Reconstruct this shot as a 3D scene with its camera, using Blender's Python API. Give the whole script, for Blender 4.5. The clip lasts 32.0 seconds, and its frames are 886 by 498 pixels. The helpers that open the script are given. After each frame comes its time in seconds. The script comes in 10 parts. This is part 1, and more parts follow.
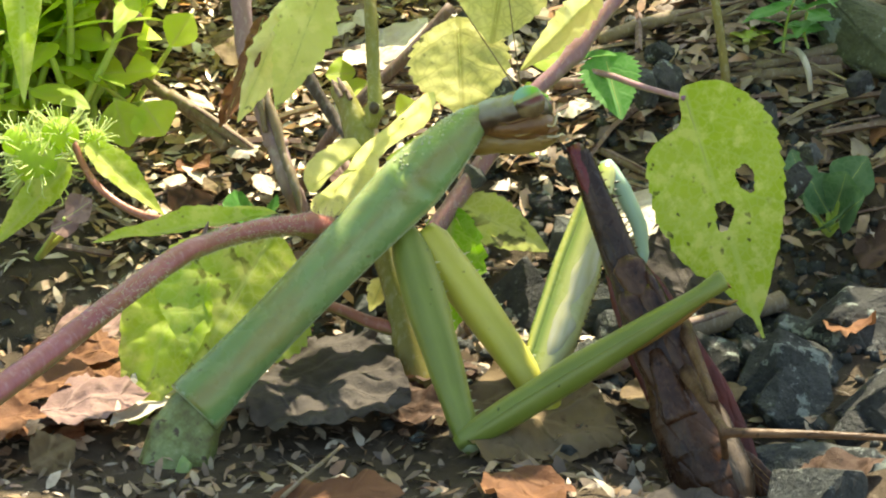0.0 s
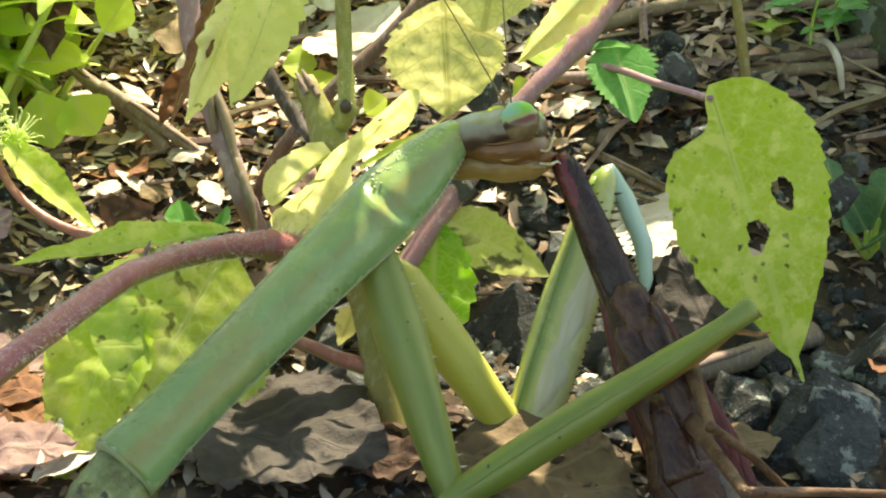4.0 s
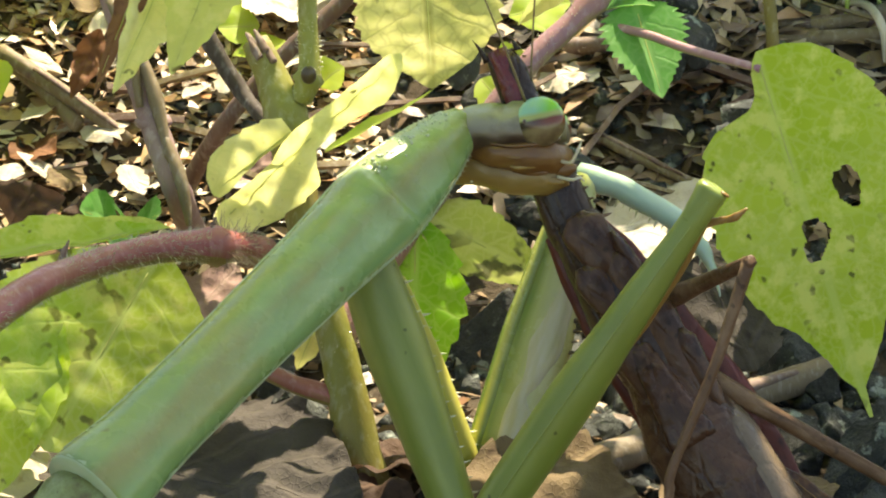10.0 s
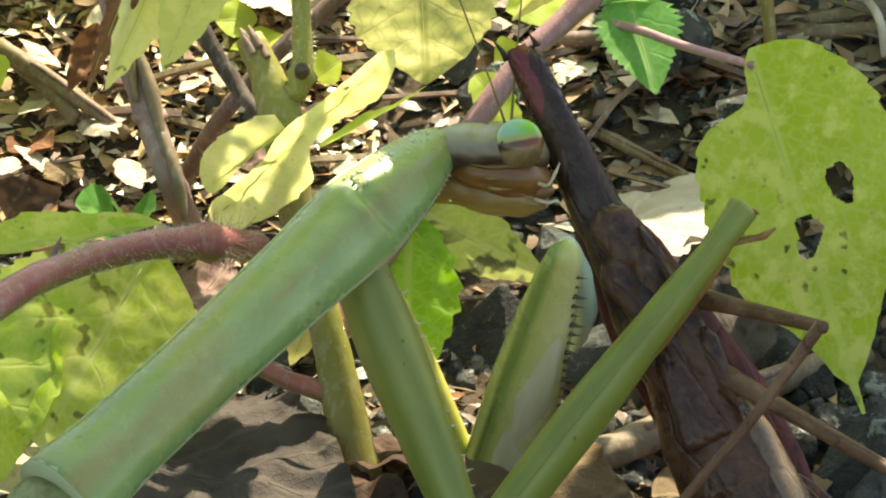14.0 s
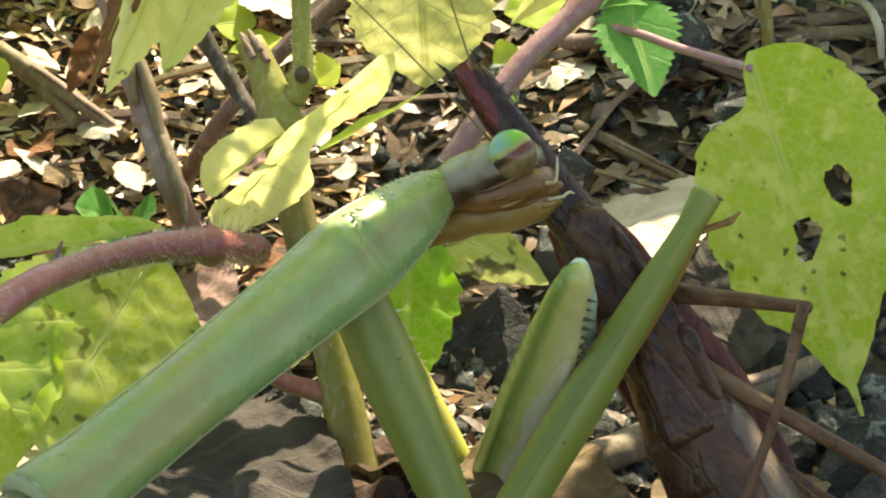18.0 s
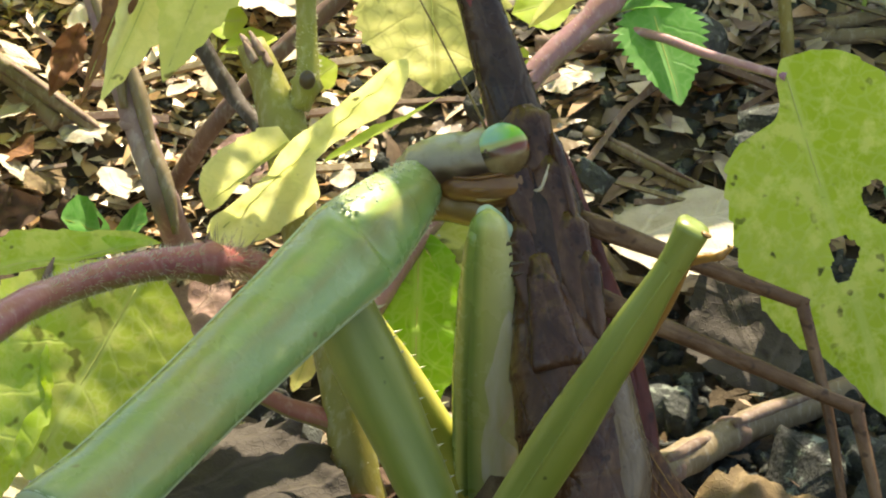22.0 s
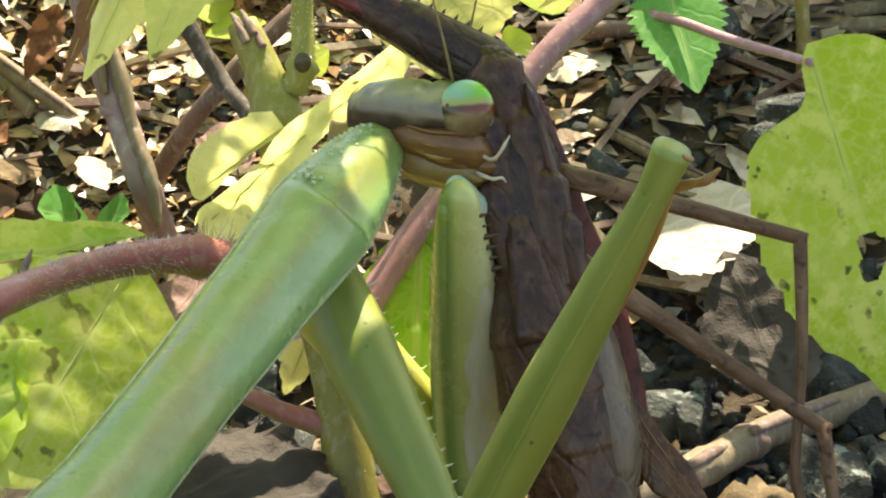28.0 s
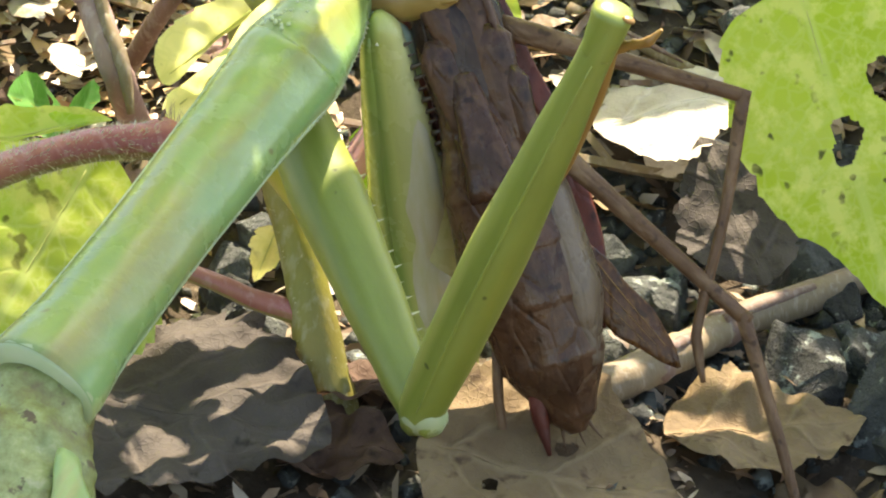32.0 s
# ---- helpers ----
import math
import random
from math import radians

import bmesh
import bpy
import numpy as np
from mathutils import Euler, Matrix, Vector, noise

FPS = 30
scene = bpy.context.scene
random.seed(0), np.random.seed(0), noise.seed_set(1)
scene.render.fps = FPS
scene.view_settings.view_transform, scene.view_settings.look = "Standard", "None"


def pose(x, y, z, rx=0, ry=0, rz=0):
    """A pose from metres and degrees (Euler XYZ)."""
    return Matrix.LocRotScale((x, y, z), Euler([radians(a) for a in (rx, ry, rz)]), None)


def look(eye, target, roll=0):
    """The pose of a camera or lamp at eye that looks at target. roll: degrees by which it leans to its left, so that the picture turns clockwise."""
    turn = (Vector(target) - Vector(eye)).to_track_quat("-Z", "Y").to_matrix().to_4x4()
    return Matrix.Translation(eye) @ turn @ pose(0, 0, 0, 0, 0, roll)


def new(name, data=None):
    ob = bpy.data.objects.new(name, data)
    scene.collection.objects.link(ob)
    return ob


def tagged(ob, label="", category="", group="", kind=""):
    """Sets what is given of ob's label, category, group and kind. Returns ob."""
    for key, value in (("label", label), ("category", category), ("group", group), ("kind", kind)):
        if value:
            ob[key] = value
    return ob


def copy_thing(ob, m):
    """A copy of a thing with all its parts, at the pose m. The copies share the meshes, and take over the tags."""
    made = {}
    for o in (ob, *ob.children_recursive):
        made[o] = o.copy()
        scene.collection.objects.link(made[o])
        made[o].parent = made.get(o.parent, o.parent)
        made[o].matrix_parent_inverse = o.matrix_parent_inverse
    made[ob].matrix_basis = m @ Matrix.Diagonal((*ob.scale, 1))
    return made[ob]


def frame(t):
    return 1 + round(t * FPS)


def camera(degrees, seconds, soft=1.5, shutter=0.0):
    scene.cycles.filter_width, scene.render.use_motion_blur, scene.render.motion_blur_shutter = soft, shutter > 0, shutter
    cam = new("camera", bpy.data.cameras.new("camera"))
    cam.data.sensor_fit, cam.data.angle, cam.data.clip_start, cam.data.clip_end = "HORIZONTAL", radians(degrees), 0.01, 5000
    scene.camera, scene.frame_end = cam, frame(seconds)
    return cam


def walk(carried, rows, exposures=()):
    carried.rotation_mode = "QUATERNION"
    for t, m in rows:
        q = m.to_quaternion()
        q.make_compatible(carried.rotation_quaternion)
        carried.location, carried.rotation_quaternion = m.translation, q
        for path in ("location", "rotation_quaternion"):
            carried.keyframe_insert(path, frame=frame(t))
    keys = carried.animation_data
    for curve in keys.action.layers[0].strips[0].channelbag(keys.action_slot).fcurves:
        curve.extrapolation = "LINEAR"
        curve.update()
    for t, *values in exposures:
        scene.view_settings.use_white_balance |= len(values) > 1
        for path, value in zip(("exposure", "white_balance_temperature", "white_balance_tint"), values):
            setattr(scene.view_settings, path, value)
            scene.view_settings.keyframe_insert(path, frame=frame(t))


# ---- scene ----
cam = camera(16.0, 32.0, 2.1)
PATH = [
    (0, (0.01604, -0.21610, 0.08864), (0.00396, -0.06563, 0.03561), -2.29),
    (0.5, (0.01593, -0.21740, 0.08947), (0.00388, -0.06659, 0.03740), -2.40),
    (1, (0.01497, -0.21252, 0.08842), (0.00329, -0.06182, 0.03596), -2.11),
    (1.5, (0.01422, -0.20706, 0.08648), (0.00305, -0.05637, 0.03386), -2.03),
    (2, (0.01328, -0.20206, 0.08489), (0.00271, -0.05140, 0.03206), -1.91),
    (2.5, (0.01230, -0.19627, 0.08300), (0.00235, -0.04566, 0.02993), -1.79),
    (3, (0.01103, -0.19164, 0.08217), (0.00191, -0.04110, 0.02875), -1.42),
    (3.5, (0.00966, -0.18676, 0.08087), (0.00154, -0.03631, 0.02703), -1.33),
    (5.5, (0.00715, -0.17012, 0.07561), (0.00045, -0.01964, 0.02165), -1.09),
    (6, (0.00510, -0.16598, 0.07460), (0.00007, -0.01556, 0.02029), -0.72),
    (6.5, (0.00354, -0.16185, 0.07332), (-0.00017, -0.01141, 0.01897), -0.50),
    (7, (0.00226, -0.15821, 0.07224), (-0.00033, -0.00774, 0.01791), -0.30),
    (7.5, (0.00131, -0.15430, 0.07096), (-0.00048, -0.00385, 0.01653), -0.18),
    (7.9, (0.00065, -0.15150, 0.06989), (-0.00042, -0.00099, 0.01562), -0.11),
    (8, (0.00015, -0.15093, 0.06964), (-0.00047, -0.00050, 0.01515), -0.05),
    (8.5, (-0.00016, -0.14871, 0.06903), (-0.00047, 0.00166, 0.01435), -0.08),
    (9, (-0.00004, -0.14693, 0.06834), (-0.00038, 0.00342, 0.01362), -0.05),
    (9.5, (0.00066, -0.14650, 0.06804), (-0.00001, 0.00374, 0.01302), -0.06),
    (10, (0.00107, -0.14662, 0.06772), (0.00017, 0.00371, 0.01296), -0.11),
    (10.5, (0.00148, -0.14659, 0.06772), (0.00025, 0.00380, 0.01314), -0.21),
    (11, (0.00170, -0.14676, 0.06788), (0.00029, 0.00357, 0.01312), -0.17),
    (11.5, (0.00181, -0.14666, 0.06775), (0.00039, 0.00364, 0.01293), -0.21),
    (12, (0.00188, -0.14700, 0.06796), (0.00033, 0.00329, 0.01310), -0.24),
    (12.5, (0.00185, -0.14681, 0.06797), (0.00030, 0.00344, 0.01300), -0.20),
    (13, (0.00193, -0.14670, 0.06805), (0.00041, 0.00348, 0.01289), -0.19),
    (13.5, (0.00230, -0.14654, 0.06829), (0.00051, 0.00351, 0.01278), -0.14),
    (14, (0.00245, -0.14647, 0.06853), (0.00054, 0.00351, 0.01284), -0.17),
    (14.5, (0.00241, -0.14657, 0.06878), (0.00063, 0.00335, 0.01291), -0.15),
    (16.5, (0.00236, -0.14656, 0.06877), (0.00067, 0.00337, 0.01292), -0.08),
    (17, (0.00243, -0.14652, 0.06878), (0.00072, 0.00337, 0.01283), -0.02),
    (17.5, (0.00235, -0.14666, 0.06882), (0.00067, 0.00324, 0.01288), -0.04),
    (18, (0.00212, -0.14680, 0.06892), (0.00055, 0.00315, 0.01314), -0.17),
    (18.5, (0.00186, -0.14683, 0.06898), (0.00046, 0.00318, 0.01335), -0.15),
    (19, (0.00146, -0.14661, 0.06910), (0.00015, 0.00337, 0.01337), -0.11),
    (19.5, (0.00147, -0.14673, 0.06927), (-0.00002, 0.00325, 0.01355), -0.22),
    (20, (0.00159, -0.14477, 0.06900), (-0.00004, 0.00501, 0.01277), -0.15),
    (20.5, (0.00110, -0.14264, 0.06897), (-0.00014, 0.00699, 0.01230), -0.13),
    (21, (-0.00014, -0.14102, 0.06877), (-0.00035, 0.00871, 0.01237), 0.20),
    (21.5, (-0.00096, -0.13918, 0.06819), (-0.00031, 0.01049, 0.01164), 0.48),
    (22, (-0.00180, -0.13701, 0.06719), (-0.00005, 0.01259, 0.01048), 0.60),
    (22.5, (-0.00242, -0.13528, 0.06650), (0.00005, 0.01433, 0.00982), 0.72),
    (23, (-0.00299, -0.13306, 0.06562), (0.00022, 0.01650, 0.00888), 0.83),
    (23.5, (-0.00334, -0.13117, 0.06470), (0.00019, 0.01854, 0.00838), 0.88),
    (24, (-0.00371, -0.12880, 0.06371), (0.00020, 0.02090, 0.00737), 1.09),
    (24.5, (-0.00376, -0.12864, 0.06359), (0.00020, 0.02106, 0.00726), 1.17),
    (25, (-0.00390, -0.12840, 0.06336), (0.00002, 0.02135, 0.00715), 1.26),
    (25.5, (-0.00386, -0.12834, 0.06325), (0.00005, 0.02143, 0.00711), 1.20),
    (27.5, (-0.00383, -0.12836, 0.06316), (0.00009, 0.02139, 0.00696), 1.36),
    (28, (-0.00362, -0.12839, 0.06325), (0.00012, 0.02133, 0.00695), 1.24),
    (28.5, (-0.00333, -0.12823, 0.06336), (0.00024, 0.02129, 0.00652), 1.17),
    (29, (-0.00310, -0.12802, 0.06329), (0.00027, 0.02136, 0.00607), 1.16),
    (29.5, (-0.00261, -0.12775, 0.06340), (0.00021, 0.02136, 0.00547), 0.95),
    (30, (-0.00251, -0.12766, 0.06308), (0.00039, 0.02126, 0.00466), 0.90),
    (30.5, (-0.00255, -0.12724, 0.06253), (0.00047, 0.02149, 0.00362), 0.94),
    (31, (-0.00249, -0.12732, 0.06280), (0.00093, 0.02097, 0.00282), 0.94),
    (31.5, (-0.00222, -0.12718, 0.06263), (0.00102, 0.02090, 0.00213), 0.75),
    (32, (-0.00177, -0.12769, 0.06243), (0.00148, 0.02012, 0.00127), 1.06),
]
walk(cam, [(t, look(eye, target, roll)) for t, eye, target, roll in PATH], [(0, 1.42, 8100, 3), (3.5, 1.43, 8150, 3.5), (9, 1.36, 8350, 6), (18, 1.33, 8350, 6.5), (25, 1.33, 8300, 6.5), (28, 1.50, 8050, 7.8), (31, 1.74, 8100, 10), (32, 1.92, 8150, 11)])

# ---- light: sun through thin shade, open sky above ----
SUN_UP, SUN_TURN = 60, 20
world = bpy.data.worlds.new("sky")
scene.world = world
world.use_nodes = True
sky = world.node_tree.nodes.new("ShaderNodeTexSky")
sky.sky_type, sky.sun_disc = "NISHITA", False
sky.sun_elevation, sky.sun_rotation = radians(SUN_UP), radians(SUN_TURN)
back = world.node_tree.nodes["Background"]
back.inputs["Strength"].default_value = 0.15
world.node_tree.links.new(sky.outputs[0], back.inputs[0])
sun = new("sun", bpy.data.lights.new("sun", "SUN"))
sun.data.energy, sun.data.angle, sun.data.color = 5.0, radians(0.6), (1.0, 0.95, 0.86)
sun_way = Vector((math.sin(radians(SUN_TURN)) * math.cos(radians(SUN_UP)), math.cos(radians(SUN_TURN)) * math.cos(radians(SUN_UP)), math.sin(radians(SUN_UP))))
sun.matrix_world = look(sun_way * 2, (0, 0, 0))

# ---- plan: millimetres; u to the right, v up and w away along a line of sight that dips by 20 degrees ----
DIP, RISE = radians(20), 14.6
MM = 0.001


def V(u, v, w):
    c, s = math.cos(DIP), math.sin(DIP)
    return Vector((u, w * c + v * s, -w * s + v * c + RISE)) * MM


def way(u, v, w):
    c, s = math.cos(DIP), math.sin(DIP)
    return Vector((u, w * c + v * s, -w * s + v * c)).normalized()


def mm(x, y, z, rx=0, ry=0, rz=0):
    return pose(x * MM, y * MM, z * MM, rx, ry, rz)


def hollow(x, y):
    """A shallow hollow in the soil where the brown mantis hangs down."""
    return 0.0048 * math.exp(-((x - 0.0195) / 0.0085) ** 2 - ((y + 0.006) / 0.0085) ** 2)


def settled(p):
    """A place let down by the depth of the hollow beneath it."""
    return p - Vector((0, 0, hollow(p.x, p.y)))


def rise(x, y):
    """The ground's height at a place: level round the plant, then a bank that climbs behind it and flattens out."""
    far = max(0.0, y - 0.016)
    z = 0.55 * far if far < 0.075 else 0.041 + 0.15 * (far - 0.075)
    if far > 0.6:
        z = 0.041 + 0.15 * 0.525 + 0.01 * (far - 0.6)
    z -= hollow(x, y)
    z += 0.0018 * noise.noise((x * 70, y * 70, 3.0)) + 0.0007 * noise.noise((x * 260, y * 260, 7.0))
    return z


# ---- materials ----
class Nodes:
    def __init__(self, name):
        self.mat = bpy.data.materials.new(name)
        self.mat.use_nodes = True
        self.t = self.mat.node_tree
        self.bsdf = self.t.nodes["Principled BSDF"]
        self.out = self.t.nodes["Material Output"]

    def node(self, kind, links=(), **values):
        n = self.t.nodes.new("ShaderNode" + kind)
        if "data_type" in values:
            n.data_type = values["data_type"]
        if "operation" in values:
            n.operation = values["operation"]
        if "feature" in values:
            n.feature = values["feature"]
        for name, src in dict(links).items():
            if isinstance(src, (int, float, tuple)):
                n.inputs[name].default_value = src
            else:
                self.t.links.new(src, n.inputs[name])
        return n

    def coords(self, scale=(1, 1, 1), world=False):
        c = self.node("TexCoord")
        src = c.outputs["Object"]
        if world:
            src = self.node("NewGeometry").outputs["Position"]
        return self.node("Mapping", {"Vector": src, "Scale": scale}).outputs[0]

    def noise(self, at, scale, detail=4.0, rough=0.6):
        return self.node("TexNoise", {"Vector": at, "Scale": scale, "Detail": detail, "Roughness": rough}).outputs[0]

    def ramp(self, fac, stops):
        n = self.node("ValToRGB", {"Fac": fac})
        el = n.color_ramp.elements
        while len(el) < len(stops):
            el.new(0.5)
        for e, (p, c) in zip(el, stops):
            e.position, e.color = p, (*c, 1) if len(c) == 3 else c
        return n.outputs[0]

    def mix(self, fac, a, b):
        n = self.node("Mix", data_type="RGBA")
        for i, s in ((0, fac), (6, a), (7, b)):
            if isinstance(s, (int, float, tuple)):
                n.inputs[i].default_value = s if isinstance(s, (int, float)) else (*s[:3], 1)
            else:
                self.t.links.new(s, n.inputs[i])
        return n.outputs[2]

    def math(self, op, a, b=0.0, c=0.0):
        n = self.node("Math", operation=op)
        for i, s in enumerate((a, b, c)):
            if isinstance(s, (int, float)):
                n.inputs[i].default_value = s
            else:
                self.t.links.new(s, n.inputs[i])
        return n.outputs[0]

    def step(self, v, lo, hi):
        return self.node("MapRange", {"Value": v, "From Min": lo, "From Max": hi}).outputs[0]

    def done(self, color, rough=0.5, bump=None, height=0.0002, spec=0.5, translucent=None, amount=0.4, sss=0.0, sss_color=None):
        b = self.bsdf
        for key, val in (("Base Color", color), ("Roughness", rough), ("Specular IOR Level", spec)):
            if isinstance(val, (int, float)):
                b.inputs[key].default_value = val
            elif isinstance(val, tuple):
                b.inputs[key].default_value = (*val[:3], 1)
            else:
                self.t.links.new(val, b.inputs[key])
        if bump is not None:
            bn = self.node("Bump", {"Height": bump, "Distance": height, "Strength": 1.0})
            self.t.links.new(bn.outputs[0], b.inputs["Normal"])
        if sss:
            b.inputs["Subsurface Weight"].default_value = sss
            b.inputs["Subsurface Radius"].default_value = (0.0012, 0.0012, 0.0005)
            b.inputs["Subsurface Scale"].default_value = 0.6
        if translucent is not None:
            tr = self.node("BsdfTranslucent", {"Color": translucent if not isinstance(translucent, tuple) else (*translucent, 1)})
            mx = self.node("MixShader", {0: amount, 1: b.outputs[0], 2: tr.outputs[0]})
            self.t.links.new(mx.outputs[0], self.out.inputs[0])
        return self.mat


def leaf_material(name, base, pale, vein, through_color, spots=0.55, spot_color=(0.05, 0.06, 0.01), gap=0.0030, amount=0.45, rough=0.55):
    """Leaf blade in true size: midrib along x, side veins that lean forward, pale blotches and dark specks."""
    m = Nodes(name)
    at = m.coords()
    xyz = m.node("SeparateXYZ", {"Vector": at})
    x, y = xyz.outputs[0], m.math("ABSOLUTE", xyz.outputs[1])
    wob = m.math("MULTIPLY", m.noise(at, 260.0), 0.0016)
    side = m.math("ADD", m.math("SUBTRACT", x, m.math("MULTIPLY", y, 0.7)), wob)
    saw = m.math("ABSOLUTE", m.math("SUBTRACT", m.math("FRACT", m.math("DIVIDE", side, gap)), 0.5))
    lines = m.math("MULTIPLY", m.step(saw, 0.055, 0.015), 0.6)
    mid = m.step(y, 0.00032, 0.00014)
    bent = m.node("VectorMath", {0: at, 1: m.node("VectorMath", {0: m.node("TexNoise", {"Vector": at, "Scale": 900.0, "Detail": 3.0}).outputs["Color"], 1: (0.0009, 0.0009, 0.0009)}, operation="MULTIPLY").outputs[0]}, operation="ADD").outputs[0]
    net = m.node("TexVoronoi", {"Vector": bent, "Scale": 1300.0}, feature="DISTANCE_TO_EDGE").outputs[0]
    fine = m.math("MULTIPLY", m.step(net, 0.13, 0.0), 0.6)
    veins = m.math("MAXIMUM", m.math("MAXIMUM", lines, mid), fine)
    blot = m.step(m.noise(at, 520.0, 5.0, 0.65), 0.50, 0.62)
    wash = m.step(m.noise(at, 160.0, 2.0), 0.3, 0.7)
    col = m.mix(m.math("MULTIPLY", wash, 0.6), base, pale)
    col = m.mix(m.math("MULTIPLY", blot, 0.8), col, pale)
    col = m.mix(m.math("MULTIPLY", veins, 0.8), col, vein)
    speck = m.step(m.noise(at, 620.0 if spots > 1 else 900.0, 2.0), 0.66 - 0.05 * spots, 0.71 - 0.05 * spots)
    gate = m.step(m.noise(at, 150.0, 1.0), 0.36 if spots > 1 else 0.45, 0.5 if spots > 1 else 0.6)
    col = m.mix(m.math("MULTIPLY", m.math("MULTIPLY", speck, gate), 0.9 if spots > 0 else 0.0), col, spot_color)
    thru = m.mix(m.math("MULTIPLY", veins, 0.7), through_color, tuple(min(1.0, 1.35 * c) for c in vein))
    thru = m.mix(m.math("MULTIPLY", m.math("MULTIPLY", speck, gate), 0.9 if spots > 0 else 0.0), thru, spot_color)
    thru = m.mix(m.math("MULTIPLY", blot, 0.8), thru, tuple(min(1.0, 1.5 * c) for c in pale))
    h = m.math("ADD", m.math("MULTIPLY", m.math("MAXIMUM", lines, mid), -0.35), m.math("MULTIPLY", m.noise(at, 900.0), 0.5))
    return m.done(col, rough, h, 0.00006, 0.35, thru, amount)


GREEN_LEAF = leaf_material("green_leaf_blade", (0.22, 0.355, 0.014), (0.56, 0.61, 0.16), (0.46, 0.57, 0.13), (0.55, 0.77, 0.02), 0.4, amount=0.5)
YELLOW_LEAF = leaf_material("yellowing_leaf_blade", (0.68, 0.67, 0.22), (0.74, 0.72, 0.30), (0.60, 0.61, 0.20), (0.97, 0.95, 0.36), 0.25, amount=0.68)
VEINED_LEAF = leaf_material("dull_veined_leaf_blade", (0.52, 0.51, 0.16), (0.60, 0.58, 0.22), (0.32, 0.31, 0.08), (0.76, 0.73, 0.24), 0.15, amount=0.4, gap=0.0022)
SPECK_PALE = leaf_material("pale_speckled_leaf_blade", (0.52, 0.56, 0.16), (0.66, 0.66, 0.26), (0.56, 0.60, 0.20), (0.82, 0.88, 0.26), 0.8, (0.20, 0.16, 0.05), amount=0.6)
SPECK_LEAF = leaf_material("speckled_leaf_blade", (0.27, 0.37, 0.035), (0.52, 0.56, 0.17), (0.48, 0.58, 0.19), (0.53, 0.77, 0.06), 1.25, (0.14, 0.15, 0.03), amount=0.45, gap=0.0026)
HEART_LEAF = leaf_material("bright_leaf_blade", (0.15, 0.37, 0.02), (0.28, 0.50, 0.05), (0.40, 0.58, 0.13), (0.36, 0.78, 0.025), 0.5, amount=0.5, gap=0.0024)
FRESH_LEAF = leaf_material("fresh_leaf_blade", (0.07, 0.25, 0.045), (0.13, 0.34, 0.085), (0.20, 0.42, 0.13), (0.16, 0.52, 0.07), 0.0, amount=0.4, gap=0.0022)
SPOT_LEAF = leaf_material("spotted_leaf_blade", (0.40, 0.46, 0.08), (0.52, 0.54, 0.16), (0.56, 0.58, 0.20), (0.6, 0.66, 0.12), 2.4, (0.06, 0.06, 0.02), amount=0.3)
DARK_LEAF = leaf_material("dark_herb_leaf", (0.075, 0.165, 0.075), (0.12, 0.22, 0.11), (0.17, 0.28, 0.14), (0.13, 0.28, 0.09), 0.0, amount=0.3)
HERB_LEAF = leaf_material("herb_leaf", (0.28, 0.44, 0.04), (0.42, 0.54, 0.08), (0.44, 0.56, 0.12), (0.70, 0.92, 0.12), 0.0, amount=0.55)
RIB = leaf_material("pale_leaf_rib", (0.42, 0.46, 0.10), (0.48, 0.52, 0.14), (0.5, 0.54, 0.2), (0.6, 0.68, 0.12), 0.0, amount=0.4)


def chitin(name, low, high, streak, rough=0.3, sss=0.15, scale=300.0, spec=0.5):
    m = Nodes(name)
    at = m.coords((0.25 if sss else 0.7, 1, 1))
    n = m.noise(at, scale, 5.0)
    col = m.ramp(n, [(0.3, low), (0.7, high)])
    col = m.mix(m.math("MULTIPLY", m.step(m.noise(m.coords((0.12 if sss else 0.55, 1, 1)), scale * 2.2, 3.0), 0.5, 0.75), 0.5), col, streak)
    if sss:
        return m.done(col, rough, m.noise(m.coords(), 2500.0, 4.0), 0.000008, spec, sss=sss)
    folds = m.math("MULTIPLY", m.noise(m.coords((0.45, 1, 1)), 620.0, 4.0), 1.6)
    cracks = m.node("TexVoronoi", {"Vector": m.coords((0.45, 1, 1)), "Scale": 900.0}, feature="DISTANCE_TO_EDGE").outputs[0]
    cracks = m.step(cracks, 0.0, 0.10)
    pits = m.step(m.noise(m.coords(), 1500.0, 1.0), 0.66, 0.74)
    rubbed = m.step(m.noise(m.coords((0.35, 1, 1)), 1300.0, 5.0, 0.7), 0.56, 0.70)
    col = m.mix(m.math("MULTIPLY", rubbed, 0.3), col, streak)
    col = m.mix(m.math("MULTIPLY", pits, 0.7), col, tuple(0.4 * c for c in low))
    gloss = m.ramp(m.noise(m.coords(), 800.0, 4.0), [(0.35, (rough - 0.12,) * 3), (0.65, (rough + 0.15,) * 3)])
    height = m.math("ADD", m.math("ADD", folds, m.math("MULTIPLY", cracks, 0.35)), m.noise(m.coords(), 1100.0, 4.0))
    return m.done(col, gloss, height, 0.00009, spec)


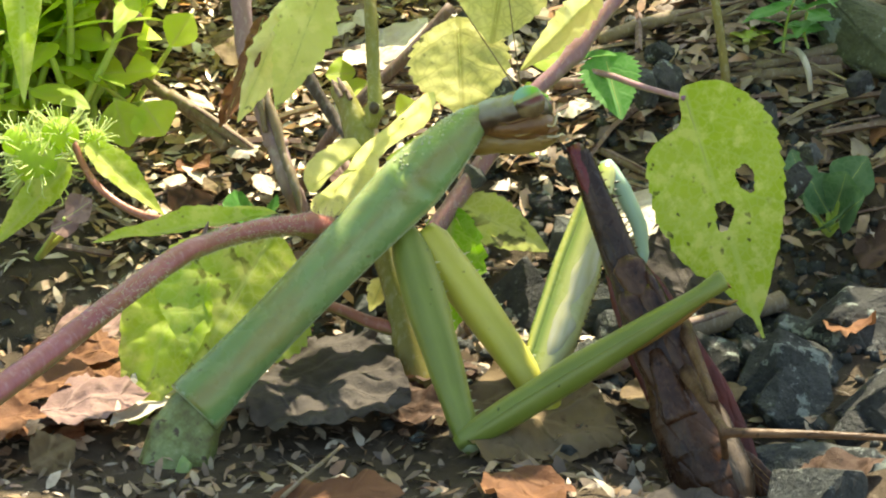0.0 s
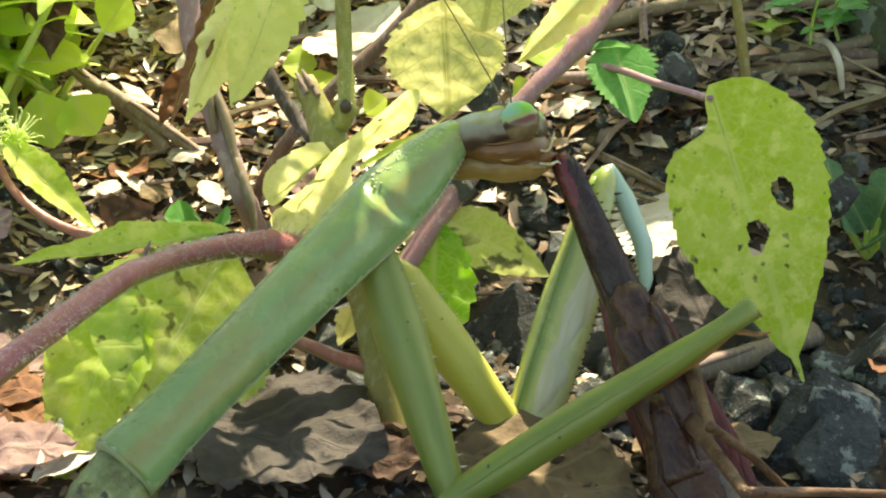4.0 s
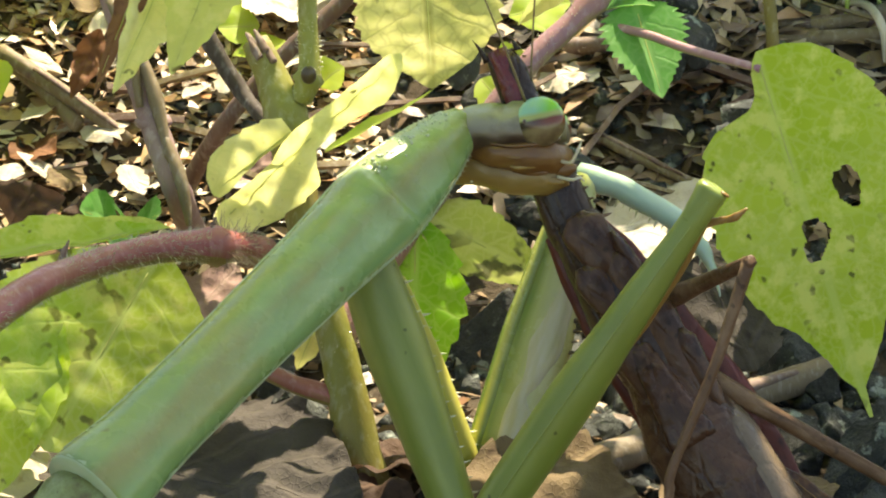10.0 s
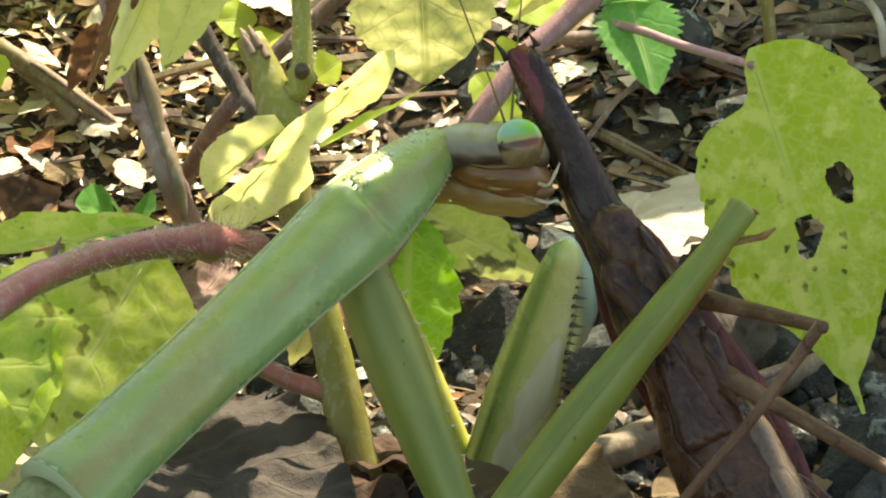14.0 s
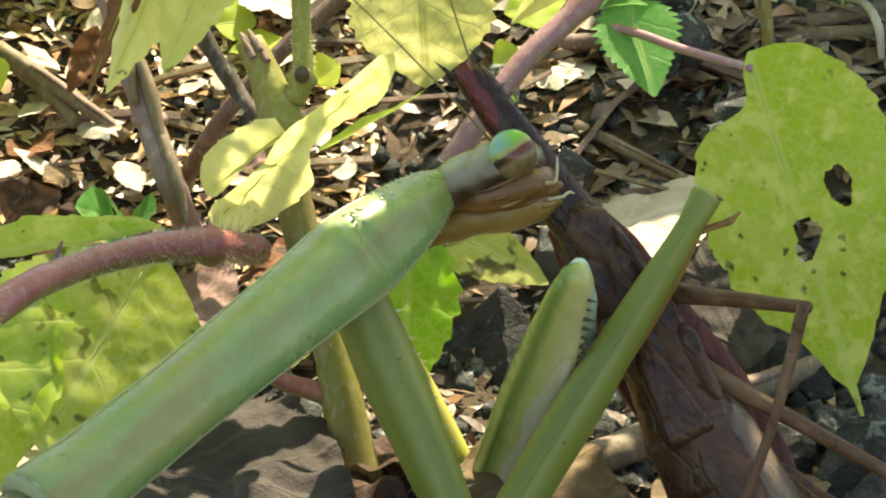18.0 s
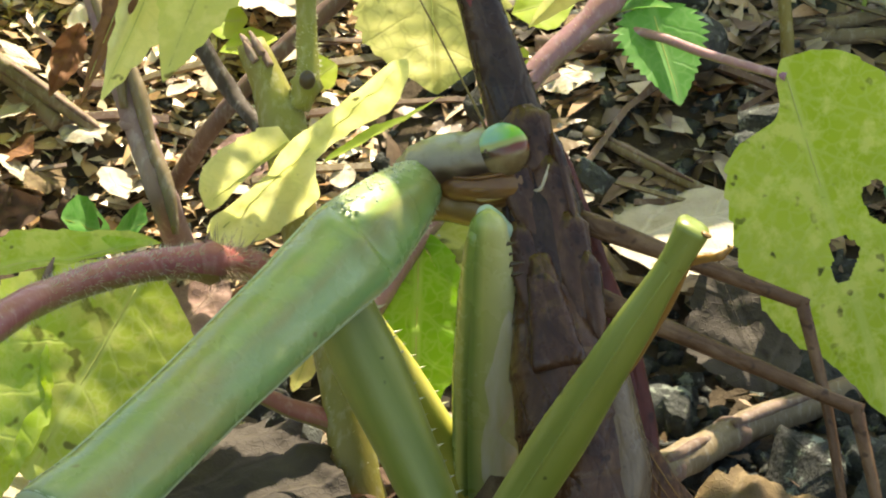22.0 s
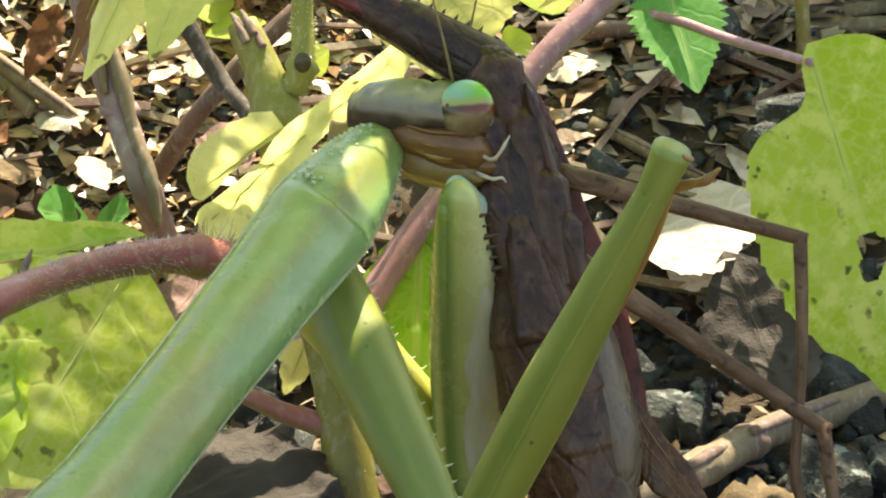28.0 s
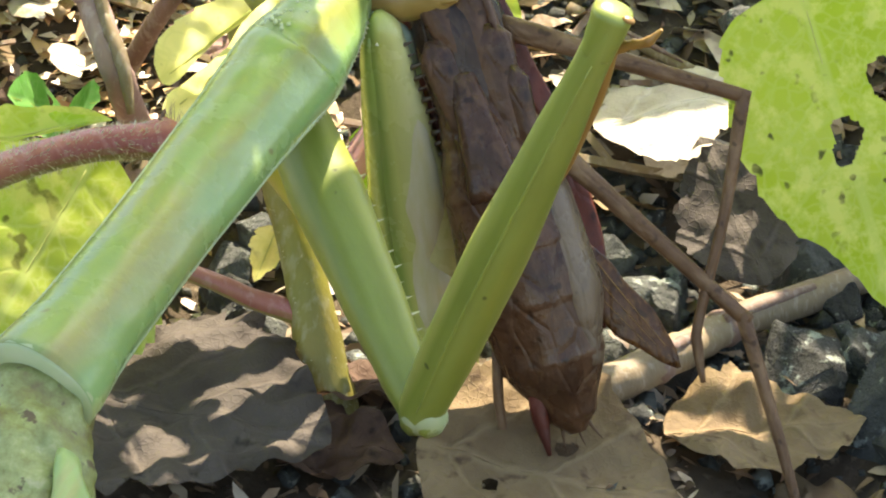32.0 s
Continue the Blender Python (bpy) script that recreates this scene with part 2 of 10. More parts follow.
def body_material():
    m = Nodes("mantis_green")
    at = m.coords()
    y = m.node("SeparateXYZ", {"Vector": at}).outputs[1]
    wob = m.math("MULTIPLY", m.math("SUBTRACT", m.noise(m.coords((0.3, 1, 1)), 350.0, 3.0), 0.5), 0.0016)
    across = m.step(m.math("ADD", y, wob), -0.0026, 0.0026)
    col = m.ramp(across, [(0.03, (0.40, 0.37, 0.156)), (0.10, (0.25, 0.25, 0.0858)), (0.22, (0.18, 0.26, 0.0858)), (0.38, (0.20, 0.29, 0.0936)), (0.52, (0.225, 0.225, 0.0663)), (0.66, (0.20, 0.27, 0.078)), (0.88, (0.17, 0.31, 0.113)), (0.97, (0.38, 0.43, 0.187))])
    col = m.mix(m.math("MULTIPLY", m.step(m.noise(m.coords((0.45, 1, 1)), 420.0, 3.0), 0.46, 0.66), 0.5), col, (0.20, 0.33, 0.133))
    col = m.mix(m.math("MULTIPLY", m.step(m.noise(m.coords((0.3, 1, 1)), 260.0, 3.0), 0.54, 0.7), 0.55), col, (0.30, 0.265, 0.0858))
    col = m.mix(m.math("MULTIPLY", m.step(m.noise(m.coords((0.5, 1, 1)), 480.0, 4.0), 0.5, 0.7), 0.4), col, (0.33, 0.42, 0.195))
    col = m.mix(m.step(m.noise(at, 900.0, 1.0), 0.76, 0.80), col, (0.16, 0.17, 0.0624))
    return m.done(col, m.ramp(m.noise(at, 500.0), [(0.3, (0.2,) * 3), (0.7, (0.34,) * 3)]), m.noise(at, 1300.0, 3.0), 0.000025, 0.5, sss=0.25)


BODY_GREEN = body_material()


def leg_material(name, edge, side, middle, half, rough):
    m = Nodes(name)
    at = m.coords()
    y = m.node("SeparateXYZ", {"Vector": at}).outputs[1]
    wob = m.math("MULTIPLY", m.math("SUBTRACT", m.noise(m.coords((0.2, 1, 1)), 420.0, 3.0), 0.5), 0.0008)
    across = m.step(m.math("ADD", y, wob), -half, half)
    col = m.ramp(across, [(0.03, edge), (0.22, side), (0.5, middle), (0.72, side), (0.95, edge)])
    col = m.mix(m.math("MULTIPLY", m.step(m.noise(m.coords((0.35, 1, 1)), 700.0, 4.0), 0.45, 0.7), 0.35), col, tuple(0.75 * c for c in side))
    col = m.mix(m.step(m.noise(at, 1100.0, 1.0), 0.74, 0.78), col, tuple(0.35 * c for c in side))
    gloss = m.ramp(m.noise(at, 600.0), [(0.3, (rough - 0.06,) * 3), (0.7, (rough + 0.1,) * 3)])
    return m.done(col, gloss, m.noise(m.coords((0.4, 1, 1)), 1500.0, 4.0), 0.00003, 0.45, sss=0.2)


LEG_GREEN = leg_material("mantis_leg_green", (0.27, 0.29, 0.07), (0.15, 0.195, 0.03), (0.20, 0.25, 0.055), 0.0013, 0.36)
LEG_PALE = leg_material("mantis_inner_leg", (0.56, 0.52, 0.12), (0.46, 0.44, 0.06), (0.52, 0.50, 0.09), 0.0013, 0.36)
def thigh_material():
    """Inner face of the far thigh: green and straw-yellow bands along the outer edge, pale skin, an olive spined edge."""
    m = Nodes("mantis_banded_thigh")
    y = m.node("SeparateXYZ", {"Vector": m.coords()}).outputs[1]
    wob = m.math("MULTIPLY", m.math("SUBTRACT", m.noise(m.coords((0.15, 1, 1)), 500.0, 3.0), 0.5), 0.0005)
    across = m.step(m.math("ADD", y, wob), -0.0023, 0.0017)
    col = m.ramp(across, [(0.0, (0.34, 0.32, 0.09)), (0.10, (0.42, 0.41, 0.16)), (0.30, (0.47, 0.48, 0.24)), (0.58, (0.40, 0.43, 0.13)), (0.68, (0.19, 0.27, 0.06)), (0.76, (0.20, 0.28, 0.06)), (0.82, (0.46, 0.47, 0.13)), (0.88, (0.44, 0.46, 0.13)), (0.93, (0.17, 0.27, 0.07)), (1.0, (0.22, 0.33, 0.10))])
    col = m.mix(m.math("MULTIPLY", m.step(m.noise(m.coords((0.3, 1, 1)), 900.0, 4.0), 0.5, 0.72), 0.3), col, (0.30, 0.31, 0.10))
    return m.done(col, m.ramp(m.noise(m.coords(), 600.0), [(0.3, (0.2,) * 3), (0.7, (0.36,) * 3)]), m.noise(m.coords((0.4, 1, 1)), 1500.0, 4.0), 0.00003, 0.5, sss=0.2)


THIGH_BANDED = thigh_material()
PATCH = chitin("mantis_white_patch", (0.42, 0.40, 0.20), (0.52, 0.50, 0.37), (0.42, 0.38, 0.16), 0.13, 0.15, 900.0)
TIBIA_TEAL = chitin("mantis_tibia", (0.30, 0.44, 0.33), (0.42, 0.55, 0.45), (0.58, 0.64, 0.54), 0.28)
def head_material():
    """Pale grey crown, dark brown stripe from the neck to the eye, amber cheek below."""
    m = Nodes("mantis_head_bands")
    xyz = m.node("SeparateXYZ", {"Vector": m.coords()}).outputs
    wob = m.math("MULTIPLY", m.math("SUBTRACT", m.noise(m.coords((0.4, 1, 1)), 600.0, 3.0), 0.5), 0.0009)
    up = m.step(m.math("ADD", m.math("ADD", xyz[1], wob), m.math("MULTIPLY", xyz[0], 0.04)), -0.0017, 0.0013)
    col = m.ramp(up, [(0.0, (0.22, 0.11, 0.03)), (0.13, (0.17, 0.075, 0.022)), (0.20, (0.06, 0.032, 0.018)), (0.36, (0.05, 0.032, 0.02)), (0.45, (0.15, 0.12, 0.075)), (0.64, (0.23, 0.21, 0.15)), (0.84, (0.25, 0.25, 0.15)), (1.0, (0.20, 0.25, 0.08))])
    col = m.mix(m.math("MULTIPLY", m.step(m.noise(m.coords(), 900.0, 4.0), 0.45, 0.62), 0.5), col, (0.11, 0.085, 0.05))
    return m.done(col, 0.3, m.noise(m.coords(), 1300.0, 4.0), 0.00004, 0.5, sss=0.12)


HEAD_TOP = head_material()
HEAD_BROWN = chitin("mantis_mouth_brown", (0.10, 0.042, 0.012), (0.20, 0.092, 0.024), (0.26, 0.16, 0.065), 0.34, 0.15, 700.0)
HEAD_DARK = chitin("mantis_head_stripe", (0.05, 0.03, 0.02), (0.10, 0.05, 0.03), (0.04, 0.02, 0.02), 0.35)
THROAT = chitin("mantis_throat", (0.20, 0.12, 0.03), (0.31, 0.21, 0.065), (0.14, 0.06, 0.018), 0.34, 0.2, 600.0)
ANTENNA = chitin("antenna_brown", (0.14, 0.10, 0.03), (0.22, 0.16, 0.05), (0.1, 0.06, 0.02), 0.5, 0.0)
SPINE_PALE = chitin("spine_ivory", (0.5, 0.5, 0.3), (0.62, 0.62, 0.42), (0.4, 0.4, 0.2), 0.3)
PALP = chitin("palp_tan", (0.40, 0.35, 0.22), (0.54, 0.50, 0.36), (0.30, 0.20, 0.10), 0.4)
RIM = chitin("shield_rim", (0.24, 0.32, 0.16), (0.32, 0.40, 0.22), (0.36, 0.40, 0.26), 0.35)
WART = chitin("wart_pale_green", (0.36, 0.42, 0.24), (0.46, 0.5, 0.32), (0.4, 0.4, 0.2), 0.3)
def hind_material():
    m = Nodes("mantis_hind_body")
    at = m.coords()
    col = m.ramp(m.noise(at, 520.0, 6.0, 0.7), [(0.32, (0.10, 0.075, 0.03)), (0.46, (0.15, 0.17, 0.05)), (0.58, (0.22, 0.27, 0.10)), (0.72, (0.38, 0.37, 0.22))])
    col = m.mix(m.step(m.noise(at, 1500.0, 3.0), 0.60, 0.68), col, (0.07, 0.05, 0.025))
    return m.done(col, 0.42, m.noise(at, 1200.0, 4.0), 0.00012, 0.4, sss=0.1)


HIND_BODY = hind_material()
WING_GREEN = chitin("mantis_wing_green", (0.15, 0.25, 0.06), (0.27, 0.38, 0.13), (0.30, 0.24, 0.09), 0.35, 0.15, 700.0)
SPINE_DARK = chitin("spine_dark", (0.04, 0.03, 0.02), (0.09, 0.06, 0.03), (0.03, 0.02, 0.01), 0.3)
ORANGE = chitin("tarsus_orange", (0.16, 0.085, 0.018), (0.28, 0.16, 0.04), (0.10, 0.045, 0.015), 0.4)
# dark brown, deepened so gaps between the plates read as shaded creases
PREY_BROWN = chitin("prey_brown", (0.013, 0.007, 0.005), (0.042, 0.022, 0.014), (0.10, 0.062, 0.042), 0.29, 0.0, 500.0, 0.30)
PREY_GREY = chitin("prey_abdomen", (0.026, 0.011, 0.006), (0.088, 0.041, 0.020), (0.15, 0.085, 0.045), 0.27, 0.0, 520.0, 0.30)
WOUND = chitin("raw_wound", (0.07, 0.010, 0.012), (0.16, 0.024, 0.026), (0.06, 0.01, 0.01), 0.35, 0.0, 400.0, 0.4)
PREY_PLATE = chitin("prey_plate", (0.024, 0.010, 0.006), (0.078, 0.036, 0.020), (0.15, 0.085, 0.048), 0.29, 0.0, 700.0, 0.30)
PREY_FLANK = chitin("prey_flank", (0.085, 0.058, 0.036), (0.17, 0.125, 0.082), (0.05, 0.034, 0.022), 0.3, 0.0, 300.0, 0.4)
PREY_RED = chitin("prey_red", (0.055, 0.011, 0.007), (0.15, 0.028, 0.016), (0.03, 0.010, 0.008), 0.42, 0.0, 300.0, 0.35)
PREY_LEG = chitin("prey_leg", (0.07, 0.036, 0.018), (0.15, 0.086, 0.046), (0.25, 0.165, 0.095), 0.45, 0.0, 600.0, 0.22)
WING_GOLD = chitin("wing_gold", (0.22, 0.11, 0.03), (0.36, 0.21, 0.07), (0.14, 0.06, 0.02), 0.4, 0.0, 900.0, 0.3)
WING_BROWN = chitin("prey_wing", (0.03, 0.012, 0.005), (0.11, 0.042, 0.012), (0.27, 0.14, 0.04), 0.34, 0.0, 1900.0, 0.35)


def eye_material():
    """Green crown with a bluish highlight painted in behind, a slanting band from dark to rust red, tan below."""
    m = Nodes("mantis_eye")
    xyz = m.node("SeparateXYZ", {"Vector": m.coords()}).outputs
    wob = m.math("MULTIPLY", m.math("SUBTRACT", m.noise(m.coords(), 500.0, 2.0), 0.5), 0.0003)
    up = m.math("ADD", m.math("SUBTRACT", xyz[1], m.math("MULTIPLY", xyz[0], 0.28)), wob)
    fore = m.step(xyz[0], -0.0006, 0.0006)
    # teal towards the rear is a highlight put into the colour
    crown = m.mix(m.step(xyz[0], -0.0002, 0.0005), (0.20, 0.40, 0.27), (0.15, 0.42, 0.04))
    band = m.mix(fore, (0.035, 0.022, 0.014), (0.15, 0.035, 0.014))
    below = m.mix(m.step(m.noise(m.coords(), 900.0, 3.0), 0.42, 0.62), (0.20, 0.15, 0.07), (0.12, 0.08, 0.035))
    col = m.mix(m.step(up, -0.00042, -0.0002), below, band)
    col = m.mix(m.step(up, 0.00004, 0.00018), col, (0.30, 0.33, 0.10))
    col = m.mix(m.step(up, 0.0003, 0.0005), col, crown)
    return m.done(col, 0.16, None, 0, 0.5, sss=0.1)


EYE = eye_material()


def stem_material(name, low, high, blush, rough=0.55, under=None):
    m = Nodes(name)
    at = m.coords((1, 1, 0.4), True)
    col = m.ramp(m.noise(at, 260.0), [(0.3, low), (0.7, high)])
    col = m.mix(m.step(m.noise(at, 90.0, 2.0), 0.4, 0.65), col, blush)
    dots = m.step(m.noise(at, 2400.0, 3.0), 0.52, 0.66)
    col = m.mix(m.math("MULTIPLY", dots, 0.16), col, tuple(0.5 + 0.5 * c for c in high))
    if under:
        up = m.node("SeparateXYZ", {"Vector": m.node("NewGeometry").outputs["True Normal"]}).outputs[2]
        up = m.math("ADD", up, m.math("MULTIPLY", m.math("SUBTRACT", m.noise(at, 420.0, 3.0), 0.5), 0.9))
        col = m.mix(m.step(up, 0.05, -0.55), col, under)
    return m.done(col, rough, m.noise(at, 1100.0), 0.0001, 0.45, sss=0.1)


STEM_GREEN = stem_material("stem_green", (0.17, 0.175, 0.03), (0.26, 0.26, 0.055), (0.20, 0.12, 0.04))
FLUFF = chitin("yellow_fluff", (0.6, 0.40, 0.04), (0.75, 0.52, 0.08), (0.5, 0.3, 0.03), 0.7, 0.0)
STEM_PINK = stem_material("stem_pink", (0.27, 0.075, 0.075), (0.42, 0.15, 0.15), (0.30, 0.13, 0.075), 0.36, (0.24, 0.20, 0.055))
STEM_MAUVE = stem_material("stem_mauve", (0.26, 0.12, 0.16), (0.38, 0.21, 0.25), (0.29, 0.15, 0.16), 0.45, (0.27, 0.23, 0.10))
STALK_DRY = stem_material("dry_stalk", (0.14, 0.085, 0.065), (0.26, 0.18, 0.14), (0.11, 0.06, 0.045), 0.7)
STALK_MAUVE = stem_material("mauve_dry_stalk", (0.20, 0.135, 0.125), (0.36, 0.27, 0.25), (0.26, 0.15, 0.15), 0.65)
TWIG_DARK = stem_material("dark_twig", (0.03, 0.025, 0.02), (0.08, 0.06, 0.05), (0.05, 0.03, 0.02), 0.75)
STRAW = stem_material("straw", (0.15, 0.11, 0.065), (0.25, 0.19, 0.12), (0.18, 0.13, 0.07), 0.65)
THIN_GREEN = stem_material("thin_green_stem", (0.30, 0.42, 0.07), (0.44, 0.56, 0.12), (0.40, 0.44, 0.10))


def dead_leaf_material(name, low, high, dark):
    m = Nodes(name)
    at = m.coords()
    xyz = m.node("SeparateXYZ", {"Vector": at})
    y = m.math("ABSOLUTE", xyz.outputs[1])
    side = m.math("ADD", m.math("SUBTRACT", xyz.outputs[0], m.math("MULTIPLY", y, 0.9)), m.math("MULTIPLY", m.noise(at, 200.0), 0.002))
    saw = m.math("ABSOLUTE", m.math("SUBTRACT", m.math("FRACT", m.math("DIVIDE", side, 0.0045)), 0.5))
    veins = m.math("MAXIMUM", m.step(saw, 0.07, 0.01), m.step(y, 0.0004, 0.00015))
    col = m.ramp(m.noise(at, 170.0, 6.0), [(0.25, dark), (0.5, low), (0.75, high)])
    col = m.mix(m.step(m.noise(at, 700.0, 3.0), 0.58, 0.7), col, dark)
    col = m.mix(m.math("MULTIPLY", veins, 0.5), col, high)
    net = m.node("TexVoronoi", {"Vector": at, "Scale": 2600.0}, feature="DISTANCE_TO_EDGE").outputs[0]
    h = m.math("ADD", m.math("MULTIPLY", veins, 0.7), m.math("ADD", m.noise(at, 700.0), m.math("MULTIPLY", m.step(net, 0.12, 0.0), 0.12)))
    return m.done(col, 0.75, h, 0.00014, 0.25, high, 0.12)


DEAD_GREY = dead_leaf_material("grey_dead_leaf", (0.060, 0.050, 0.042), (0.112, 0.094, 0.079), (0.027, 0.021, 0.018))
DEAD_TAN = dead_leaf_material("tan_dead_leaf", (0.17, 0.118, 0.062), (0.265, 0.195, 0.11), (0.075, 0.044, 0.024))
DEAD_DARK = dead_leaf_material("dark_dead_leaf", (0.08, 0.045, 0.03), (0.15, 0.09, 0.06), (0.03, 0.018, 0.012))
DEAD_RUST = dead_leaf_material("rust_dead_leaf", (0.17, 0.075, 0.035), (0.26, 0.125, 0.06), (0.08, 0.032, 0.018))
# pale leaf colour, also used to imitate sunlit patches and glints
DEAD_PALE = dead_leaf_material("pale_dead_leaf", (0.56, 0.50, 0.40), (0.72, 0.66, 0.56), (0.36, 0.28, 0.18))
SPINE_GREEN = chitin("bristle_green", (0.48, 0.60, 0.16), (0.66, 0.74, 0.32), (0.3, 0.4, 0.05), 0.5)
DEAD_PINK = dead_leaf_material("pinkish_dead_leaf", (0.26, 0.16, 0.14), (0.38, 0.26, 0.22), (0.14, 0.08, 0.06))


def stone_material(name, low, high, fleck):
    m = Nodes(name)
    at = m.coords((1, 1, 1), True)
    col = m.ramp(m.noise(at, 190.0, 8.0, 0.7), [(0.36, low), (0.62, high)])
    col = m.mix(m.step(m.noise(at, 1600.0, 3.0), 0.62, 0.70), col, fleck)
    lich = m.step(m.noise(at, 330.0, 5.0, 0.7), 0.58, 0.62)
    col = m.mix(m.math("MULTIPLY", lich, 0.8), col, (0.30, 0.34, 0.30))
    h = m.math("ADD", m.noise(at, 500.0, 8.0, 0.7), m.math("MULTIPLY", m.noise(at, 2500.0, 3.0), 0.3))
    return m.done(col, 0.8, h, 0.0009, 0.3)


STONE = stone_material("basalt_chip", (0.030, 0.033, 0.031), (0.10, 0.107, 0.098), (0.22, 0.235, 0.21))
STONE_DARK = stone_material("dark_chip", (0.022, 0.023, 0.022), (0.072, 0.072, 0.067), (0.15, 0.155, 0.14))
STONE_MOSS = stone_material("mossy_slab", (0.06, 0.07, 0.035), (0.13, 0.14, 0.08), (0.20, 0.22, 0.13))


def soil_material():
    m = Nodes("forest_soil")
    at = m.coords((1, 1, 1), True)
    col = m.ramp(m.noise(at, 120.0, 8.0, 0.7), [(0.3, (0.045, 0.033, 0.023)), (0.55, (0.095, 0.072, 0.048)), (0.8, (0.165, 0.125, 0.085))])
    col = m.mix(m.step(m.noise(at, 900.0, 4.0), 0.6, 0.7), col, (0.20, 0.16, 0.11))
    return m.done(col, 0.9, m.noise(at, 420.0, 8.0, 0.7), 0.001, 0.2)


SOIL = soil_material()


def litter_material(name, stops, gloss):
    m = Nodes(name)
    g = m.node("NewGeometry").outputs["Random Per Island"]
    col = m.ramp(g, stops)
    at = m.coords((1, 1, 1), True)
    col = m.mix(m.math("MULTIPLY", m.step(m.noise(at, 600.0, 4.0), 0.5, 0.7), 0.5), col, (0.05, 0.034, 0.022))
    return m.done(col, m.ramp(m.noise(at, 300.0), [(0.35, (gloss,) * 3), (0.65, (gloss + 0.25,) * 3)]), m.noise(at, 900.0), 0.00012, 0.6)


LITTER = litter_material("leaf_litter", [(0.0, (0.10, 0.065, 0.04)), (0.3, (0.20, 0.13, 0.075)), (0.5, (0.32, 0.21, 0.12)), (0.66, (0.20, 0.165, 0.12)), (0.84, (0.52, 0.43, 0.31)), (1.0, (0.30, 0.15, 0.075))], 0.3)
# dry litter with its colours raised to stand in for sun on the bank
LITTER_DRY_SUNLIT = litter_material("dry_litter", [(0.0, (0.20, 0.115, 0.05)), (0.3, (0.40, 0.25, 0.12)), (0.55, (0.58, 0.44, 0.26)), (0.75, (0.80, 0.73, 0.58)), (1.0, (0.44, 0.21, 0.08))], 0.18)


def thicket_material():
    m = Nodes("thicket_leaves")
    g = m.node("NewGeometry").outputs["Random Per Island"]
    col = m.ramp(g, [(0.0, (0.20, 0.34, 0.03)), (0.5, (0.36, 0.50, 0.05)), (1.0, (0.50, 0.58, 0.10))])
    thru = m.ramp(g, [(0.0, (0.60, 0.82, 0.08)), (0.5, (0.76, 0.93, 0.12)), (1.0, (0.86, 0.96, 0.24))])
    return m.done(col, 0.4, None, 0, 0.45, thru, 0.62)


THICKET = thicket_material()


# ---- mesh helpers ----
def mesh_of(name, bm, material, smooth=True):
    me = bpy.data.meshes.new(name)
    bm.normal_update()
    bm.to_mesh(me)
    bm.free()
    if smooth:
        me.polygons.foreach_set("use_smooth", [True] * len(me.polygons))
    me.materials.append(material)
    return me


def part(name, bm, material, parent=None, label="", m=None, smooth=True):
    ob = new(name, mesh_of(name, bm, material, smooth))
    if parent is not None:
        ob.parent = parent
    if m is not None:
        ob.matrix_local = m
    if label:
        ob["label"] = label
    return ob


def share(name, like, parent, m):
    ob = new(name, like.data)
    ob.parent = parent
    ob.matrix_local = m
    return ob


def thing(name, label, category, m=None, group=""):
    ob = new(name)
    ob.empty_display_size = 0.002
    if m is not None:
        ob.matrix_world = m
    return tagged(ob, label, category, group)


def spline(points, n):
    """Points along a smooth line through the given ones."""
    p = [Vector(q) for q in points]
    p = [p[0] * 2 - p[1]] + p + [p[-1] * 2 - p[-2]]
    out = []
    for i in range(1, len(p) - 2):
        for k in range(n):
            t = k / n
            a, b, c, d = p[i - 1], p[i], p[i + 1], p[i + 2]
            out.append(0.5 * ((2 * b) + (c - a) * t + (2 * a - 5 * b + 4 * c - d) * t * t + (3 * b - a - 3 * c + d) * t ** 3))
    out.append(p[-2].copy())
    return out


def rings(bm, loops, cap=True):
    for a, b in zip(loops, loops[1:]):
        n = len(a)
        for i in range(n):
            bm.faces.new((a[i], a[(i + 1) % n], b[(i + 1) % n], b[i]))
    if cap:
        bm.faces.new(list(reversed(loops[0])))
        bm.faces.new(loops[-1])
    return bm


def tube(points, radii, sides=10, n=6, rough=0.0, seed=0.0, swell=()):
    """A round stem along a smooth line; radii (mm) at its ends or at each point; swell: joints (place 0 to 1, mm)."""
    line = spline(points, n)
    bm = bmesh.new()
    loops, up = [], Vector((0.13, 0.2, 1)).normalized()
    for k, p in enumerate(line):
        f = k / (len(line) - 1)
        g = f * (len(radii) - 1)
        i = min(int(g), len(radii) - 2)
        r = (radii[i] + (radii[i + 1] - radii[i]) * (g - i)) * MM
        for at, more in swell:
            r += more * MM * math.exp(-((f - at) * 40) ** 2)
        d = (line[min(k + 1, len(line) - 1)] - line[max(k - 1, 0)]).normalized()
        s = d.cross(up if abs(d.dot(up)) < 0.95 else Vector((1, 0, 0))).normalized()
        q = d.cross(s)
        ring = []
        for j in range(sides):
            a = 2 * math.pi * j / sides
            rr = r * (1 + rough * noise.noise((p.x * 900 + seed + math.cos(a) * 2, p.y * 900 + math.sin(a) * 2, p.z * 900)))
            ring.append(bm.verts.new(p + (s * math.cos(a) + q * math.sin(a)) * rr))
        loops.append(ring)
    return rings(bm, loops)


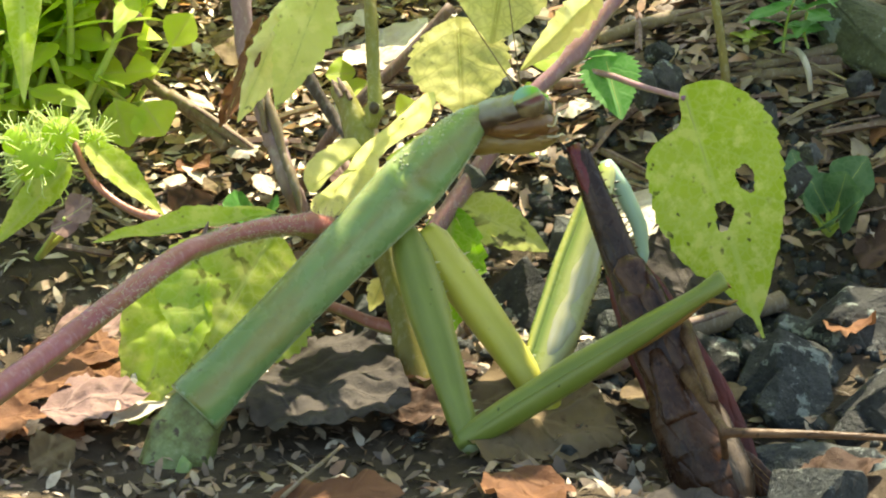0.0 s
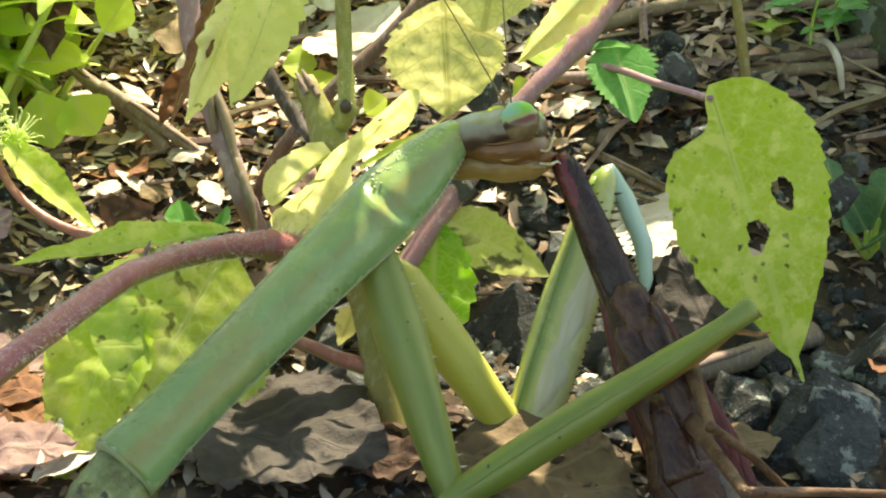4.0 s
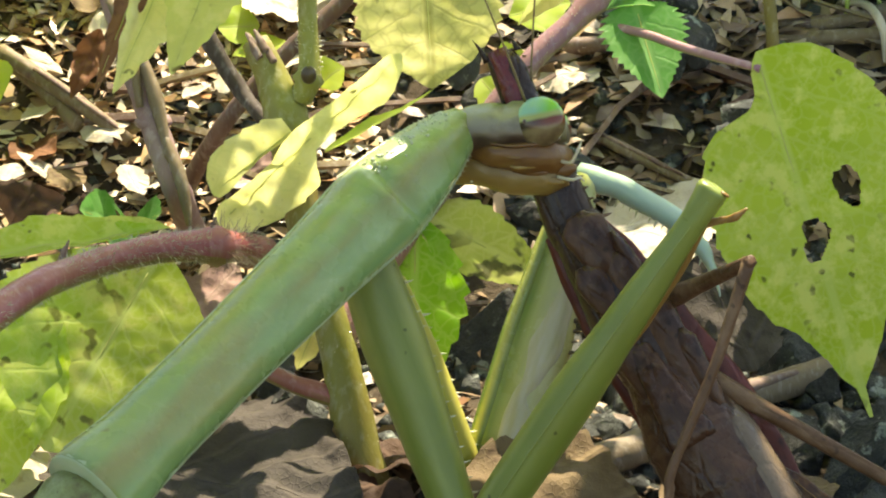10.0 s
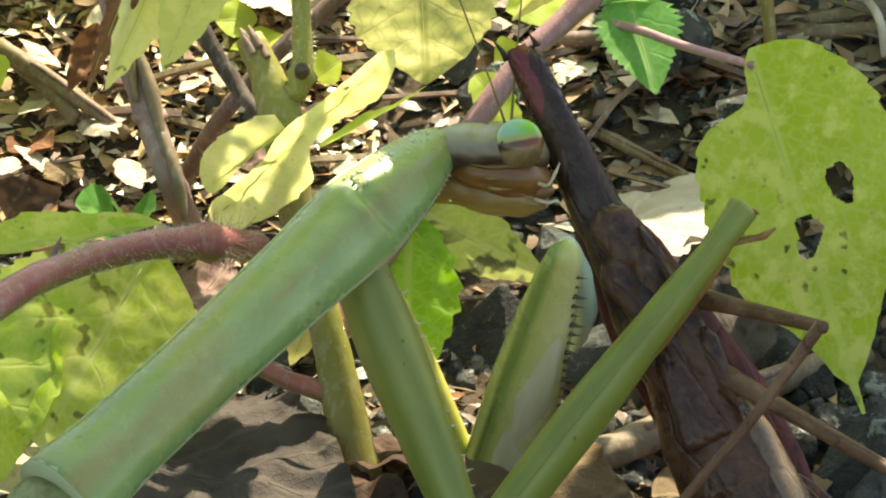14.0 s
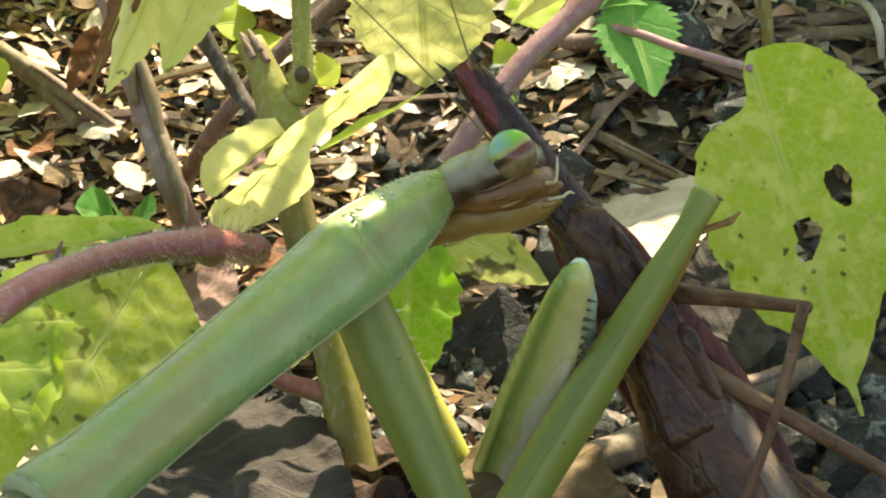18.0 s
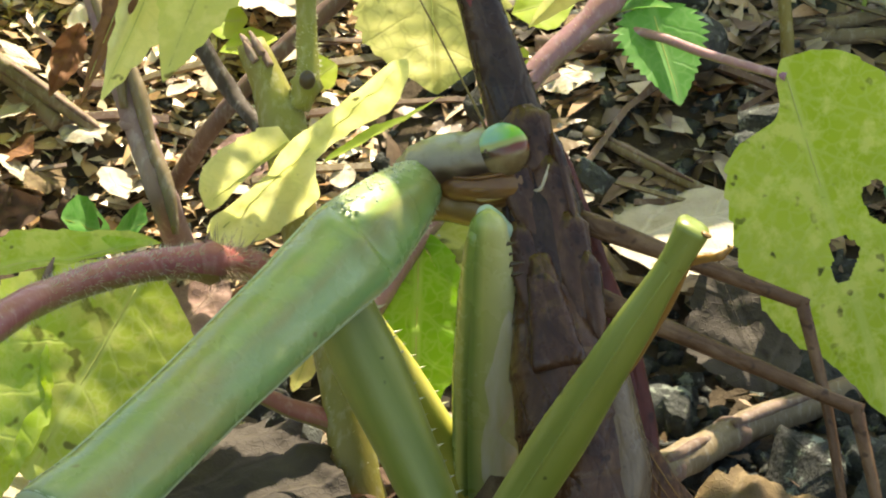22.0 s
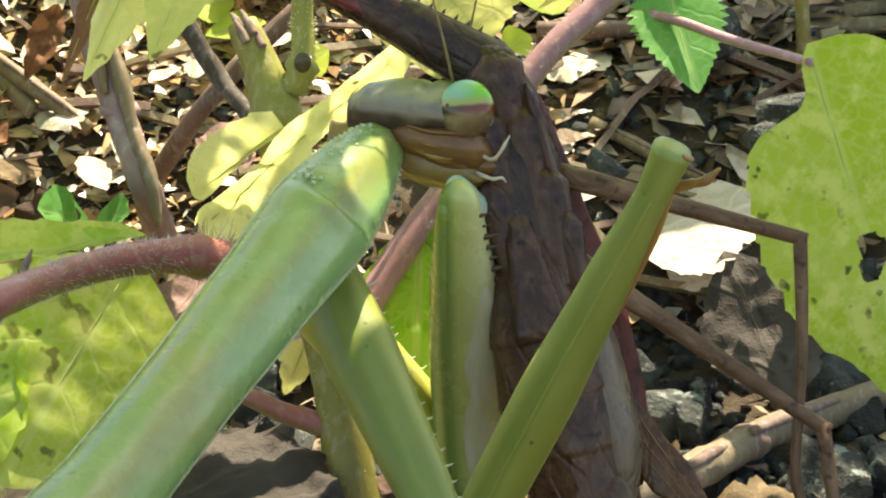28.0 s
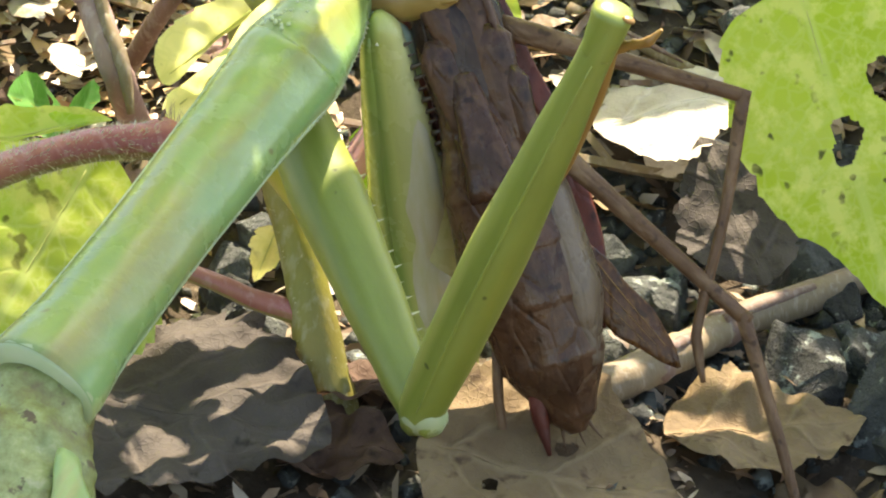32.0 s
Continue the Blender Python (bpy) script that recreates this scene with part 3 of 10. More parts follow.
def loft(sections, sides=20, power=1.0, keel=0.0):
    """A limb along +x from sections (x, half breadth, half depth, shift y, shift z) in mm. keel: ridge on the +z side."""
    bm = bmesh.new()
    loops = []
    for x, b, d, sy, sz in sections:
        ring = []
        for j in range(sides):
            a = 2 * math.pi * j / sides
            cy, cz = math.cos(a), math.sin(a)
            cy, cz = math.copysign(abs(cy) ** power, cy), math.copysign(abs(cz) ** power, cz)
            z = cz * d + (keel * d * max(0.0, cz) * math.exp(-(cy * 4) ** 2))
            ring.append(bm.verts.new(Vector((x, sy + cy * b, sz + z)) * MM))
        loops.append(ring)
    return rings(bm, loops)


def sections(profile, count):
    """Smooth profile rows to count sections."""
    xs = [r[0] for r in profile]
    out = []
    for k in range(count):
        x = xs[0] + (xs[-1] - xs[0]) * k / (count - 1)
        row = [x]
        for c in range(1, 5):
            i = max(j for j in range(len(xs) - 1) if xs[j] <= x + 1e-9)
            t = (x - xs[i]) / (xs[i + 1] - xs[i])
            t = t * t * (3 - 2 * t) * 0.6 + t * 0.4
            row.append(profile[i][c] * (1 - t) + profile[i + 1][c] * t)
        out.append(row)
    return out


def cone(length, radius, bend=0.0, sides=6):
    bm = bmesh.new()
    loops = []
    for k in range(4):
        f = k / 4
        loops.append([bm.verts.new(Vector((length * f, radius * (1 - f) * math.cos(2 * math.pi * j / sides) + bend * f * f, radius * (1 - f) * math.sin(2 * math.pi * j / sides))) * MM) for j in range(sides)])
    tip = bm.verts.new(Vector((length, bend, 0)) * MM)
    rings(bm, loops, False)
    for j in range(sides):
        bm.faces.new((loops[-1][j], loops[-1][(j + 1) % sides], tip))
    bm.faces.new(list(reversed(loops[0])))
    return bm


def ball(x, y, z, seg=20):
    bm = bmesh.new()
    bmesh.ops.create_uvsphere(bm, u_segments=seg, v_segments=seg // 2, radius=1.0)
    for v in bm.verts:
        v.co = Vector((v.co.x * x, v.co.y * y, v.co.z * z)) * MM
    return bm


def blade(length, width, teeth=9, bite=0.10, broad=0.35, bend=0.0, fold=0.15, wave=0.3, holes=(), heart=0.0, nx=44, ny=24, seed=0.0, taper=1.0, ragged=0.0, half=1.0, profile=()):
    """A leaf along +x (mm): width profile, toothed edge, folded along the midrib, bent down towards the tip, holes eaten through.
    profile: rows of x, reach to +y and reach to -y, for a leaf with an uneven outline. holes: (x, y, rx, ry) in mm. heart: how far the lobes reach back past the stalk. half: share of the width on the -y side."""
    bm = bmesh.new()
    grid = []
    for i in range(nx + 1):
        f = i / nx
        if profile:
            x = profile[0][0] + (profile[-1][0] - profile[0][0]) * f
            k = max(n for n in range(len(profile) - 1) if profile[n][0] <= x + 1e-9)
            t = (x - profile[k][0]) / (profile[k + 1][0] - profile[k][0])
            sides = [profile[k][n] * (1 - t) + profile[k + 1][n] * t for n in (1, 2)]
            saw = 1 - bite * (1 - (f * teeth) % 1.0)
            row = []
            for j in range(ny + 1):
                g = 2 * j / ny - 1
                y = g * sides[0 if g > 0 else 1] * (saw if abs(g) > 0.5 else 1 - (1 - saw) * abs(g) * 2)
                z = fold * abs(y) - bend * length * f * f + wave * noise.noise((x * 0.35 + seed, y * 0.35, seed)) + 0.4 * wave * noise.noise((x * 1.1, y * 1.1 + seed, seed))
                row.append(bm.verts.new(Vector((x, y, z)) * MM))
            grid.append(row)
            continue
        w = (math.sin(math.pi * min(1.0, f ** (math.log(0.5) / math.log(broad)) )) ** 0.75 if 0 < f < 1 else 0.0)
        if f > broad:
            w *= 1 - 0.35 * ((f - broad) / (1 - broad)) ** taper
        saw = (f * teeth) % 1.0
        edge = w * width / 2 * (1 - bite * (1 - saw) * (0.4 + 0.6 * w)) if w else 0.0
        edge *= 1 + ragged * noise.noise((f * 7.0, seed, 0.0)) + 0.4 * ragged * noise.noise((f * 25.0, seed, 3.0))
        row = []
        for j in range(ny + 1):
            g = 2 * j / ny - 1
            y = g * edge * (half if g < 0 else 1.0)
            x = f * length - heart * abs(g) ** 1.5 * (1 - f) ** 3 * length
            z = fold * abs(y) - bend * length * f * f
            z += wave * noise.noise((x * 0.35 + seed, y * 0.35, seed)) + 0.4 * wave * noise.noise((x * 1.1, y * 1.1 + seed, seed))
            z += 0.10 * math.cos(2 * math.pi * (x - abs(y) * 0.8) / 3.0) * min(1.0, abs(y) * 0.6) * wave * 2
            row.append(bm.verts.new(Vector((x, y, z)) * MM))
        grid.append(row)
    def inside(p):
        for hx, hy, rx, ry in holes:
            a = math.atan2((p.y / MM - hy) / ry, (p.x / MM - hx) / rx)
            e = math.hypot((p.x / MM - hx) / rx, (p.y / MM - hy) / ry) / (1 + 0.10 * math.sin(3 * a + hx) + 0.06 * math.sin(5 * a))
            if e < 1:
                return e, hx, hy
        return None
    for i in range(nx):
        for j in range(ny):
            corners = (grid[i][j], grid[i + 1][j], grid[i + 1][j + 1], grid[i][j + 1])
            if holes and inside((grid[i][j].co + grid[i + 1][j + 1].co) / 2):
                continue
            bm.faces.new(corners)
    if holes:
        for v in [v for v in bm.verts if v.link_faces]:
            hit = inside(v.co)
            if hit and hit[0] > 0.2:
                e, hx, hy = hit
                v.co.x, v.co.y = (hx + (v.co.x / MM - hx) / e) * MM, (hy + (v.co.y / MM - hy) / e) * MM
        bmesh.ops.delete(bm, geom=[v for v in bm.verts if not v.link_faces], context="VERTS")
    bmesh.ops.remove_doubles(bm, verts=bm.verts, dist=1e-7)
    return bm


def facing(base, tip, face=(0, 0, -1)):
    """Pose with its origin at base, x towards tip and z turned towards the plan direction face."""
    x = (tip - base).normalized()
    z = way(*face)
    y = z.cross(x).normalized()
    z = x.cross(y)
    m = Matrix((x, y, z)).transposed().to_4x4()
    m.translation = base
    return m


def leaf(parent, base, tip, width, material, label="", face=(0, 0.2, -1), rib=RIB, rib_to=1.0, **shape):
    length = (tip - base).length / MM
    ob = part("leaf", blade(length, width, **shape), material, parent, label, facing(base, tip, face))
    bend, wave, seed = shape.get("bend", 0.0), shape.get("wave", 0.3), shape.get("seed", 0.0)
    line = []
    for k in range(7):
        x = length * (0.02 + 0.15 * k) * rib_to
        z = -bend * length * (x / length) ** 2 + wave * noise.noise((x * 0.35 + seed, 0, seed)) + 0.4 * wave * noise.noise((x * 1.1, seed, seed))
        line.append(Vector((x, 0, z)) * MM)
    part("midrib", tube(line, [0.035, 0.028, 0.015], 6, 3), rib or material, ob)
    return ob


def rock(size, seed, flat=0.7):
    rnd = random.Random(seed)
    bm = bmesh.new()
    for _ in range(18):
        v = Vector((rnd.gauss(0, 1), rnd.gauss(0, 1), rnd.gauss(0, 1))).normalized()
        v = Vector([math.copysign(abs(c) ** 0.55, c) for c in v]) * rnd.uniform(0.85, 1.0)
        bm.verts.new(Vector((v.x, v.y * rnd.uniform(0.75, 1), v.z * flat)) * size / 2 * MM)
    hull = bmesh.ops.convex_hull(bm, input=bm.verts)
    bmesh.ops.delete(bm, geom=[v for v in bm.verts if not v.link_faces], context="VERTS")
    bmesh.ops.bevel(bm, geom=bm.edges[:], offset=size * 0.012 * MM, segments=1, affect="EDGES")
    bmesh.ops.triangulate(bm, faces=bm.faces)
    for share_of in (0.14, 0.09):
        bmesh.ops.subdivide_edges(bm, edges=[e for e in bm.edges if e.calc_length() > size * share_of * MM], cuts=1)
        bmesh.ops.triangulate(bm, faces=[f for f in bm.faces if len(f.verts) > 3])
    for v in bm.verts:
        q = v.co * (5000 / size) + Vector((seed, 0, 0))
        v.co += v.co.normalized() * size * MM * (0.035 * noise.noise(q) + 0.02 * noise.noise(q * 2.7) + 0.012 * noise.noise(q * 6.0))
    return bm


# ---- ground: one sheet, close-meshed near the plant, out to the horizon ----
def ground():
    bm = bmesh.new()
    xs = [-60, -12, -3, -0.8, -0.3, -0.16] + [-0.1 + 0.0025 * k for k in range(81)] + [0.16, 0.3, 0.8, 3, 12, 60]
    ys = [-60, -12, -3, -0.8, -0.3, -0.12] + [-0.06 + 0.0025 * k for k in range(81)] + [0.2, 0.3, 0.6, 1.5, 4, 12, 60]
    grid = [[bm.verts.new((x, y, rise(x, y))) for x in xs] for y in ys]
    for a, b in zip(grid, grid[1:]):
        for i in range(len(xs) - 1):
            bm.faces.new((a[i], a[i + 1], b[i + 1], b[i]))
    return tagged(part("ground", bm, SOIL), "dark damp soil bank strewn with leaf litter and stone chips", "ground", kind="structure")


ground()


def litter(seed, count, where, size, material, name, label, stone=False, tilt=0.5):
    """Countless crumbs of leaf, bark and stone: one object of real pieces on the ground."""
    rnd = random.Random(seed)
    verts, faces = [], []
    for _ in range(count):
        x, y = where(rnd)
        s = size * rnd.uniform(0.4, 1.6) * MM
        z = rise(x, y) + s * 0.15
        turn = Euler((rnd.gauss(0, tilt), rnd.gauss(0, tilt), rnd.uniform(0, 6.3))).to_matrix()
        n0 = len(verts)
        if stone:
            pts = [Vector(p) for p in ((-1, -0.7, -0.5), (0.9, -0.8, -0.5), (1, 0.6, -0.5), (-0.8, 0.9, -0.5), (-0.7, -0.5, 0.5), (0.6, -0.6, 0.6), (0.7, 0.5, 0.4), (-0.6, 0.6, 0.6))]
            verts += [tuple(turn @ (p * (s * rnd.uniform(0.4, 0.65))) + Vector((x, y, z))) for p in pts]
            faces += [tuple(n0 + i for i in f) for f in ((3, 2, 1, 0), (4, 5, 6, 7), (0, 1, 5, 4), (1, 2, 6, 5), (2, 3, 7, 6), (3, 0, 4, 7))]
        else:
            a = rnd.uniform(0.15, 0.5)
            pts = [(-1, 0, 0), (-0.4, -a, 0.25), (0.4, -a * 0.9, 0.2), (1, 0, 0.1), (0.3, a, 0.3), (-0.4, a * 0.8, 0.15)]
            pts = [Vector((px, py, pz * rnd.uniform(0, 1.5))) for px, py, pz in pts]
            verts += [tuple(turn @ (p * s) + Vector((x, y, z + s * 0.1))) for p in pts]
            faces += [tuple(n0 + i for i in f) for f in ((0, 1, 5), (1, 2, 4, 5), (2, 3, 4))]
    me = bpy.data.meshes.new(name)
    me.from_pydata(verts, [], faces)
    me.polygons.foreach_set("use_smooth", [True] * len(me.polygons))
    me.materials.append(material)
    return tagged(new(name, me), label, name.replace("_", " "), kind="stuff")


near_bank = lambda rnd: (rnd.uniform(-0.07, 0.08), rnd.triangular(-0.02, 0.14, 0.05))
litter(11, 12000, near_bank, 0.75, LITTER, "leaf_litter", "brown and tan crumbs of dead leaves and bark")
litter(13, 3400, lambda r: (r.uniform(-0.07, 0.08), r.triangular(0.012, 0.14, 0.05)), 0.85, LITTER, "leaf_scraps", "curled scraps of brown dead leaves")
litter(14, 3200, lambda r: (r.uniform(-0.055, 0.014), r.uniform(-0.05, 0.016)), 0.7, LITTER, "leaf_crumbs", "fine crumbs of brown dead leaves on the soil")
litter(15, 3800, lambda r: (-0.004 - abs(r.gauss(0, 0.024)), r.triangular(0.018, 0.052, 0.042)), 0.78, LITTER_DRY_SUNLIT, "dry_litter", "dry tan leaf flakes on the bank, paled to look sunlit", tilt=0.28)
litter(12, 1700, lambda r: (r.gauss(0.016, 0.02), r.triangular(-0.01, 0.06, 0.02)), 0.9, STONE, "gravel", "small blue-grey angular stone chips among litter", True)

litter(16, 1500, lambda r: (r.uniform(0.0, 0.045), r.triangular(0.022, 0.05, 0.04)), 1.2, LITTER, "brown_litter", "flat brown and tan leaf flakes among the gravel", tilt=0.3)

# ---- the main plant ----
plant = thing("nettle_plant", "hairy herb with pinkish stems and yellowing toothed leaves", "plant", Matrix.Translation(V(-3.61, -12.22, 7.00)))
plant_inv = plant.matrix_world.inverted()


def grow(name, pts, radii, material, label="", **k):
    return part(name, tube(pts, radii, **k), material, plant, label, plant_inv)


def sprout(base, tip, width, material, label="", **k):
    ob = leaf(None, base, tip, width, material, label, **k)
    ob.parent = plant
    ob.matrix_local = plant_inv @ ob.matrix_basis
    return ob


grow("stem", [V(-3.33, -13.72, 7.50), V(-4.05, -11.64, 7.00), V(-5.07, -6.38, 7.00), V(-6.09, -2.58, 7.00), V(-6.83, 0.34, 7.00), V(-7.56, 3.85, 7.00), V(-8.02, 6.79, 7.50), V(-9.61, 10.57, 8.00)], [1.25, 1.25, 1.0, 0.9, 0.95, 1.0, 1.12, 0.62], STEM_GREEN, "thick green-brown main stem with a broken stub", sides=14, rough=0.12, swell=((0.98, 0.1), (0.8, 0.25)))
grow("branch", [V(-7.73, 6.35, 7.50), V(-6.83, 8.52, 7.00), V(-6.83, 10.86, 7.00), V(-6.97, 14.95, 7.00), V(-7.32, 22.39, 8.00)], [0.55, 0.62, 0.5, 0.5, 0.45], STEM_GREEN, "pale green upper stem", sides=12, rough=0.1, swell=((0.25, 0.25),))
grow("branch", [V(-8.96, -0.39, 6.00), V(-10.77, -0.13, 3.00), V(-13.90, -0.25, 0.00), V(-17.61, -1.34, -4.00), V(-20.42, -3.14, -9.00), V(-29.62, -11.23, -20.00), V(-35.55, -16.23, -30.00)], [0.75, 0.8, 0.75, 0.72, 0.8, 0.9, 0.95], STEM_PINK, "pink-red arching hairy side stem", sides=14, rough=0.08, swell=((0.2, 0.3),))
grow("branch", [V(-5.53, -5.52, 7.50), V(-2.34, -0.25, 9.00), V(0.62, 3.92, 10.00), V(4.50, 9.33, 11.00), V(8.13, 13.00, 12.00), V(14.31, 21.07, 14.00)], [0.75, 0.75, 0.7, 0.62, 0.6, 0.5], STEM_MAUVE, "mauve slanting side stem", sides=12, rough=0.08, swell=((0.8, 0.25),))
grow("branch", [V(-5.22, -7.99, 7.00), V(-7.53, -7.24, 6.50), V(-9.54, -6.34, 6.00), V(-13.11, -5.21, 7.00), V(-15.06, -4.68, 9.00)], [0.55, 0.5, 0.42, 0.32, 0.25], STEM_PINK, "short pinkish side stem with yellow fluff", sides=10, rough=0.1)
grow("petiole", [V(8.59, 11.64, 12.00), V(10.78, 11.12, 11.00), V(13.03, 10.16, 9.00), V(16.44, 8.98, 6.00)], [0.3, 0.25, 0.25, 0.22], STEM_MAUVE, "thin pink leaf stalk")

def hairs(pts, radii, count, length, seed, material):
    """Short stiff hairs past counting along a stem."""
    rnd = random.Random(seed)
    line = spline(pts, 12)
    verts, faces = [], []
    for _ in range(count):
        k = rnd.randrange(len(line) - 1)
        f = k / (len(line) - 1) * (len(radii) - 1)
        r = radii[min(int(f), len(radii) - 1)] * MM
        d = (line[k + 1] - line[k]).normalized()
        out = Vector((rnd.gauss(0, 1), rnd.gauss(0, 1), rnd.gauss(0, 1)))
        out = (out - d * out.dot(d)).normalized()
        p = line[k].lerp(line[k + 1], rnd.random()) + out * r * 0.95
        tip = p + (out + d * rnd.gauss(0, 0.4)).normalized() * length * rnd.uniform(0.5, 1.3) * MM
        s = out.cross(d) * 0.022 * MM
        n0 = len(verts)
        verts += [tuple(p + s), tuple(p - s * 0.5 + d * 0.02 * MM), tuple(p - s * 0.5 - d * 0.02 * MM), tuple(tip)]
        faces += [(n0, n0 + 1, n0 + 3), (n0 + 1, n0 + 2, n0 + 3), (n0 + 2, n0, n0 + 3)]
    me = bpy.data.meshes.new("hairs")
    me.from_pydata(verts, [], faces)
    me.materials.append(material)
    ob = new("hairs", me)
    ob.parent, ob.matrix_local = plant, plant_inv
    return tagged(ob, "fine pale bristles on the stem", kind="stuff")


hairs([V(-8.96, -0.39, 6.00), V(-10.77, -0.13, 3.00), V(-13.90, -0.25, 0.00), V(-17.61, -1.34, -4.00), V(-20.42, -3.14, -9.00), V(-24.42, -6.52, -16.00)], [0.75, 0.8, 0.75, 0.72, 0.8, 0.95], 2200, 0.3, 1, SPINE_PALE)
hairs([V(-3.33, -13.72, 7.50), V(-4.05, -11.64, 7.00), V(-5.07, -6.38, 7.00), V(-6.09, -2.58, 7.00), V(-6.83, 0.34, 7.00), V(-7.56, 3.85, 7.00), V(-8.02, 6.79, 7.50), V(-9.61, 10.57, 8.00)], [1.25, 1.25, 1.0, 0.85, 0.85, 0.8, 0.85, 0.5], 260, 0.15, 2, SPINE_PALE)
hairs([V(-7.73, 6.35, 7.50), V(-6.83, 8.52, 7.00), V(-6.83, 10.86, 7.00), V(-6.97, 14.95, 7.00)], [0.55, 0.62, 0.5, 0.5], 350, 0.2, 3, SPINE_PALE)
hairs([V(-2.34, -0.25, 9.00), V(0.62, 3.92, 10.00), V(4.50, 9.33, 11.00), V(8.13, 13.00, 12.00)], [0.75, 0.7, 0.62, 0.6], 400, 0.18, 4, SPINE_PALE)
hairs([V(-9.98, -0.25, 4.00), V(-10.62, -0.16, 3.00), V(-11.29, -0.10, 2.40)], [0.85, 0.95, 0.85], 160, 0.9, 5, STALK_DRY)
for k, (a, b) in enumerate(((V(-10.10, 10.95, 7.80), V(-9.10, 9.70, 7.00)), (V(-9.65, 11.10, 7.60), V(-8.55, 9.20, 6.80)), (V(-9.30, 10.60, 7.60), V(-8.10, 8.60, 6.70)), (V(-9.90, 10.60, 7.30), V(-8.90, 8.90, 6.80)))):
    grow("splinter", [a.lerp(b, 0.6), a.lerp(b, 0.3), a], [0.2, 0.22, 0.08], STALK_DRY, "torn brown fibre of the stub", sides=7, rough=0.3)
bud = part("bud_scar", ball(0.42, 0.3, 0.5, 14), SPINE_DARK, plant, "dark leaf scar at the joint", plant_inv @ Matrix.Translation(V(-6.76, 8.68, 6.20)))
for at in (V(-8.33, -6.70, 6.20), V(-8.09, -6.87, 6.10), V(-7.92, -6.99, 6.20), V(-7.75, -7.17, 6.30), V(-8.38, -6.99, 6.10)):
    part("pollen_fluff", ball(0.16, 0.14, 0.16, 8), FLUFF, plant, "", plant_inv @ Matrix.Translation(at))
for k, (a, b) in enumerate(((V(-11.62, 0.04, 3.00), V(-11.24, 1.32, 2.50)), (V(-18.42, -1.07, -3.00), V(-17.89, 0.16, -3.50)), (V(-10.77, 0.32, 3.00), V(-11.48, 0.89, 2.00)))):
    grow("stipule", [a, a.lerp(b, 0.5), b], [0.22, 0.18, 0.04], STALK_DRY, "withered reddish stipule", sides=7, rough=0.3)

# unseen shoot, added to hold shade leaves above the right of the bank
grow("branch", [V(26, 42, 14), V(28, 50, 20), V(31, 60, 34)], [0.45, 0.42, 0.3], STEM_MAUVE, "unseen mauve shoot added to carry shade leaves")
# unseen shoots and leaves, added overhead only to break up the sunlight
grow("branch", [V(-7.32, 22.39, 8.00), V(-3, 34, 10), V(0, 40, 8), V(-1.5, 43, 5.5)], [0.45, 0.55, 0.5, 0.4], STEM_GREEN, "unseen green shoot added to carry shade leaves")
grow("branch", [V(14.31, 21.07, 14.00), V(24, 34, 15), V(26, 42, 14), V(24, 46, 8)], [0.5, 0.55, 0.5, 0.4], STEM_MAUVE, "unseen mauve shoot added to carry shade leaves")
for k, (a, b, w) in enumerate((
        (V(-1.5, 42.6, 5.6), V(-19.5, 39.6, -7.4), 12), (V(-1.5, 41.6, 4.6), V(-7.5, 36.6, -13.4), 12), (V(-0.5, 43.6, 4.6), V(11.5, 39.6, -9.4), 11), (V(23.5, 45.6, 7.6), V(14.5, 39.6, -4.4), 10), (V(23.5, 44.6, 6.6), V(29.5, 39.6, -7.4), 11),
        (V(-1.5, 43.6, 5.6), V(-26.5, 43.6, 0.6), 10), (V(-10.5, 38.6, -6.4), V(-28.5, 34.6, -20.4), 13), (V(-4.5, 36.6, -12.4), V(-10.5, 31.6, -26.4), 12), (V(11.5, 39.6, -8.4), V(17.5, 33.6, -20.4), 10), (V(27, 49, 17), V(40, 43, 12), 13), (V(27, 46, 16), V(36, 40, 4), 12), (V(0, 38.5, -6), V(-10, 34, -18), 13), (V(3, 43, 6), V(20, 41, 4), 12), (V(22, 44, 8), V(10, 39, -6), 11), (V(17, 49, 8), V(31, 47, 15), 10), (V(-2, 42.5, 6), V(-12, 39.5, 6), 11),
        (V(29, 57, 29), V(43, 60, 38), 15), (V(30, 60, 34), V(22, 63, 46), 15), (V(29, 57, 29), V(40, 54, 24), 13), (V(31, 60, 34), V(38, 65, 48), 14),
        (V(30, 61, 35), V(18, 63, 48), 16), (V(31, 61, 35), V(47, 63, 38), 16), (V(31, 61, 35), V(48, 66, 50), 16), (V(31, 62, 40), V(28, 68, 56), 16))):
    # the hole in leaf 2 lets one sun patch through to the neck shield
    sprout(a, b, w, GREEN_LEAF, "unseen green leaf added to shade what lies below", face=(0.1, 1, -0.2), teeth=10, bite=0.12, broad=0.42, fold=0.12, bend=0.04, nx=48, ny=30, seed=20.0 + k, holes=((4.7, 2.5, 1.35, 3.0),) if k == 2 else ())
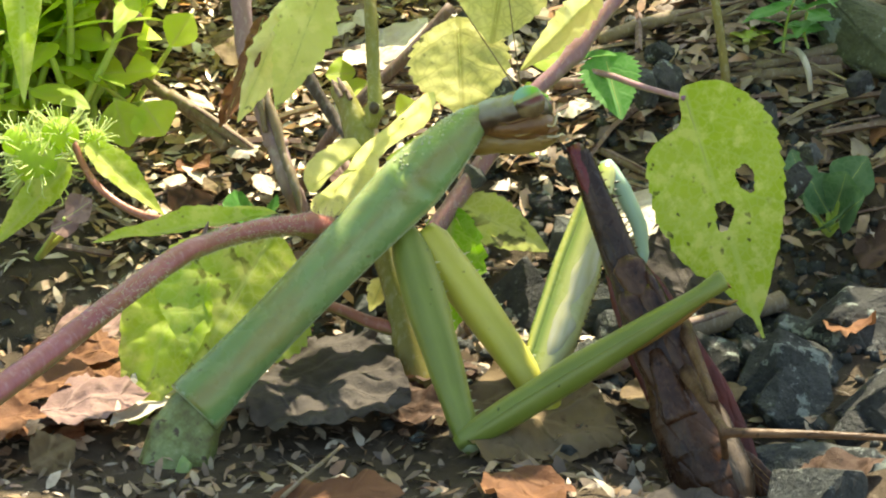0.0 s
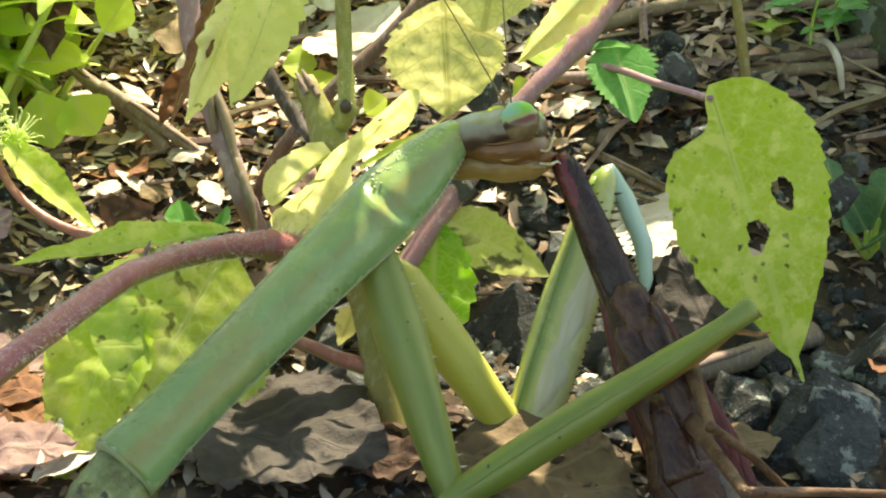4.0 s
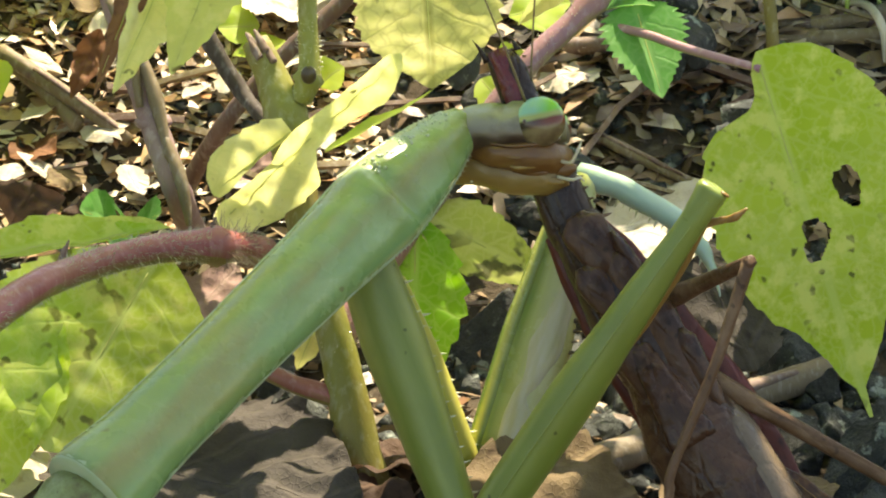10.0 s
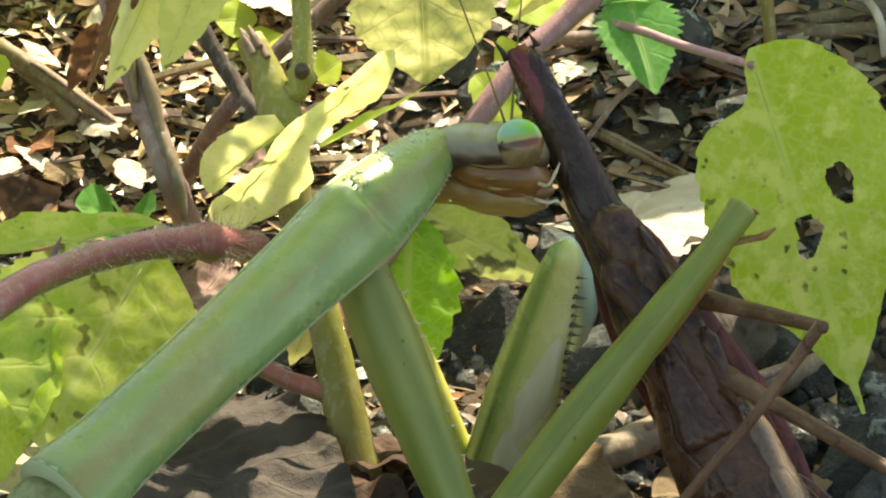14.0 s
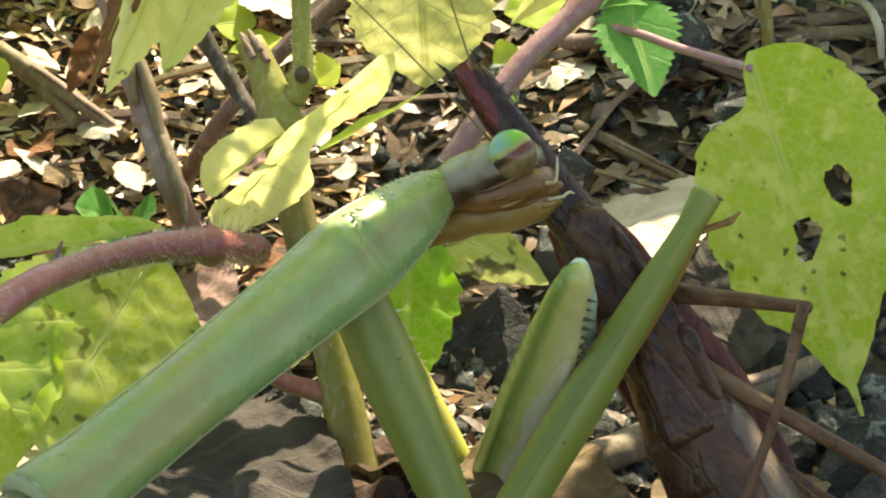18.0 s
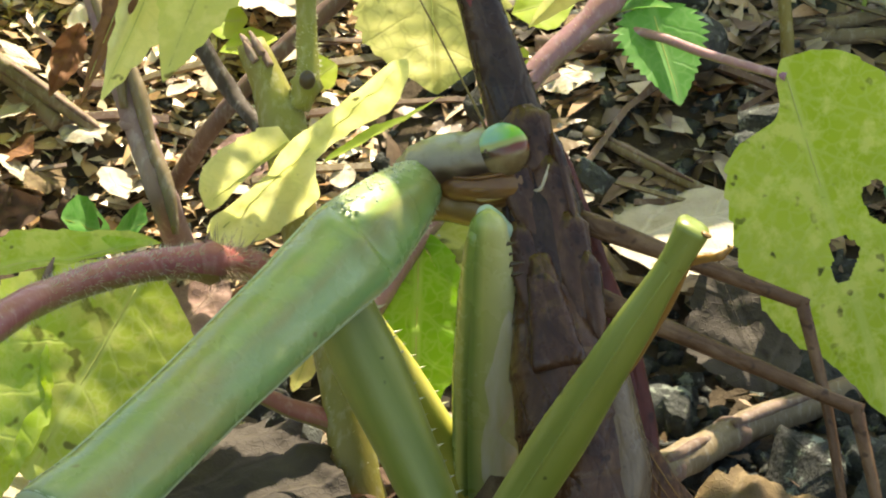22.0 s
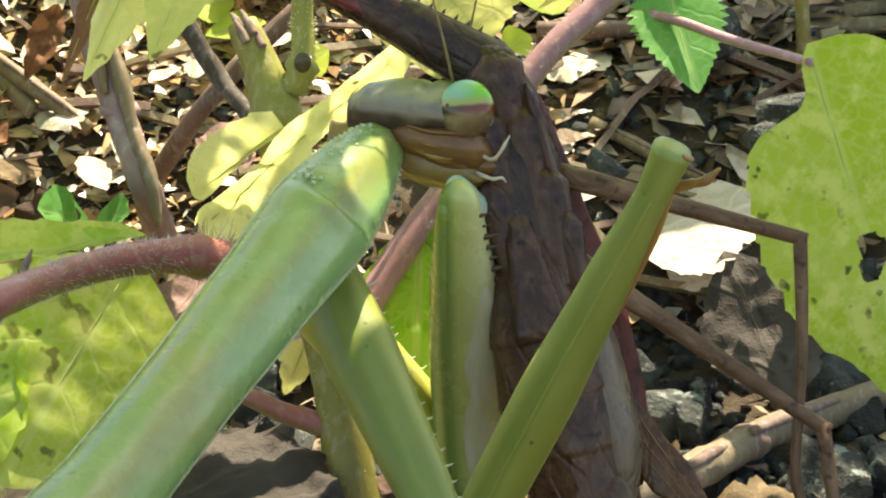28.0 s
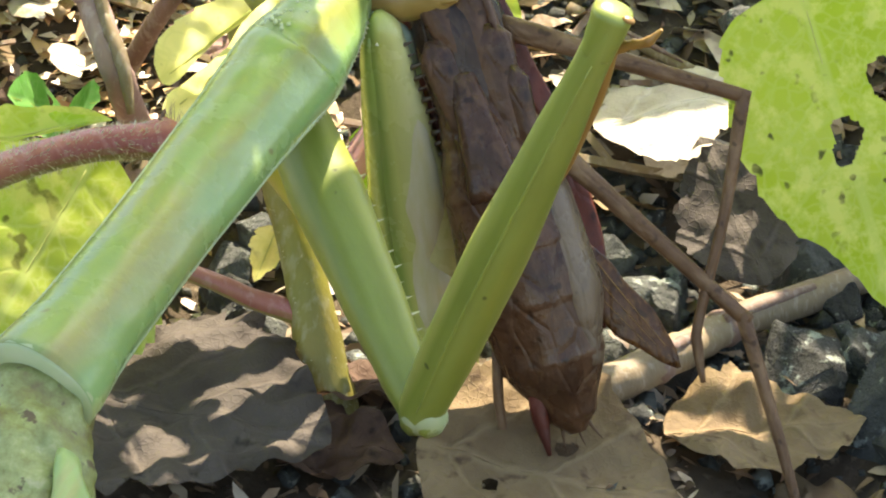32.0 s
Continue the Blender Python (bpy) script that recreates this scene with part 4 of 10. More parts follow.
sprout(V(16.44, 9.10, 6.00), V(21.49, -7.41, 4.00), 10.8, GREEN_LEAF, "large yellow-green leaf eaten through by two holes", face=(-0.1, 0.1, -1), rib_to=0.42, teeth=17, bite=0.05, fold=0.04, bend=0.04, wave=0.2, nx=110, ny=64, seed=1.0,
       profile=((-0.8, 1.6, 0.0), (-0.4, 2.9, 0.3), (0.3, 3.7, 0.6), (1.3, 4.6, 0.7), (2.0, 5.1, 1.2), (2.7, 5.4, 3.5), (3.4, 5.7, 4.2), (4.6, 5.8, 4.6), (7.3, 5.5, 4.9), (8.7, 5.1, 5.0), (9.6, 4.8, 4.5), (10.8, 4.3, 4.5), (12.9, 3.2, 3.3), (13.7, 2.6, 2.3), (15.4, 1.6, 1.3), (16.6, 0.7, 0.8), (17.2, 0.2, 0.3), (18.8, 0.1, 0.1)),
       holes=((7.2, 2.4, 1.05, 0.62), (9.1, 0.15, 0.85, 0.62), (9.9, -0.25, 0.55, 0.45)))
sprout(V(10.48, 12.34, 12.00), V(11.68, 7.67, 10.00), 5.3, FRESH_LEAF, "small bright green saw-toothed leaf", face=(0.1, 0.35, -1), wave=0.1, teeth=14, bite=0.22, broad=0.30, heart=0.1, fold=0.12, nx=84, seed=2.0)
sprout(V(8.48, 12.41, 13.00), V(11.38, 12.62, 11.00), 1.6, FRESH_LEAF, "small folded green leaf", face=(0, 0.9, -0.6), teeth=7, bite=0.2, fold=0.5, seed=2.5)
sprout(V(-10.91, 1.34, 5.00), V(-1.68, 9.72, 2.00), 4.0, YELLOW_LEAF, "yellow deeply lobed leaf with a torn slit", face=(0.1, -0.3, -1), teeth=9, bite=0.08, fold=0.06, wave=0.45, nx=60, ny=26, seed=3.0,
       profile=((-0.7, 0.1, 0.2), (-0.4, 0.5, 0.8), (0.2, 0.75, 1.4), (1.2, 0.65, 1.8), (2.4, 0.55, 2.1), (3.7, 0.5, 2.3), (4.7, 0.8, 2.2), (5.3, 0.95, 1.3), (5.9, 0.95, 0.65), (7.1, 0.85, 0.55), (9.0, 0.6, 0.95), (10.1, 0.55, 1.3), (11.1, 0.55, 1.1), (12.0, 0.45, 0.65), (12.5, 0.1, 0.1)))
sprout(V(-7.54, 5.74, 4.50), V(-11.38, 2.56, 3.50), 2.6, YELLOW_LEAF, "yellow side lobe beyond the slit", face=(0, -0.3, -1), teeth=5, bite=0.08, fold=0.06, wave=0.4, seed=3.6,
       profile=((0.0, 0.4, 0.9), (0.8, 0.2, 1.4), (2.0, 0.1, 1.7), (3.4, 0.25, 1.8), (4.4, 0.5, 1.5), (5.0, 0.4, 0.8), (5.2, 0.1, 0.1)))
sprout(V(-0.85, 15.20, 13.00), V(-0.43, 8.08, 10.00), 8.2, VEINED_LEAF, "round pale yellow leaf hanging from its stalk", face=(0, 0.25, -1), teeth=11, bite=0.1, broad=0.45, heart=0.12, fold=0.12, taper=2.5, nx=56, ny=36, seed=4.0)
sprout(V(3.02, 20.53, 12.00), V(1.81, 13.67, 11.00), 8.0, VEINED_LEAF, "pale yellow leaf hanging above", face=(0.1, 0.3, -1), teeth=11, bite=0.1, broad=0.45, heart=0.1, seed=4.4)
sprout(V(9.94, 17.51, 12.00), V(4.02, 11.43, 9.00), 3.0, YELLOW_LEAF, "pale narrow leaf seen edge on", face=(0.6, 0.4, -0.5), teeth=9, bite=0.2, fold=0.5, seed=4.7)
sprout(V(-12.30, 16.90, 2.20), V(-16.06, 7.35, -1.20), 3.4, YELLOW_LEAF, "pale hanging leaf with a brown withered edge", face=(0.5, -0.1, -0.8), teeth=9, bite=0.2, broad=0.5, fold=0.25, wave=0.6, seed=5.0)
sprout(V(-14.30, 15.60, 2.20), V(-16.95, 7.20, -1.30), 1.6, DEAD_RUST, "brown withered curling leaf edge", face=(0.3, 0.1, -1), teeth=6, bite=0.2, ragged=0.3, fold=0.4, wave=0.9, seed=5.2)
sprout(V(-9.90, 17.20, 0.40), V(-13.10, 8.20, -2.00), 5.0, SPECK_PALE, "pale yellow hanging leaf tip with brown specks", face=(-0.1, -0.2, -1), teeth=9, bite=0.2, broad=0.36, fold=0.12, wave=0.3, seed=5.5)
sprout(V(-13.53, 0.83, 2.00), V(-25.98, -1.32, -6.00), 3.4, GREEN_LEAF, "light green leaf folded along its midrib", face=(0.1, 0.85, -0.5), teeth=10, bite=0.12, broad=0.45, fold=0.45, seed=6.0)
sprout(V(-16.81, 0.04, 1.00), V(-13.34, 0.93, 0.00), 1.4, GREEN_LEAF, "small folded green leaf", face=(0, 0.8, -0.6), teeth=6, bite=0.1, fold=0.5, seed=6.3)
sprout(V(-14.80, -1.30, 5.00), V(-19.80, -10.40, 2.00), 13.0, SPECK_LEAF, "broad light green leaf speckled with dark spots", face=(-0.1, -0.25, -1), teeth=15, bite=0.06, broad=0.5, taper=3.0, heart=0.12, fold=0.08, wave=0.25, nx=64, ny=40, seed=7.0)
sprout(V(-20.00, -1.60, 7.00), V(-23.60, -11.20, 4.00), 6.6, GREEN_LEAF, "light green drooping leaf", face=(-0.3, 0.3, -1), teeth=10, bite=0.07, broad=0.45, heart=0.1, fold=0.2, seed=7.5)
sprout(V(-20.60, -2.40, 4.60), V(-24.60, -15.20, 2.00), 7.4, GREEN_LEAF, "long drooping light green leaf", face=(-0.3, -0.2, -1), teeth=8, bite=0.06, broad=0.4, fold=0.2, wave=0.5, nx=60, ny=30, seed=7.2)
sprout(V(-30.88, 28.02, -6.00), V(-30.31, 8.58, -8.00), 3.6, GREEN_LEAF, "pale green leaf hanging in front", face=(0.3, 0.2, -1), teeth=9, bite=0.1, broad=0.45, fold=0.2, seed=7.9)
sprout(V(-1.31, 0.34, 9.00), V(-1.47, -8.63, 7.00), 6.2, HEART_LEAF, "bright green heart-shaped toothed leaf", face=(-0.1, -0.15, -1), teeth=8, bite=0.16, broad=0.42, heart=0.12, fold=0.14, nx=44, seed=8.0)
sprout(V(-1.01, 1.59, 9.50), V(6.09, -2.17, 9.00), 4.4, SPOT_LEAF, "pale leaf with rows of dark dashes", face=(0.2, 0.35, -1), teeth=10, bite=0.12, broad=0.40, fold=0.12, seed=9.0)
sprout(V(2.12, 8.84, 13.00), V(4.98, 5.02, 12.00), 2.6, HERB_LEAF, "small green leaf behind", face=(0.2, 0.4, -1), teeth=6, bite=0.2, seed=9.5)
sprout(V(-6.48, -4.09, 9.00), V(-7.46, -6.57, 8.00), 2.0, YELLOW_LEAF, "small yellow-green torn leaf", face=(0, 0.3, -1), teeth=4, bite=0.2, ragged=0.3, seed=10.0)
sprout(V(-5.91, 4.69, 6.00), V(-0.24, 7.83, 5.00), 0.9, HERB_LEAF, "narrow green leaf seen edge on", face=(0.2, 0.8, -0.5), teeth=6, bite=0.1, fold=0.5, seed=11.0)

# ---- the green mantis ----
mantis = thing("green_mantis", "large green praying mantis feeding on a brown one", "insect")

body = sections([(-0.7, 0.46, 0.4, 0, 0), (-0.3, 0.97, 0.8, 0, 0), (0.8, 1.38, 1.1, 0, 0), (2.4, 1.7, 1.35, 0, 0.1), (4.2, 1.98, 1.5, 0, 0.2), (6.4, 2.25, 1.6, 0, 0.25), (7.6, 2.3, 1.6, 0, 0.25), (9.5, 2.16, 1.6, 0, 0.3), (13, 2.04, 1.5, 0, 0.3), (20, 1.9, 1.5, 0, 0.2), (26, 1.95, 1.5, 0, 0.1), (28.6, 2.23, 1.6, 0, 0), (29.5, 2.28, 1.6, 0, -0.1)], 90)
bm = loft(body, 28, 0.9, 0.06)
for v in bm.verts:
    x, y = v.co.x / MM, v.co.y / MM
    if v.co.z > 0:
        bow = x - 7.0 + 0.16 * y * y
        v.co.z -= 0.34 * MM * math.exp(-(bow / 0.42) ** 2) * (1 - 0.5 * min(1.0, abs(y) / 2.4))
        v.co.z += 0.34 * MM * math.exp(-((bow - 0.85) / 0.5) ** 2) * (1 - 0.8 * min(1.0, abs(y) / 2.1))
        v.co.z -= 0.16 * MM * math.exp(-((y - 0.9) / 0.5) ** 2) * math.exp(-((x - 4.0) / 2.4) ** 2)
        v.co.z += 0.05 * MM * noise.noise((x * 0.8, y * 1.4, 2.0))
        if abs(y) > 1.0:
            v.co.z += 0.14 * MM * math.exp(-((abs(y) / max(0.3, 2.35) - 0.93) / 0.06) ** 2) * (1.0 if x < 12 else 0.4)
pronotum = part("pronotum", bm, BODY_GREEN, mantis, "smooth green neck shield with a cross groove")
bm = cone(0.17, 0.085)
tooth = part("edge_tooth", bm, SPINE_PALE, pronotum, "", mm(2.0, 2.3, 0.1, 0, 0, 100))
for k in range(26):
    x = 1.0 + k * 0.33
    i = min(range(len(body)), key=lambda n: abs(body[n][0] - x))
    share("edge_tooth", tooth, pronotum, mm(x, body[i][1] - 0.04, 0.25, 0, 0, 95))
    if k < 22:
        share("edge_tooth", tooth, pronotum, mm(x, -body[i][1] + 0.04, 0.25, 0, 0, -95))
for side in (1, -1):
    part("edge_rim", tube([Vector((r[0], side * (r[1] - 0.05), r[4] + 0.12)) * MM for r in body[3::6]], [0.09, 0.13, 0.13, 0.11, 0.10, 0.10, 0.09], 8, 3, 0.15), RIM, pronotum, "pale thickened edge of the shield")
wart_rnd = random.Random(17)
wart = None
for k in range(70):
    x = wart_rnd.uniform(0.6, 6.8)
    i = min(range(len(body)), key=lambda n: abs(body[n][0] - x))
    _, b, d, _, sz = body[i]
    y = -b * wart_rnd.triangular(0.25, 0.97, 0.9)
    m = mm(x, y, sz + d * (1 - (abs(y) / b) ** 2.2) ** 0.45 - 0.02) @ Matrix.Scale(wart_rnd.uniform(0.5, 1.2), 4)
    if wart is None:
        wart = part("wart", ball(0.11, 0.10, 0.08, 8), WART, pronotum, "", m)
    else:
        share("wart", wart, pronotum, m)
part("collar", loft(sections([(28.9, 2.2, 1.55, 0, -0.05), (29.45, 2.29, 1.61, 0, -0.1), (29.6, 2.22, 1.54, 0, -0.15)], 6), 28, 0.9), RIM, mantis, "pale flared rear rim")
bm = loft(sections([(28.5, 2.0, 1.4, 0.2, -0.7), (30.2, 2.45, 1.8, 0.6, -0.9), (32, 2.9, 2.2, 1.3, -1.2), (35, 3.3, 2.6, 2.8, -1.6), (40, 3.6, 3.0, 6.0, -2.4), (47, 3.6, 3.0, 10.6, -3.4)], 90), 48, 0.95)
for v in bm.verts:
    x, y, z = v.co / MM
    lump = 0.30 * noise.noise((x * 0.7, y * 0.9, z * 0.9)) + 0.14 * noise.noise((x * 2.1, y * 2.4, z * 2.4)) - 0.22 * math.exp(-(((x - 0.5 * y) % 3.4 - 1.2) / 0.3) ** 2)
    v.co += Vector((0, 0.5 * y / 3, 0.8)) * lump * MM
part("thorax", bm, HIND_BODY, mantis, "mottled brown-green hind body behind the neck shield")
part("forewing", loft(sections([(32.6, 0.5, 0.3, 2.4, 1.3), (35, 1.2, 0.35, 4.0, 1.4), (39, 1.6, 0.35, 7.4, 1.1), (45, 1.9, 0.35, 12.5, 0.0)], 30), 20), WING_GREEN, mantis, "folded green forewing")

bm = loft(sections([(-1.0, 0.8, 1.0, -0.5, 0), (-0.2, 1.2, 1.5, -0.35, 0), (1.0, 1.42, 1.9, -0.28, 0), (2.2, 1.42, 2.05, -0.25, 0), (3.4, 1.4, 2.1, -0.25, 0), (4.4, 1.3, 1.95, -0.3, 0), (5.1, 1.0, 1.5, -0.45, 0), (5.5, 0.45, 0.7, -0.65, 0)], 44), 36)
for v in bm.verts:
    x, y, z = v.co / MM
    v.co += Vector((0, 0.3 * y, 0.8 * z / 2)) * 0.16 * MM * noise.noise((x * 1.3, y * 1.6, z * 1.6))
    v.co.y -= 0.14 * MM * math.exp(-((x - 2.5) / 0.22) ** 2) * max(0.0, y)
head = part("head", bm, HEAD_TOP, mantis, "grey mottled head with a dark brown stripe")
face = part("face", loft(sections([(0.4, 0.4, 1.0, -1.2, 0), (2.0, 0.9, 1.95, -1.4, 0), (3.6, 1.15, 2.12, -1.6, 0), (4.9, 1.05, 1.75, -1.7, 0), (5.6, 0.45, 0.8, -1.85, 0)], 20), 22), HEAD_BROWN, head, "amber-brown cheek")
for k, (y, z) in enumerate(((-1.15, 2.0), (-1.75, 2.02), (-2.2, 1.75))):
    part("cheek_fold", tube([Vector((1.9 + 0.4 * k, y + 0.2, z - 0.25)) * MM, Vector((3.2, y, z)) * MM, Vector((4.6, y + 0.08, z - 0.32)) * MM, Vector((5.3, y + 0.25, z - 0.95)) * MM], [0.05, 0.10, 0.09, 0.04], 8), (HEAD_BROWN, HEAD_BROWN, THROAT)[k], face, "raised fold of the cheek")
bm = loft(sections([(-1.8, 0.8, 0.9, -1.7, 0), (0.5, 0.85, 1.05, -2.0, 0), (2.6, 0.95, 1.2, -2.55, 0), (4.4, 0.85, 1.15, -2.75, 0), (5.4, 0.4, 0.6, -2.8, 0)], 40), 26)
for v in bm.verts:
    x, y, z = v.co / MM
    v.co += Vector((0, 0.6, 0.8)) * 0.16 * MM * noise.noise((x * 1.5, y * 1.9, z * 1.9))
part("throat", bm, THROAT, head, "ochre fleshy throat and lip")
for x, y, z in ((3.6, -2.35, 1.1), (4.3, -2.8, 0.85)):
    part("mouth_lobe", loft(sections([(-0.8, 0.12, 0.15, 0, 0), (0, 0.3, 0.25, 0, 0), (0.6, 0.24, 0.22, -0.05, 0), (1.0, 0.08, 0.1, -0.1, 0)], 8), 10), (HEAD_BROWN, THROAT)[int(x * 10) % 2], head, "", mm(x, y, z, 0, 0, -8 * (x - 3)))
for side in (1, -1):
    part("eye", ball(1.24, 1.26, 0.8, 28), EYE, head, "glossy green compound eye with a rust-red band", mm(4.42 if side > 0 else 4.2, -0.02 if side > 0 else -0.4, 1.5 * side, 0, 0, -8))
part("pupil", ball(0.11, 0.11, 0.06), HEAD_DARK, head, "", mm(3.74, 0.02, 2.14))
for y, z, bend, ln in ((-2.75, 0.9, -0.3, 1.5), (-1.9, 1.0, 0.9, 1.5)):
    part("palp", tube([Vector((5.0, y, z)) * MM, Vector((5.0 + ln * 0.5, y - 0.2, z + 0.3)) * MM, Vector((5.0 + ln * 0.75, y + bend * 0.4, z + 0.2)) * MM, Vector((5.0 + ln * 0.9, y + bend, z + 0.1)) * MM], [0.10, 0.08, 0.08, 0.03], 8, 6, 0.1, 0, ((0.4, 0.04), (0.7, 0.03))), PALP, head, "pale jointed mouth feeler")
part("mandible", loft(sections([(4.4, 0.5, 0.5, -2.3, 0.5), (5.4, 0.42, 0.4, -2.4, 0.5), (5.9, 0.15, 0.15, -2.35, 0.5)], 8), 12), HEAD_BROWN, head, "brown jaw")
for s, bend in ((0.7, -1.2), (-0.6, 0.8)):
    part("antenna", tube([Vector((3.6, 1.0, s)) * MM, Vector((3.4 + bend * 0.4, 3.5, s * 2)) * MM, Vector((3.0 + bend * 1.6, 9.0, s * 3)) * MM, Vector((2.6 + bend * 3.0, 14.0, s * 3.5)) * MM], [0.075, 0.05, 0.04, 0.03], 6), ANTENNA, head, "thread-thin brown antenna")


def spines(parent, like_mat, n, x0, x1, y, z, size, turn, label):
    first = None
    for k in range(n):
        x = x0 + (x1 - x0) * k / (n - 1)
        m = mm(x, y(x), z, 0, 0, turn)
        if first is None:
            first = part("spine", cone(size, size * 0.2, size * 0.1), like_mat, parent, label, m)
        else:
            s = share("spine", first, parent, m @ Matrix.Scale((1.0, 0.65, 0.85)[k % 3], 4))


coxa = part("fore_coxa", loft(sections([(-2.4, 0.7, 0.7, 0, 0), (-1.5, 1.15, 1.0, 0, 0), (0, 1.45, 1.2, 0, 0), (3.5, 1.6, 1.25, 0, 0), (8, 1.35, 1.1, 0, 0), (12.5, 1.08, 1.0, 0, 0), (14.3, 0.88, 0.85, 0, 0), (15.1, 0.6, 0.6, 0, 0), (15.4, 0.3, 0.3, 0, 0)], 40), 24, 0.85, 0.1), LEG_GREEN, mantis, "stout green upper foreleg")
spines(coxa, SPINE_PALE, 18, 1.0, 14.0, lambda x: 1.5 - 0.035 * x, 0.1, 0.46, 80, "ivory spine")
part("elbow", loft(sections([(13.6, 0.86, 0.86, 0.02, 0), (14.4, 0.98, 0.95, 0.05, 0), (15.0, 0.8, 0.8, 0.12, 0), (15.4, 0.35, 0.35, 0.15, 0)], 12), 18), RIM, coxa, "pale bluish-green joint above the thigh")
femur = part("fore_femur", loft(sections([(-0.9, 0.55, 0.64, 0, 0), (0, 0.97, 0.92, 0, 0), (4, 1.15, 0.97, 0, 0), (9, 1.20, 0.97, 0, 0), (15, 0.92, 0.83, 0, 0), (19, 0.66, 0.66, 0, 0), (20.8, 0.66, 0.64, 0, 0), (21.5, 0.41, 0.41, 0, 0)], 42), 20, 0.8, 0.18), LEG_GREEN, mantis, "long green grasping thigh")
part("keel", tube([Vector((0.8, 0.15, 1.16)) * MM, Vector((5, 0.25, 1.24)) * MM, Vector((10, 0.2, 1.22)) * MM, Vector((15, 0.1, 1.05)) * MM, Vector((19.5, 0, 0.88)) * MM], [0.03, 0.05, 0.05, 0.045, 0.03], 6), LEG_GREEN, femur, "raised ridge along the thigh")
part("knee", loft(sections([(19.6, 0.64, 0.66, 0.0, 0), (20.6, 0.72, 0.7, 0.04, 0), (21.4, 0.78, 0.7, 0.1, 0), (21.62, 0.68, 0.58, 0.1, 0), (21.66, 0.3, 0.3, 0.06, 0)], 24), 20, 0.75), LEG_GREEN, femur, "blunt worn knee")
part("knee_scar", ball(0.1, 0.26, 0.2, 12), ORANGE, femur, "small brown worn notch at the knee", mm(21.62, -0.5, 0.3))
part("fore_tibia", loft(sections([(11.5, 0.15, 0.2, -0.85, -0.95), (14, 0.3, 0.35, -0.85, -0.95), (17, 0.34, 0.35, -0.75, -0.85), (20.2, 0.3, 0.3, -0.4, -0.5)], 18), 12), ORANGE, femur, "yellow-brown shin folded behind the thigh")
part("tarsus", tube([Vector((19.8, -0.6, -0.4)) * MM, Vector((20.4, -1.1, -0.2)) * MM, Vector((20.9, -1.5, 0.0)) * MM, Vector((21.6, -1.75, 0)) * MM], [0.24, 0.17, 0.2, 0.07], 8, 6, 0.4, 0, ((0.35, 0.08), (0.7, 0.07))), ORANGE, femur, "orange jointed foot")

far_coxa = part("fore_coxa", loft(sections([(-1.2, 0.9, 0.9, 0, 0), (0, 1.4, 1.2, 0, 0), (4, 1.5, 1.2, 0, 0), (12, 1.2, 1.0, 0, 0), (14.6, 1.2, 1.0, 0, 0), (15.5, 0.5, 0.5, 0, 0)], 30), 18, 0.85), LEG_PALE, mantis, "yellow-green inner face of the upper foreleg")
spines(far_coxa, SPINE_PALE, 17, 2.0, 14.0, lambda x: 1.4 - 0.03 * x, 0.1, 0.55, 70, "ivory spine")
far_femur = part("fore_femur", loft(sections([(-0.9, 0.6, 0.7, 0, 0), (0, 1.1, 0.9, 0, 0), (4, 1.85, 0.95, -0.3, 0), (9, 1.9, 0.95, -0.3, 0), (13, 1.5, 0.9, -0.1, 0), (16, 1.12, 0.82, 0, 0), (17.6, 0.85, 0.7, 0, 0), (18.2, 0.5, 0.45, 0, 0), (18.4, 0.2, 0.2, 0, 0)], 50), 28, 0.8), THIGH_BANDED, mantis, "pale cream inner thigh of the far foreleg")
part("outer_band", loft(sections([(0.5, 0.35, 0.8, 0.75, 0.12), (4, 0.55, 0.85, 0.95, 0.15), (9, 0.55, 0.85, 1.0, 0.15), (15, 0.45, 0.8, 0.7, 0.1), (17.5, 0.3, 0.6, 0.5, 0.1)], 24), 18, 0.9), THIGH_BANDED, far_femur, "green outer ridge of the thigh")
part("inner_patch", loft(sections([(1.2, 0.25, 0.3, -0.4, 0.5), (3.4, 0.85, 0.5, -0.65, 0.56), (5.0, 1.05, 0.5, -0.75, 0.58), (6.2, 0.7, 0.45, -0.5, 0.56), (7.2, 0.75, 0.45, -0.8, 0.56), (9.0, 1.05, 0.5, -0.85, 0.57), (10.8, 0.8, 0.45, -0.95, 0.52), (12.4, 0.5, 0.4, -1.05, 0.48), (13.8, 0.12, 0.2, -1.1, 0.45)], 44), 22), PATCH, far_femur, "glossy whitish patch on the inner thigh")
spines(far_femur, SPINE_DARK, 24, 4.0, 16.8, lambda x: -2.0 + 0.0125 * (x - 7) ** 2, 0.2, 0.85, -74, "dark-tipped spine")
far_tibia = part("fore_tibia", loft(sections([(-0.5, 0.4, 0.4, 0, 0), (0.3, 0.75, 0.6, 0.0, 0), (2.0, 0.65, 0.55, 0.55, 0), (5.0, 0.6, 0.5, 0.85, 0), (7.2, 0.45, 0.4, 0.45, 0), (8.4, 0.22, 0.22, -0.2, 0), (9.3, 0.06, 0.06, -1.0, 0)], 24), 14), TIBIA_TEAL, mantis, "blue-green hooked shin with a saw edge")
spines(far_tibia, SPINE_PALE, 18, 1.0, 7.4, lambda x: -0.5 + 0.75 * math.sin(x / 7.2 * 2.4), 0.1, 0.5, -80, "ivory saw tooth")

